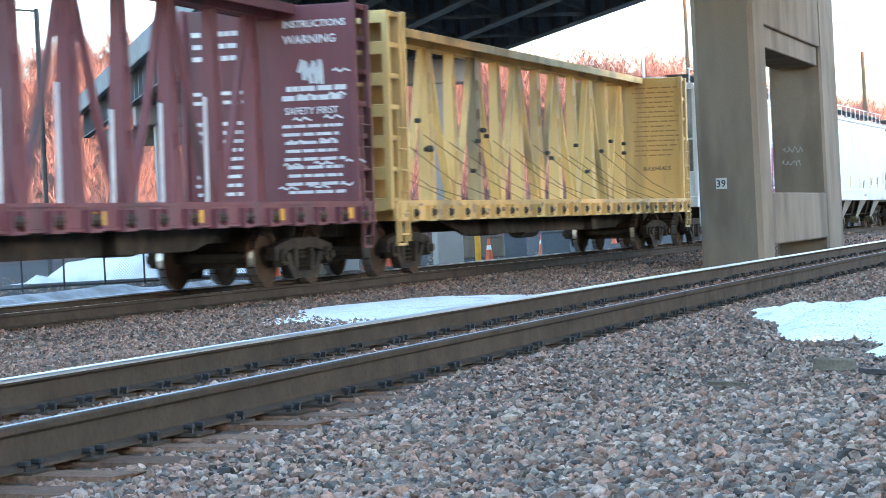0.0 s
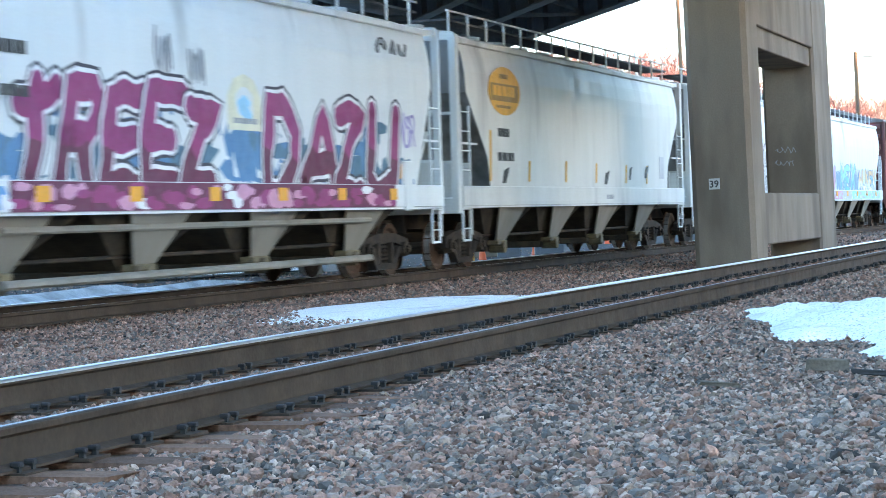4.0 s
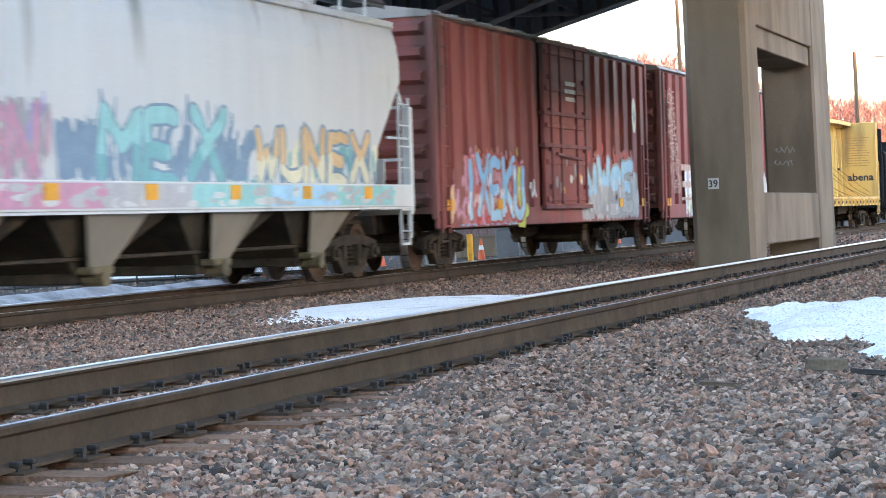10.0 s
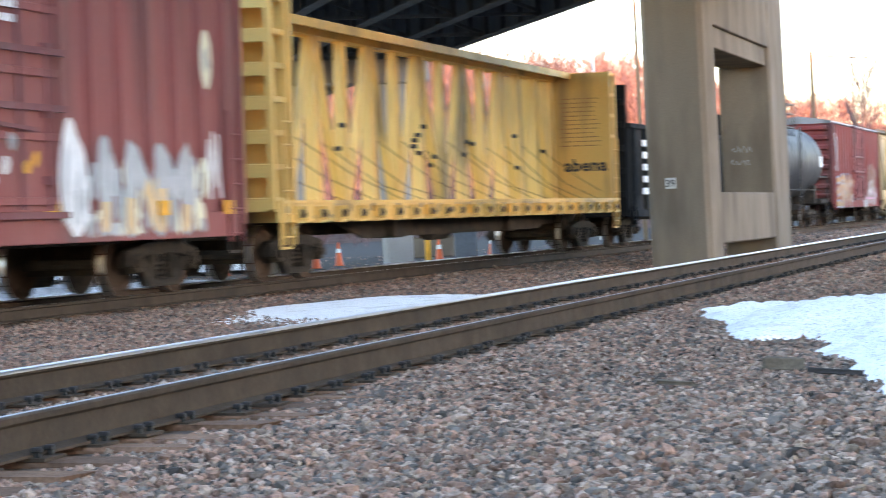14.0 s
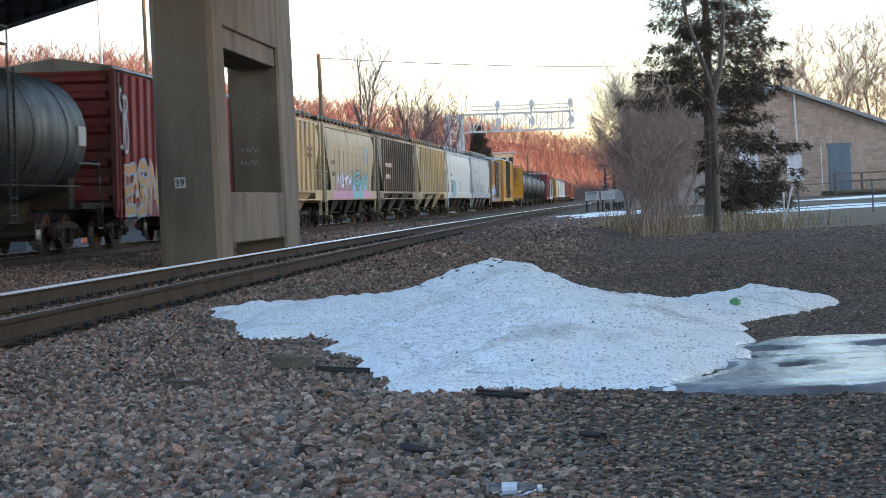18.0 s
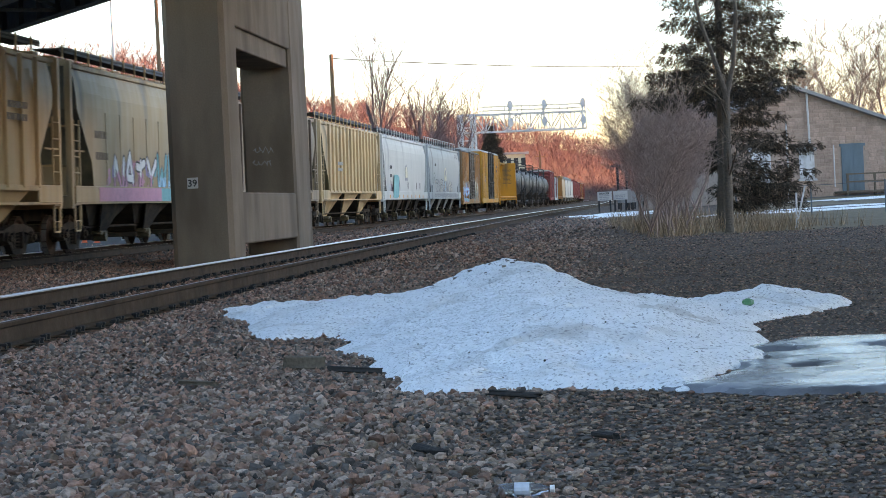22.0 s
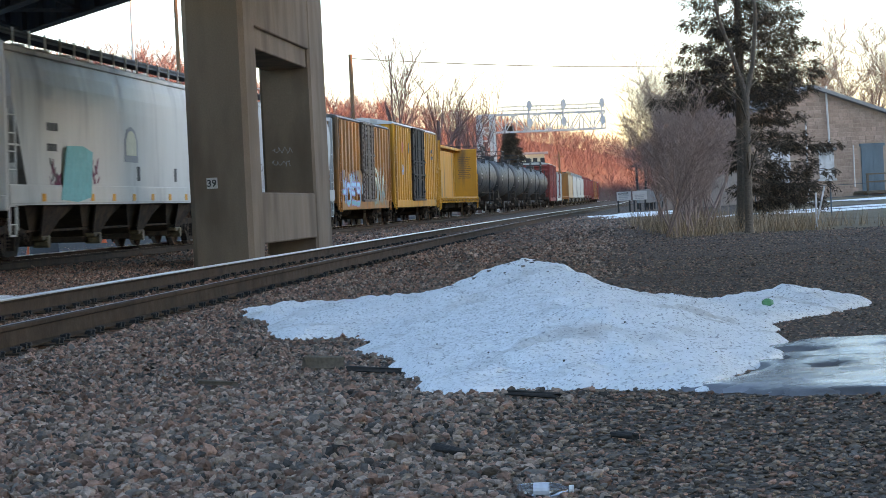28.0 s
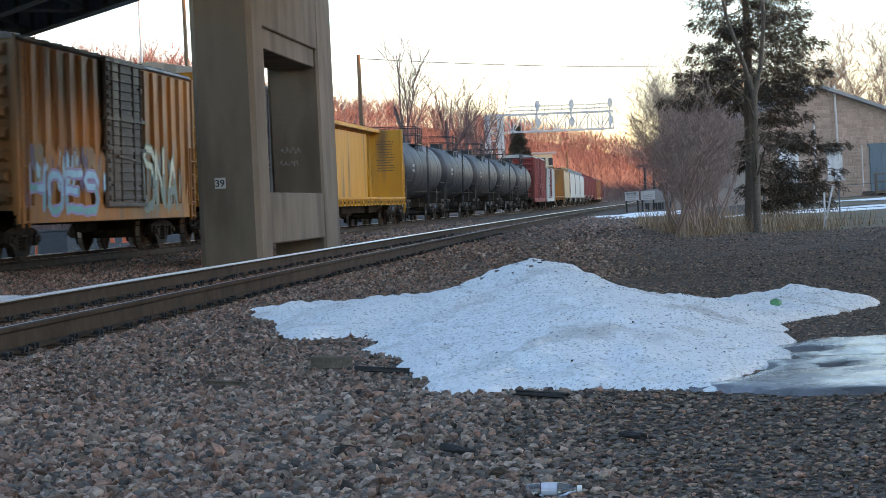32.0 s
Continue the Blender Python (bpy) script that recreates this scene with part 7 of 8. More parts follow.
def yard_edge():
    for x, y, hh, lean, mat in ((20.57, 48, 0.85, 0.02, "white"), (20.65, 48.3, 1.0, 0.3, "white")):
        bm = B()
        bar(bm, (0, 0, -0.1), (lean, 0, hh), 0.05, n=6)
        ob = part("stake", bm, "wood_white")
        ob.matrix_basis = pose(x, y, ground_z(x, y))
        tagged(ob, "thin white leaning stake at the gravel's edge", "stake", "white stakes")
    f = new("wire_fence")
    tagged(f, "low wire fence on thin grey posts across the meadow", "fence")
    pts = [Vector((24.6 + 2.4 * k, 62 - 0.2 * k, 0)) for k in range(11)]
    for p in pts:
        g = ground_z(p.x, p.y)
        bm = B()
        bar(bm, (p.x, p.y, g), (p.x, p.y, g + 1.05), 0.05, n=6)
        part("post", bm, "steel_grey", f)
    for z in (0.98, 0.6, 0.25):
        for a, b in zip(pts, pts[1:]):
            bm = B()
            bar(bm, (a.x, a.y, ground_z(a.x, a.y) + z), (b.x, b.y, ground_z(b.x, b.y) + z), 0.018)
            part("wire", bm, "steel_grey", f)
    # the forked trunk that stands before the spruce
    tree = new("forked_tree")
    tree.matrix_basis = pose(-0.17, 0, 0)
    tagged(tree, "grey-brown forked tree trunk in front of the spruce", "tree")

    def limb(name, pts, radii, n=9):
        verts, fc = [], []
        ring = None
        for q, r in zip(pts, radii):
            vs = []
            for k in range(n):
                verts.append((q[0] + r * math.cos(6.283 * k / n), q[1] + r * math.sin(6.283 * k / n), q[2]))
                vs.append(len(verts) - 1)
            if ring:
                for k in range(n):
                    fc.append((ring[k], ring[(k + 1) % n], vs[(k + 1) % n], vs[k]))
            ring = vs
        raw(name, verts, fc, "bark", tree, smooth=True)

    limb("trunk", [(18.63, 47, -0.2), (18.64, 47, 0.15), (18.66, 47, 1.6), (18.7, 47, 3.3)], (0.17, 0.1, 0.09, 0.08))
    limb("limb", [(18.7, 47, 3.2), (18.42, 47, 4.1), (18.15, 47.1, 5.0), (17.9, 47.2, 6.6), (17.8, 47.2, 8.2)], (0.07, 0.055, 0.045, 0.035, 0.02))
    limb("limb", [(18.7, 47, 3.2), (18.9, 47, 3.9), (19.02, 47, 5.0), (18.95, 47, 6.8), (19.05, 47, 8.6)], (0.08, 0.06, 0.05, 0.035, 0.02))
    rnd = random.Random(12)
    for k in range(16):
        z = rnd.uniform(1.2, 4.2)
        a = rnd.uniform(0, 6.283)
        ln = rnd.uniform(0.6, 1.7)
        limb("twig", [(18.68, 47, z), (18.68 + ln * 0.5 * math.cos(a), 47 + ln * 0.5 * math.sin(a), z + ln * 0.35), (18.68 + ln * math.cos(a), 47 + ln * math.sin(a), z + ln * 0.5)], (0.03, 0.02, 0.008), 5)
    # small far houses on the hill
    for x, y, z, w, hh in ((93.6, 330, 5.6, 3.6, 3.0), (20, 395, 17, 9, 5), (33, 400, 18, 8, 4)):
        b = new("hill_house")
        b.matrix_basis = pose(x, y, z)
        tagged(b, "small pale flat-roofed house among the hillside trees", "house", "houses on the hill")
        bm = B()
        box(bm, -w / 2, w / 2, 0, 6, -6, hh)
        part("wall", bm, "house_cream", b)
        bm = B()
        box(bm, -w / 2 - 0.5, w / 2 + 0.5, -0.5, 6.5, hh, hh + 0.35)
        part("roof", bm, "roof_tin", b)
        for k in range(3):
            bm = B()
            box(bm, -w / 2 + 0.5 + k * w / 3, -w / 2 + 0.3 + (k + 0.75) * w / 3, -0.04, 0.02, hh * 0.4, hh * 0.8)
            part("window", bm, "dark_paint", b)


litter()
chain_fence()
clutter()
pole(31.35, 160, 13.2, 0.2, "pole_wood", "brown wooden utility pole beyond the train", 0.0)
pole(13.15, 140, 19.0, 0.11, "galvanized", "tall thin pale steel pole beyond the train")
pole(13.75, 120, 16.0, 0.13, "pole_wood", "tall brown wooden pole beside the bridge pier")
pole(0.2965 * 330, 330, 9.3, 0.18, "pole_wood", "short wooden utility pole far along the track", 0.8)
wire((31.35, 160, 12.5), (97, 250, 16.9), 0.5, 0.032)
wire((97, 250, 16.9), (160, 330, 20.5), 0.8, 0.032)
pole(97, 250, 17.6, 0.16, "pole_wood", "wooden utility pole behind the bare bushes")
gantry()
signs()
stone_house()
yard_edge()
# ---- the train ----
def train_way(t):
    u = t / 10
    return 96.976 * u + 1.6331 * u * u + 0.0101 * u ** 3


def motions():
    for thing, middle in CARS:
        rows = []
        for k in range(33):
            x, y, head = along(TAB_B, middle - train_way(k))
            # the outer rail lies higher, so the cars lean to the near side
            rows.append((k, pose(x, y, RAIL_TOP + SUPER / 2, 0, 0, math.degrees(head)) @ pose(0, 0, 0, 1.36, 0, 0)))
        walk(thing, rows)


def make_train():
    at = [38.41 - 23.6]

    def mid(length):
        at[0] += length
        return at[0] - length / 2

    # maroon lumber car, empty
    L = 23.15
    c, h = centerbeam(L, mid(L), "maroon", "empty maroon centerbeam lumber car with white stencils", straps=False, brace=0.5)
    yy, end = -0.004, h - 0.645
    for text, z, ht in (("INSTRUCTIONS", 4.12, 0.115), ("WARNING", 3.86, 0.14), ("SAFETY FIRST", 2.72, 0.115)):
        on_end(letters(c, text, 0.28, z, ht, "stencil_white", yy, 0.003), end)
    on_end(scrawl(c, 0.55, 3.2, 0.4, 0.45, "stencil_white", yy, 9, 0.07, 4, "stencil_emblem"), end)
    on_end(bars(c, 0.2, 2.9, 1.2, 0.3, 2, "stencil_white", yy, 2), end)
    on_end(bars(c, 0.2, 1.4, 1.2, 1.2, 9, "stencil_white", yy, 3, thick=0.38), end)
    for z, hh, n, k in ((3.6, 0.6, 3, 31), (2.9, 0.3, 2, 32), (1.4, 1.3, 9, 33)):
        on_end(bars(c, -1.35, z, 1.15, hh, n, "stencil_white", yy, k, thick=0.4), end)
    for k in range(14):
        on_end(scrawl(c, 0.15 + 0.09 * k, 1.5 + (k * 0.37) % 2.2, 0.3, 0.06, "stencil_white", yy, 60 + k, 0.03, 2, "chalk_mark"), end)
    for k in range(9):
        x = h - 3.4 - 1.5 * k
        part("edge_strip", box(B(), x - 0.05, x + 0.04, -0.16, -0.145, 1.3, 2.9 - 0.15 * (k % 3)), "stencil_white", c, "pale scuffed wear strip")
    # pale yellow lumber car, empty
    L = 23.35
    c, h = centerbeam(L, mid(L), "beam_yellow", "empty pale yellow centerbeam lumber car with slack cables", brace=0.65)
    end = h - 0.645
    on_end(bars(c, 0.2, 2.4, 1.3, 1.9, 15, "stencil_faded", yy, 5, thick=0.25), end)
    on_end(letters(c, "BULKHEADS", 0.45, 2.05, 0.1, "stencil_brown", yy, 0.003), end)
    # white hopper with the big sprayed words
    L = 19.4
    c, h = hopper(L, mid(L), "hopper_white", "white covered hopper with magenta and blue graffiti", bays=4, rail="white_board", shade=1.35, pipes=True, inset=1.15)
    y = -1.568
    for x0, x1, z1, n in ((-7.2, -5.0, 2.1, 46), (-5.2, -0.6, 2.8, 70), (-0.9, 1.7, 2.5, 110), (1.4, 6.6, 2.6, 70), (5.8, 7.5, 2.0, 50)):
        mural(c, x0, x1, 1.56, z1, ("spray_deep", "spray_teal_dark", "hopper_white", "spray_deep"), int(x0 * 7), int(n * 0.6), 0.7, 0.7, y)
    blotch(c, 7.0, 1.8, 0.7, 0.3, "spray_orange", y - 0.006, 4)
    blotch(c, -7.1, 1.75, 0.7, 0.35, "spray_gold", y - 0.004, 14)
    blotch(c, -6.85, 2.4, 1.05, 0.95, "spray_brown", y - 0.003, 6, rough=0.22)
    blotch(c, -6.8, 2.2, 0.62, 0.36, "spray_teal_dark", y - 0.005, 7)
    blotch(c, -6.8, 2.42, 0.4, 0.1, "stencil_white", y - 0.006, 9)
    piece(c, "TREEZ", -5.95, 1.5, 5.6, 1.2, "spray_magenta", "spray_white", y - 0.006, 3, 0.27, 0.2, "spray_wine", "spray_ink")
    piece(c, "DAZU", 1.2, 1.5, 5.7, 1.22, "spray_magenta", "spray_white", y - 0.006, 8, 0.28, 0.22, "spray_wine", "spray_ink")
    bm = B()
    box(bm, -6.0, h - 2.7, -1.622, -1.616, 1.19, 1.55)
    part("graffiti_band", bm, "spray_wine", c)
    mural(c, -6.0, h - 2.7, 1.2, 1.54, ("spray_pink", "spray_magenta", "spray_magenta", "spray_white"), 8, 60, 0.6, 0.3, -1.62)
    mural(c, -7.3, -6.0, 1.2, 1.54, ("spray_blue", "spray_white"), 18, 14, 0.5, 0.3, -1.62)
    reflectors(c, [-h + 4.0 + 2.35 * k for k in range(6)], 1.4, -1.632, 0.19)
    for e in (-1, 1):
        part("bolster_pocket", box(B(), e * 7.25 - 0.2, e * 7.25 + 0.2, -1.64, -1.5, 1.12, 1.97, 0.02), "hopper_white", c)
    e = arch(c, 0.6, 2.3, 1.15, 0.8, "patch_cream", y - 0.004)
    blotch(e, 0.6, 2.68, 0.66, 0.45, "hopper_white", y - 0.01, 5, "emblem_picture", rough=0.1)
    blotch(e, 0.6, 2.62, 0.5, 0.3, "spray_sky", y - 0.012, 5, "emblem_picture")
    bars(e, 0.15, 2.36, 0.9, 0.14, 1, "stencil_grey", y - 0.012, 6)
    bars(c, -6.3, 2.93, 0.95, 0.28, 1, "stencil_black", y, 3)
    bars(c, -6.1, 2.45, 0.85, 0.24, 1, "stencil_black", y - 0.008, 4)
    scrawl(c, -7.9, 2.75, 0.8, 0.45, "stencil_grey", y, 15, 0.05, 5)
    for x0, hh, sd in ((-2.2, 0.75, 5), (-1.2, 0.55, 6)):
        scrawl(c, x0, 2.85, 0.55, hh, "stencil_grey", y, sd, 0.05, 5)
    piece(c, "GAX", 6.2, 3.5, 1.5, 0.45, "stencil_grey", None, -1.53, 12, 0.16, -0.1, ink="spray_black", rim=0.03)
    piece(c, "NSR", 7.0, 2.2, 0.8, 0.55, "spray_violet", None, y - 0.004, 13, 0.1, 0.1, ink=None)
    # three light hoppers with oval yellow badges
    for k, (L, body, lab) in enumerate(((19.55, "hopper_light", "cream-white covered hopper with a oval yellow badge"), (19.63, "hopper_pale", "white covered hopper with black outline graffiti and a oval yellow badge"))):
        c, h = hopper(L, mid(L), body, lab, bays=4, rail="white_board")
        bx, bz = ((-6.4, 3.42) if k == 0 else (5.9, 3.45))
        b = oval(c, bx, bz, 2.1, 0.95, "spray_gold", y, "badge", "oval golden badge")
        part("badge_bar", box(B(), bx - 0.9, bx + 0.9, y - 0.008, y - 0.004, bz - 0.2, bz + 0.14), "badge_dark", b)
        bars(b, bx - 0.8, bz - 0.17, 1.6, 0.28, 1, "spray_gold", y - 0.012, 3, thick=0.7)
        bars(b, bx - 0.35, bz + 0.2, 0.7, 0.16, 1, "badge_dark", y - 0.01, 4)
        bars(b, bx - 0.6, bz - 0.36, 1.2, 0.1, 1, "badge_dark", y - 0.01, 4)
        for x, tall in (((-7.5, 0.98), (-4.93, 0.42), (-2.2, 0.45), (0.32, 0.44), (3.07, 0.44), (5.16, 0.44)) if k == 0 else ((-8.2, 1.02), (-5.0, 0.46), (-1.42, 0.46), (4.39, 0.46), (7.05, 0.85))):
            bm = B()
            slab(bm, [(x, 1.66), (x + 0.13, 1.66), (x + 0.2, 1.66 + tall), (x + 0.07, 1.66 + tall)], y - 0.003, y)
            part("stripe", bm, "spray_gold" if k == 0 else "spray_orange", c)
        if k == 0:
            bars(c, -6.9, 2.45, 0.95, 0.3, 1, "stencil_black", y, 4)
            bars(c, -7.0, 1.98, 1.2, 0.3, 1, "stencil_black", y, 5)
            for x, z, w in ((-6.7, 1.62, 0.5), (1.1, 1.63, 0.5), (3.4, 1.75, 0.35), (5.0, 1.8, 0.45)):
                part("stencil_panel", slab(B(), [(x, z), (x + w * 0.5, z), (x + w, z + 0.32), (x + w * 0.3, z + 0.26)], y - 0.006, y - 0.002), "stencil_black", c)
            part("stencil_panel", box(B(), 6.6, 7.1, y - 0.004, y, 1.8, 2.35), "stencil_pale", c)
        else:
            for x, z, w, n in ((-7.75, 2.83, 1.0, 5), (-7.8, 2.36, 1.2, 6)):
                q = part("number_panel", box(B(), x, x + w, y - 0.004, y, z, z + 0.3), "stencil_pale", c)
                bars(q, x + 0.05, z + 0.03, w - 0.1, 0.24, 1, "stencil_grey", y - 0.006, n, thick=0.8)
            bars(c, -8.0, 1.9, 0.7, 0.35, 2, "stencil_grey", y, 6)
            bars(c, 6.1, 1.75, 0.4, 0.9, 5, "stencil_grey", y, 7)
            mural(c, -5.7, -1.5, 1.2, 1.62, ("stencil_pale", "hopper_dull", "hopper_pale"), 26, 60, 0.3, 0.45, -1.618)
            mural(c, -1.2, 3.0, 1.2, 1.6, ("hopper_dull", "hopper_pale"), 27, 30, 0.3, 0.4, -1.618)
            piece(c, "HSDB", -7.4, 1.72, 1.7, 0.5, "spray_black", None, y - 0.004, 20, 0.11, 0.2, ink=None)
            piece(c, "OZSIV", -5.6, 1.3, 3.7, 1.02, "hopper_pale", None, -1.63, 21, 0.17, 0.15, ink="spray_black", rim=0.05)
            piece(c, "DURT", -1.1, 1.3, 4.0, 1.4, "hopper_pale", None, -1.63, 24, 0.17, 0.1, ink="spray_black", rim=0.055)
            piece(c, "OR", 3.6, 1.3, 0.7, 0.45, "stencil_grey", None, -1.63, 25, 0.1, 0.2, ink=None)
            bars(c, -7.4, 1.25, 0.6, 0.22, 2, "stencil_grey", -1.622, 16)
        bars(c, -2.6 if k else 1.0, 1.25, 0.9, 0.18, 1, "stencil_grey", -1.622, 15)
    # the second badge hopper is followed by a grey one with pastel graffiti
    L = 18.84
    c, h = hopper(L, mid(L), "hopper_grey", "light grey covered hopper with pastel graffiti along its foot", bays=4, rail="dark", post_top=2.9)
    mural(c, -7.9, -3.7, 1.56, 2.5, ("spray_pink", "stencil_grey", "spray_violet", "hopper_grey"), 41, 150, 0.24, 0.7, y)
    mural(c, -7.9, -3.7, 2.1, 2.9, ("spray_violet", "hopper_grey", "stencil_grey"), 42, 26, 0.1, 0.5, y)
    mural(c, -3.5, 2.2, 1.56, 2.3, ("spray_slate", "spray_slate", "hopper_grey"), 43, 120, 0.3, 0.8, y)
    mural(c, -3.0, 2.0, 2.1, 2.7, ("spray_slate", "hopper_grey"), 44, 18, 0.12, 0.6, y)
    mural(c, 1.9, 7.2, 1.56, 2.2, ("spray_teal", "spray_slate", "patch_cream"), 45, 90, 0.26, 0.6, y)
    piece(c, "BASN", -7.4, 1.6, 3.6, 0.8, "spray_pink", None, y - 0.006, 46, 0.17, 0.1, ink="stencil_grey", rim=0.03)
    piece(c, "MEX", -2.5, 1.6, 3.7, 0.9, "spray_cyan", None, y - 0.006, 47, 0.24, 0.15, "spray_teal", "spray_slate", rim=0.035)
    piece(c, "WUNEX", 2.2, 1.6, 4.7, 0.75, "spray_peach", None, y - 0.006, 48, 0.26, 0.1, "patch_cream", "spray_slate", rim=0.04)
    bm = B()
    x = -h + 1.4
    for col in ("spray_peach", "spray_pink", "stencil_pale", "spray_cyan", "spray_sky", "spray_cyan"):
        bm = B()
        box(bm, x, x + (2 * h - 2.6) / 6, -1.621, -1.616, 1.22, 1.53)
        q = part("graffiti_band", bm, col, c)
        mural(c, x, x + (2 * h - 2.6) / 6, 1.23, 1.52, (col, "stencil_pale", "hopper_grey", col), int(x * 3), 22, 0.5, 0.26, -1.62)
        x += (2 * h - 2.6) / 6
    reflectors(c, [-h + 2.6 + 2.6 * k for k in range(6)], 1.42, -1.63, 0.2)
    bm = B()
    box(bm, -8.0, -6.1, y - 0.016, y - 0.012, 1.92, 2.38)
    q = part("number_panel", bm, "stencil_white", c)
    bars(q, -7.75, 1.97, 1.3, 0.36, 1, "stencil_grey", y - 0.019, 5, thick=0.75)
    bars(c, -7.75, 2.52, 1.0, 0.3, 1, "stencil_grey", y - 0.002, 6)
    # two red-brown boxcars
    for k, L in enumerate((17.53, 17.55)):
        c, h = boxcar(L, mid(L), "box_brown", "red-brown ribbed boxcar with " + ("blue and red" if k == 0 else "white") + " graffiti", door=(0.03, 3.3), top=4.88)
        ribs = RIBS[c.name]
        d0 = 0.03 * 2 * h
        if k == 0:
            mural(c, -7.0, -5.6, 0.82, 2.15, ("spray_pink", "box_brown", "spray_rose"), 59, 40, 0.4, 0.7)
            mural(c, -6.5, -2.7, 0.82, 2.1, ("spray_rose", "spray_scarlet", "spray_pink"), 61, 260, 0.26, 0.6)
            mural(c, -6.6, -2.6, 0.8, 1.15, ("spray_azure", "spray_sky", "spray_azure"), 58, 60, 0.3, 0.4)
            piece(c, "IXEKU", -6.45, 1.04, 3.9, 1.0, "spray_azure", None, -1.57, 60, 0.22, 0.05, "spray_sky", "spray_red", 0.05)
            mural(c, -6.3, -2.9, 1.0, 1.9, ("spray_white", "spray_white", "spray_rose"), 57, 26, 0.1, 0.35, -1.58)
            blotch(c, -2.75, 1.0, 0.7, 0.5, "spray_lime", -1.574, 62)
            blotch(c, -2.95, 1.5, 0.4, 0.8, "spray_lime", -1.5735, 64)
            blotch(c, -7.15, 1.2, 0.3, 0.7, "spray_peach", -1.566, 66)
            mural(c, -6.6, -2.9, 2.05, 2.35, ("spray_pink", "spray_lime", "spray_rose"), 63, 12, 0.16, 0.3)
            scrawl(c, -2.2, 1.25, 0.4, 0.45, "spray_white", -1.57, 67, 0.08, 2)
            mural(c, 1.9, 6.6, 1.9, 2.55, ("spray_scarlet", "spray_red", "spray_scarlet"), 65, 46, 0.24, 0.5)
            mural(c, 1.9, 6.9, 0.82, 1.95, ("stencil_grey", "stencil_pale", "stencil_grey"), 64, 170, 0.3, 0.8)
            piece(c, "NWSE", 2.1, 1.06, 4.3, 1.0, "spray_sky", None, -1.57, 66, 0.27, 0.05, "stencil_pale", "stencil_grey", 0.06)
            mural(c, 2.3, 6.4, 1.0, 1.9, ("spray_white", "stencil_grey", "spray_white"), 68, 16, 0.14, 0.5, -1.58)
        else:
            mural(c, -5.3, d0 - 1.75, 0.8, 2.15, ("spray_white", "stencil_pale", "spray_pink", "patch_cream"), 66, 170, 0.26, 0.7)
            piece(c, "KEXN", -5.0, 1.06, 3.5, 1.05, "spray_white", None, -1.57, 71, 0.24, 0.1, "patch_cream", "spray_moss", 0.035)
            mural(c, -5.0, -2.0, 0.85, 2.0, ("spray_moss", "stencil_grey", "spray_moss", "spray_pink"), 73, 40, 0.09, 0.5, -1.58, 0.6)
            mural(c, -3.8, -2.0, 2.1, 2.5, ("stencil_faint", "box_brown"), 74, 14, 0.3, 0.5)
            for j, word in enumerate(("HSE", "NKS", "REC", "SHB", "KXE", "NRS")):
                piece(c, word, -h + 0.45 + 0.1 * j, 3.75 - 0.46 * j, 0.95, 0.36, "stencil_faint", None, -1.606, 90 + j, 0.085, 0.0, ink=None)
                piece(c, word[::-1], -h + 0.55 + 0.12 * j, 3.55 - 0.42 * j, 0.75, 0.4, "stencil_faint", None, -1.612, 190 + j, 0.075, 0.3, ink=None)
            for z in (1.95, 1.5, 1.2):
                bars(c, -h + 2.1, z, 1.6, 0.3 if z > 1.3 else 0.14, 1, "stencil_faint", -1.57, int(z * 10))
            blotch(c, d0 + 2.15, 1.55, 0.75, 1.45, "spray_white", -1.566, 75, rough=0.12)
            mural(c, d0 + 1.85, d0 + 2.5, 1.0, 2.1, ("stencil_pale", "spray_white"), 76, 14, 0.14, 0.7, -1.57)
            mural(c, d0 + 2.5, h - 1.3, 0.85, 1.9, ("stencil_grey", "stencil_pale", "patch_cream", "box_brown"), 68, 70, 0.24, 0.7)
            piece(c, "INM", d0 + 2.6, 0.95, 3.1, 1.0, "stencil_pale", None, -1.57, 72, 0.26, 0.0, "spray_peach", "stencil_grey", 0.04)
            scrawl(c, h - 1.3, 1.3, 0.5, 1.0, "spray_white", -1.57, 77, 0.07, 3)
        # notices on the door
        bars(c, d0 - 0.2, 3.35, 0.95, 0.5, 3, "stencil_white", -1.655, 5)
        mural(c, d0 - 1.0, d0 + 1.2, 1.4, 2.3, ("stencil_grey", "reflector", "stencil_white"), 69 + k, 9, 0.2, 0.3, -1.65)
        q = oval(c, ribs[-2], 3.3, 0.4, 0.85, "patch_cream", -1.555)
        scrawl(q, ribs[-2] - 0.1, 3.1, 0.2, 0.4, "stencil_grey", -1.562, 12, 0.05, 2, "emblem_drawing")
        reflectors(c, [-h + 0.6, -h + 3.6, -0.2, 2.0, h - 2.8, h - 0.6], 1.2, -1.6, 0.2)
    # yellow lumber car
    L = 24.3
    c, h = centerbeam(L - 0.4, mid(L), "lumber_yellow", "empty yellow centerbeam lumber car with a black scrawl inside", brace=0.8)
    end = h - 0.645
    on_end(bars(c, 0.2, 2.6, 1.1, 1.3, 12, "stencil_faded", yy, 5, thick=0.25), end)
    on_end(letters(c, "abena", 0.3, 2.0, 0.32, "spray_black", yy, 0.012, 0.0, 1.1, "graffiti_tag"), end)
    # black gondola and a tank car
    gondola(21.7, mid(21.7), "gondola_black", "black ribbed gondola with tall bulkhead ends")
    c, h = tank_car(16.5, mid(16.5), "tank_black", "black tank car with a railed platform on top", 3)
    bm = B()
    box(bm, h - 2.1, h - 1.4, -1.5, -1.47, 2.5, 2.95)
    part("placard", bm, "stencil_white", c)
    # dark red boxcar
    L = 17.8
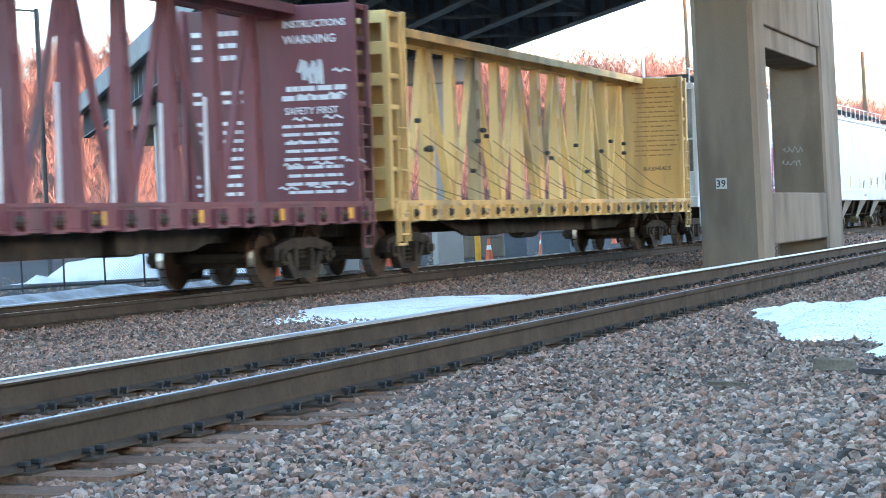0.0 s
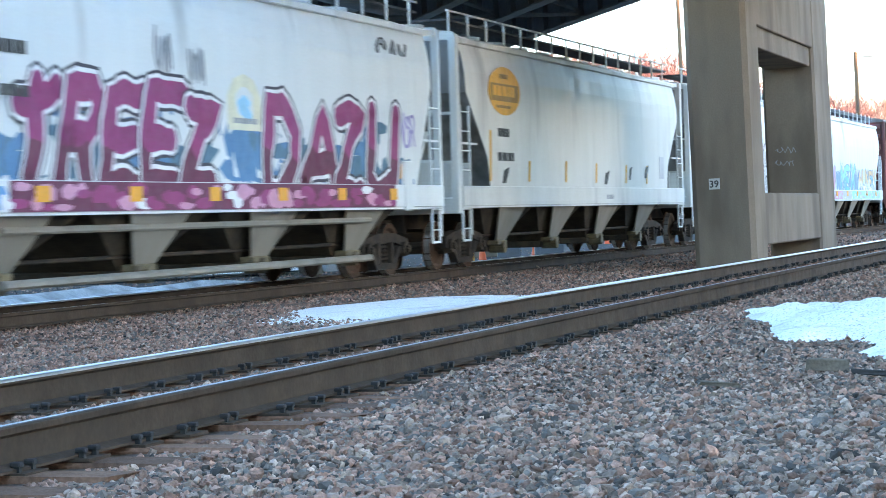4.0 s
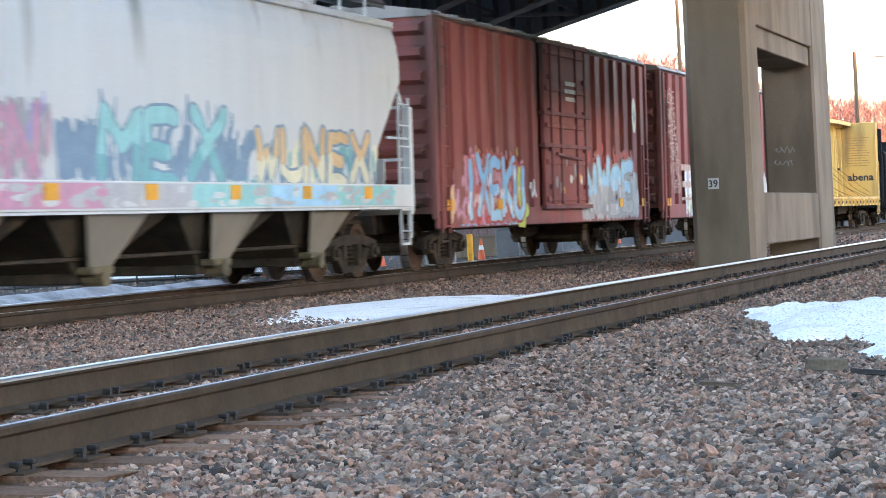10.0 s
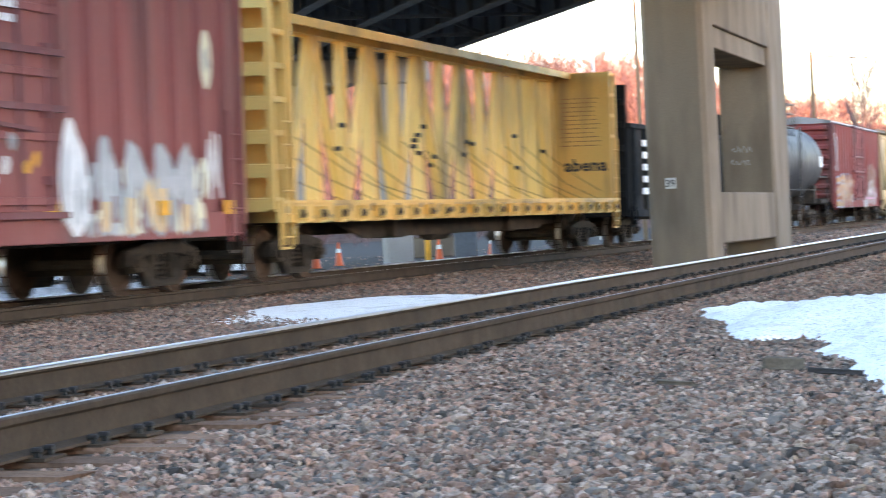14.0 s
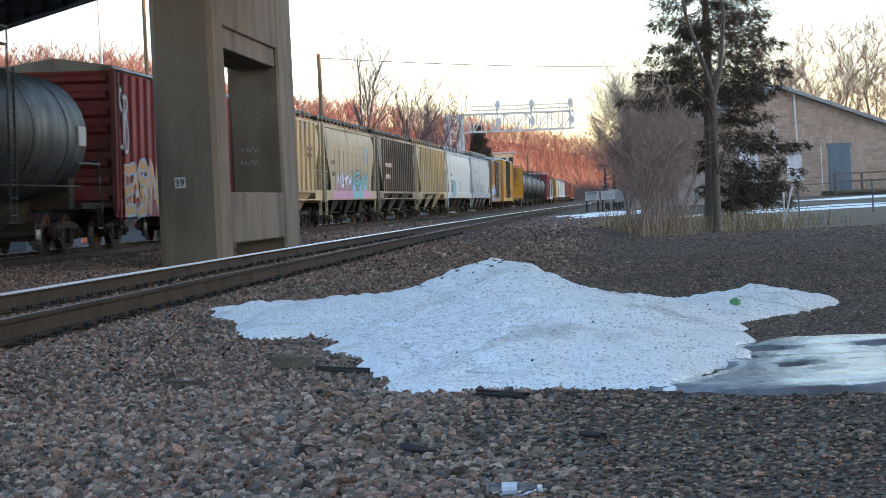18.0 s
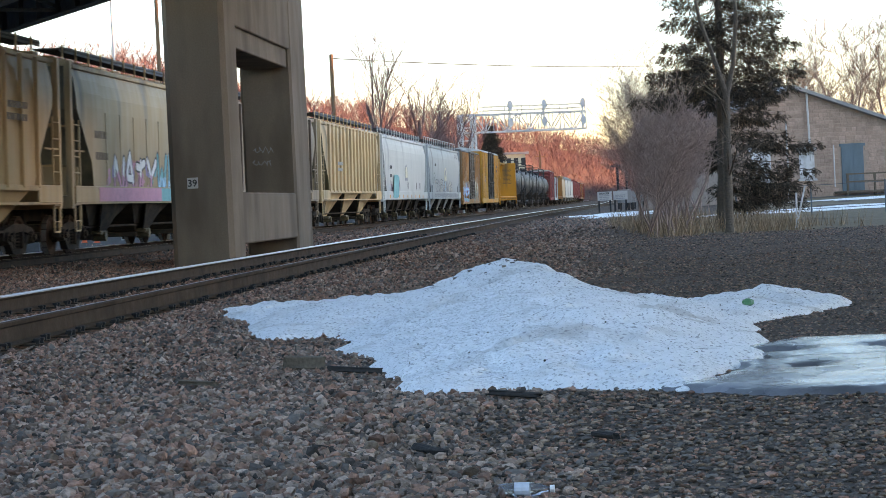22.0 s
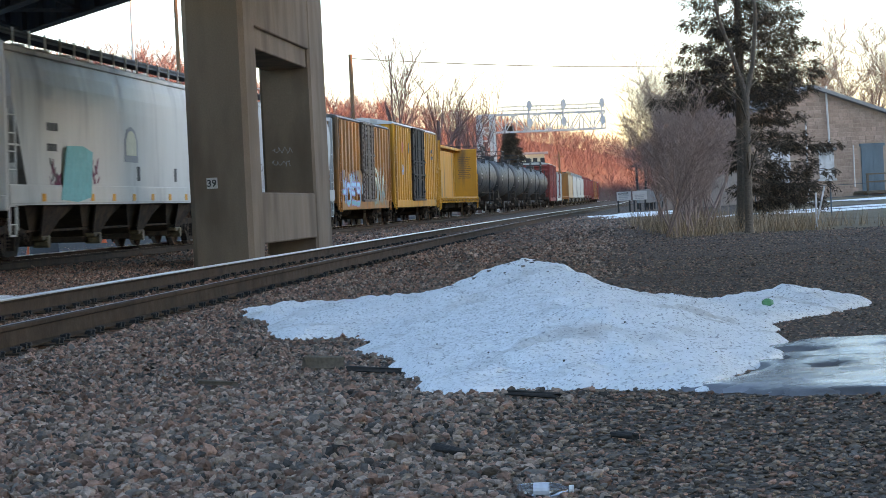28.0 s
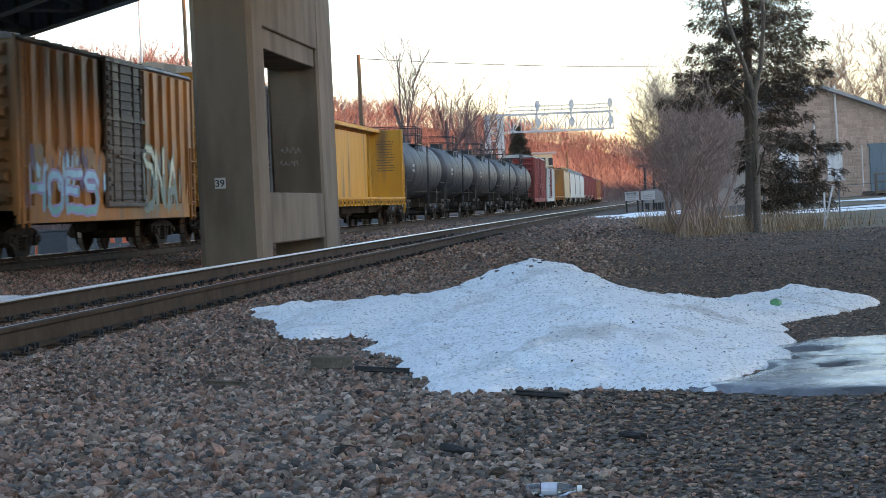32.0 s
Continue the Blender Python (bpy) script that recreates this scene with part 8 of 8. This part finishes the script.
    c, h = boxcar(L, mid(L), "box_red", "dark red ribbed boxcar with orange and blue graffiti", door=(0.005, 3.2), top=4.75)
    d0 = 0.01 * h
    mural(c, -h + 0.6, d0 - 1.6, 1.0, 2.1, ("spray_rust", "box_red", "stencil_grey", "spray_rust"), 140, 120, 0.26, 0.6)
    piece(c, "ESNI", -7.4, 0.9, 5.8, 1.25, "spray_rust", None, -1.57, 141, 0.17, 0.05, "stencil_faded", "spray_slate", 0.05)
    mural(c, d0 + 1.8, h - 0.9, 0.95, 2.0, ("spray_pink", "box_red", "spray_white"), 141, 60, 0.2, 0.7)
    piece(c, "LIHI", 2.2, 1.0, 4.8, 1.6, "spray_brown", "stencil_pale", -1.57, 143, 0.17, 0.0, "stencil_grey", "chute", 0.05)
    piece(c, "SB", -h + 0.35, 2.5, 0.9, 1.4, "stencil_pale", None, -1.606, 170, 0.07, 0.0, ink="spray_black", rim=0.03)
    bars(c, 2.4, 1.1, 4.0, 0.15, 1, "spray_pink", -1.605, 7)
    # tan hoppers
    L = 18.6
    c, h = hopper(L, mid(L), "hopper_tan", "tan ribbed covered hopper with dark stencils", ribs=13, bays=3, end_style="slope", rail="dark", chute="hopper_tan")
    bars(c, -h + 4.2, 2.6, 1.4, 0.35, 1, "stencil_brown", -1.65, 3)
    bars(c, -h + 4.2, 2.0, 1.8, 0.3, 1, "stencil_brown", -1.65, 4)
    bars(c, h - 4.4, 2.8, 1.6, 0.5, 2, "stencil_brown", -1.65, 6)
    L = 18.25
    # side plates in the dark underframe colour, standing for shadow below the body
    c, h = hopper(L, mid(L), "hopper_cream", "tan smooth-sided covered hopper with white and teal graffiti", bays=3, rail="dark", chute="under")
    y = -1.568
    bars(c, -6.66, 2.6, 1.3, 0.32, 1, "stencil_brown", y, 3)
    bars(c, -6.6, 2.1, 1.5, 0.32, 1, "stencil_brown", y, 4)
    for k in range(9):
        part("weld_seam", box(B(), -5.6 + 1.4 * k, -5.575 + 1.4 * k, y - 0.012, y, 1.6, 3.3), "hopper_cream", c)
    mural(c, -5.6, -1.0, 1.56, 2.2, ("spray_pink", "hopper_cream", "spray_violet"), 181, 60, 0.26, 0.5, y)
    mural(c, -0.8, 5.6, 1.56, 2.3, ("spray_teal", "hopper_cream", "spray_teal"), 180, 90, 0.26, 0.5, y)
    piece(c, "NATY", -5.0, 1.4, 4.5, 0.95, "spray_white", None, y - 0.006, 75, 0.2, 0.15, "spray_pink", "spray_black", rim=0.045)
    piece(c, "WEKX", -0.3, 1.4, 5.4, 0.95, "spray_teal", None, y - 0.006, 76, 0.2, 0.1, "spray_sky", "spray_ink", rim=0.05)
    for j, col in enumerate(("spray_pink", "spray_pink", "spray_teal", "spray_pink")):
        bm = B()
        x = -h + 2.2 + j * (2 * h - 4.4) / 4
        box(bm, x, x + (2 * h - 4.4) / 4, -1.621, -1.616, 1.2, 1.53)
        part("graffiti_band", bm, col, c)
    bm = B()
    box(bm, h - 4.6, h - 3.2, y - 0.004, y, 2.75, 3.6)
    part("faded_emblem", bm, "stencil_grey", c)
    L = 18.95
    c, h = hopper(L, mid(L), "hopper_brown", "grimy brown-grey ribbed covered hopper with faded black blocks", ribs=16, bays=3, end_style="slope", rail="dark", chute="post_brown", post="post_brown")
    for x0, x1, z0, z1 in ((-0.2, 1.6, 3.3, 3.9), (-2.1, -0.3, 2.5, 3.1), (-0.2, 1.6, 2.55, 3.1), (-2.1, -0.8, 1.95, 2.45), (1.9, 6.3, 3.25, 3.8), (1.9, 5.0, 2.6, 3.1)):
        n = max(1, int((x1 - x0) / 0.5))
        for j in range(n):
            xa = x0 + (x1 - x0) * j / n
            bm = B()
            box(bm, xa + (0.03 if x0 < 1.7 else 0.07), xa + (x1 - x0) / n - 0.02, -1.566, -1.562, z0, z1)
            part("faded_block", bm, "stencil_black", c)
    bars(c, -h + 2.6, 2.7, 3.0, 0.4, 1, "stencil_faint", -1.65, 8)
    bars(c, -h + 2.6, 2.1, 2.6, 0.4, 1, "stencil_faint", -1.65, 9)
    L = 19.6
    c, h = hopper(L, mid(L), "hopper_straw", "straw-yellow ribbed covered hopper", ribs=15, bays=3, end_style="slope", rail="dark", chute="hopper_straw")
    bars(c, -h + 4, 2.3, 1.6, 0.5, 2, "stencil_grey", -1.65, 8)
    L = 21.2
    # here too the chute plates' dark colour holds the shadow under the car
    c, h = hopper(L, mid(L), "hopper_light", "white covered hopper with a teal sprayed square", bays=4, rail="dark", chute="under", shade=1.1, inset=1.15)
    bm = B()
    slab(bm, [(-6.5, 1.25), (-5.2, 1.2), (-4.1, 1.3), (-3.9, 2.3), (-4.7, 2.42), (-6.0, 2.4)], -1.63, -1.622)
    part("graffiti_square", bm, "spray_teal", c)
    mural(c, -7.1, -6.3, 1.5, 2.3, ("spray_wine", "spray_wine", "stencil_black"), 200, 12, 0.22, 0.4, y, 0.9)
    mural(c, -4.0, -3.2, 1.6, 2.2, ("spray_wine", "spray_wine", "stencil_black"), 201, 12, 0.22, 0.4, y, 0.9)
    bars(c, -7.3, 2.62, 0.95, 0.3, 1, "stencil_black", y, 3)
    bars(c, -7.3, 2.2, 0.95, 0.28, 1, "stencil_black", y, 4)
    e = arch(c, -0.15, 2.14, 1.3, 0.86, "stencil_grey", y)
    arch(e, -0.15, 2.3, 1.0, 0.6, "patch_cream", y - 0.006)
    for x in (0.4, 4.4, 6.2):
        bm = B()
        box(bm, x, x + 0.28, y - 0.004, y, 1.7, 2.05)
        part("stencil_panel", bm, "stencil_black", c)
    reflectors(c, [-h + 2.4 + 1.9 * k for k in range(9)], 1.3, -1.622, 0.16)
    L = 21.5
    c, h = hopper(L, mid(L), "hopper_dull", "pale grey covered hopper with faded outline graffiti", bays=4, rail="white_board", shade=1.1, inset=1.15)
    piece(c, "URU", -7.95, 2.1, 2.4, 0.6, "moss", None, y, 81, 0.12, 0.1, ink=None)
    piece(c, "EWBKNUX", -6.0, 1.48, 10.2, 0.78, "hopper_dull", None, y - 0.006, 82, 0.2, 0.2, "stencil_grey", "stencil_black", rim=0.03)
    for j in range(5):
        mural(c, -5.4 + 1.9 * j, -3.4 + 1.9 * j, 1.56, 2.3, (("stencil_grey", "patch_cream", "spray_sky")[j % 3], "stencil_grey"), 220 + j, 45, 0.24, 0.4, y)
    mural(c, -7.6, 4.2, 1.57, 2.35, ("stencil_grey", "hopper_grey", "moss", "spray_orange"), 231, 60, 0.16, 0.5, y - 0.002, 0.8)
    scrawl(c, -h + 2.5, 1.22, 2 * h - 5, 0.28, "stencil_grey", -1.622, 230, 0.05, 24)
    e = arch(c, -0.15, 2.28, 1.35, 0.85, "patch_cream", y - 0.022)
    blotch(e, -0.15, 2.75, 0.7, 0.4, "stencil_grey", y - 0.03, 5, "emblem_picture")
    piece(c, "CTA", h - 3.2, 3.5, 1.5, 0.5, "stencil_grey", None, -1.53, 83, 0.14, -0.1, ink="spray_black", rim=0.03)
    for e in (-1, 1):
        part("bolster_pocket", box(B(), e * (h - 2.0) - 0.2, e * (h - 2.0) + 0.2, -1.64, -1.5, 1.12, 1.97, 0.02), "hopper_dull", c)
    bars(c, -h + 3.9, 3.05, 0.9, 0.3, 1, "stencil_black", y, 3)
    # orange boxcar with a grey door
    L = 17.3
    c, h = boxcar(L, mid(L), "orange_box", "weathered orange boxcar with a grey sliding door and graffiti", door=(0.027, 3.2), door_mat="door_grey", door_bars="door_grey", ribs=17, panels=15, top=4.72)
    d0 = 0.054 * h
    mural(c, -h + 0.6, d0 - 1.7, 1.4, 2.4, ("spray_violet_dark", "patch_brown", "orange_box", "spray_sky"), 240, 130, 0.26, 0.7)
    piece(c, "HOES", -7.3, 1.05, 5.6, 0.85, "spray_sky", None, -1.57, 242, 0.16, 0.1, "spray_teal", "spray_violet", 0.05)
    mural(c, d0 + 1.7, h - 0.7, 1.0, 2.9, ("moss", "orange_box", "patch_brown"), 241, 40, 0.2, 0.9)
    piece(c, "SNA", d0 + 1.9, 1.1, 3.6, 1.5, "patch_cream", None, -1.57, 243, 0.1, 0.0, "moss", "spray_moss", 0.04)
    # ochre boxcar with a black door
    L = 20.2
    c, h = boxcar(L, mid(L), "ochre_box", "tall ochre-yellow boxcar with a black double door", door=(0.02, 4.6), door_mat="black", door_bars="black", ribs=21, top=5.05, roof="hopper_grey")
    bars(c, h - 3.4, 3.2, 0.9, 0.7, 2, "stencil_black", -1.605, 9)
    for x, col in ((-h + 3.0, "spray_red"), (-h + 3.0, "spray_blue"), (-h + 5.4, "stencil_black")):
        blotch(c, x, 3.7 if col != "spray_blue" else 2.6, 0.5, 0.45, col, -1.605, 270)
    reflectors(c, [-h + 2.5 + 3.0 * k for k in range(6)], 1.5, -1.6)
    L = 24.8
    c, h = centerbeam(L, mid(L), "ochre_box", "ochre centerbeam lumber car with a wide end plate", straps=False)
    on_end(bars(c, 0.3, 2.5, 0.9, 1.5, 12, "stencil_brown", yy, 5, thick=0.35), h - 0.645)
    bm = B()
    box(bm, -h + 1.2, h - 3.4, -0.25, 0.25, 1.25, 4.2)
    part("centre_panel", bm, "ochre_box", c)
    for k in range(5):
        tank_car(18.0, mid(18.0), "tank_black", "black tank car with a railed platform on top", 20 + k)
    c, h = boxcar(20.0, mid(20.0), "box_red", "tall dark red boxcar with a pale roof", top=5.1, roof="hopper_dull")
    boxcar(17.0, mid(17.0), "hopper_dull", "grey boxcar far back in the train", top=4.4)
    c, h = centerbeam(24.5, mid(24.5), "orange_box", "ochre centerbeam lumber car far back in the train", straps=False)
    for k in range(4):
        hopper(19.3, mid(19.3), ("hopper_cream", "hopper_dull", "hopper_dull", "hopper_dull")[k], "dull grey covered hopper far back in the train", bays=3)
    for k in range(3):
        hopper(19.0, mid(19.0), "box_brown", "dull brown covered hopper far back in the train", ribs=12, bays=3, end_style="slope")
    for k in range(4):
        boxcar(18.5, mid(18.5), ("box_red", "orange_box", "orange_box", "box_red")[k], "ribbed boxcar far back in the train", top=4.8)


make_train()
motions()
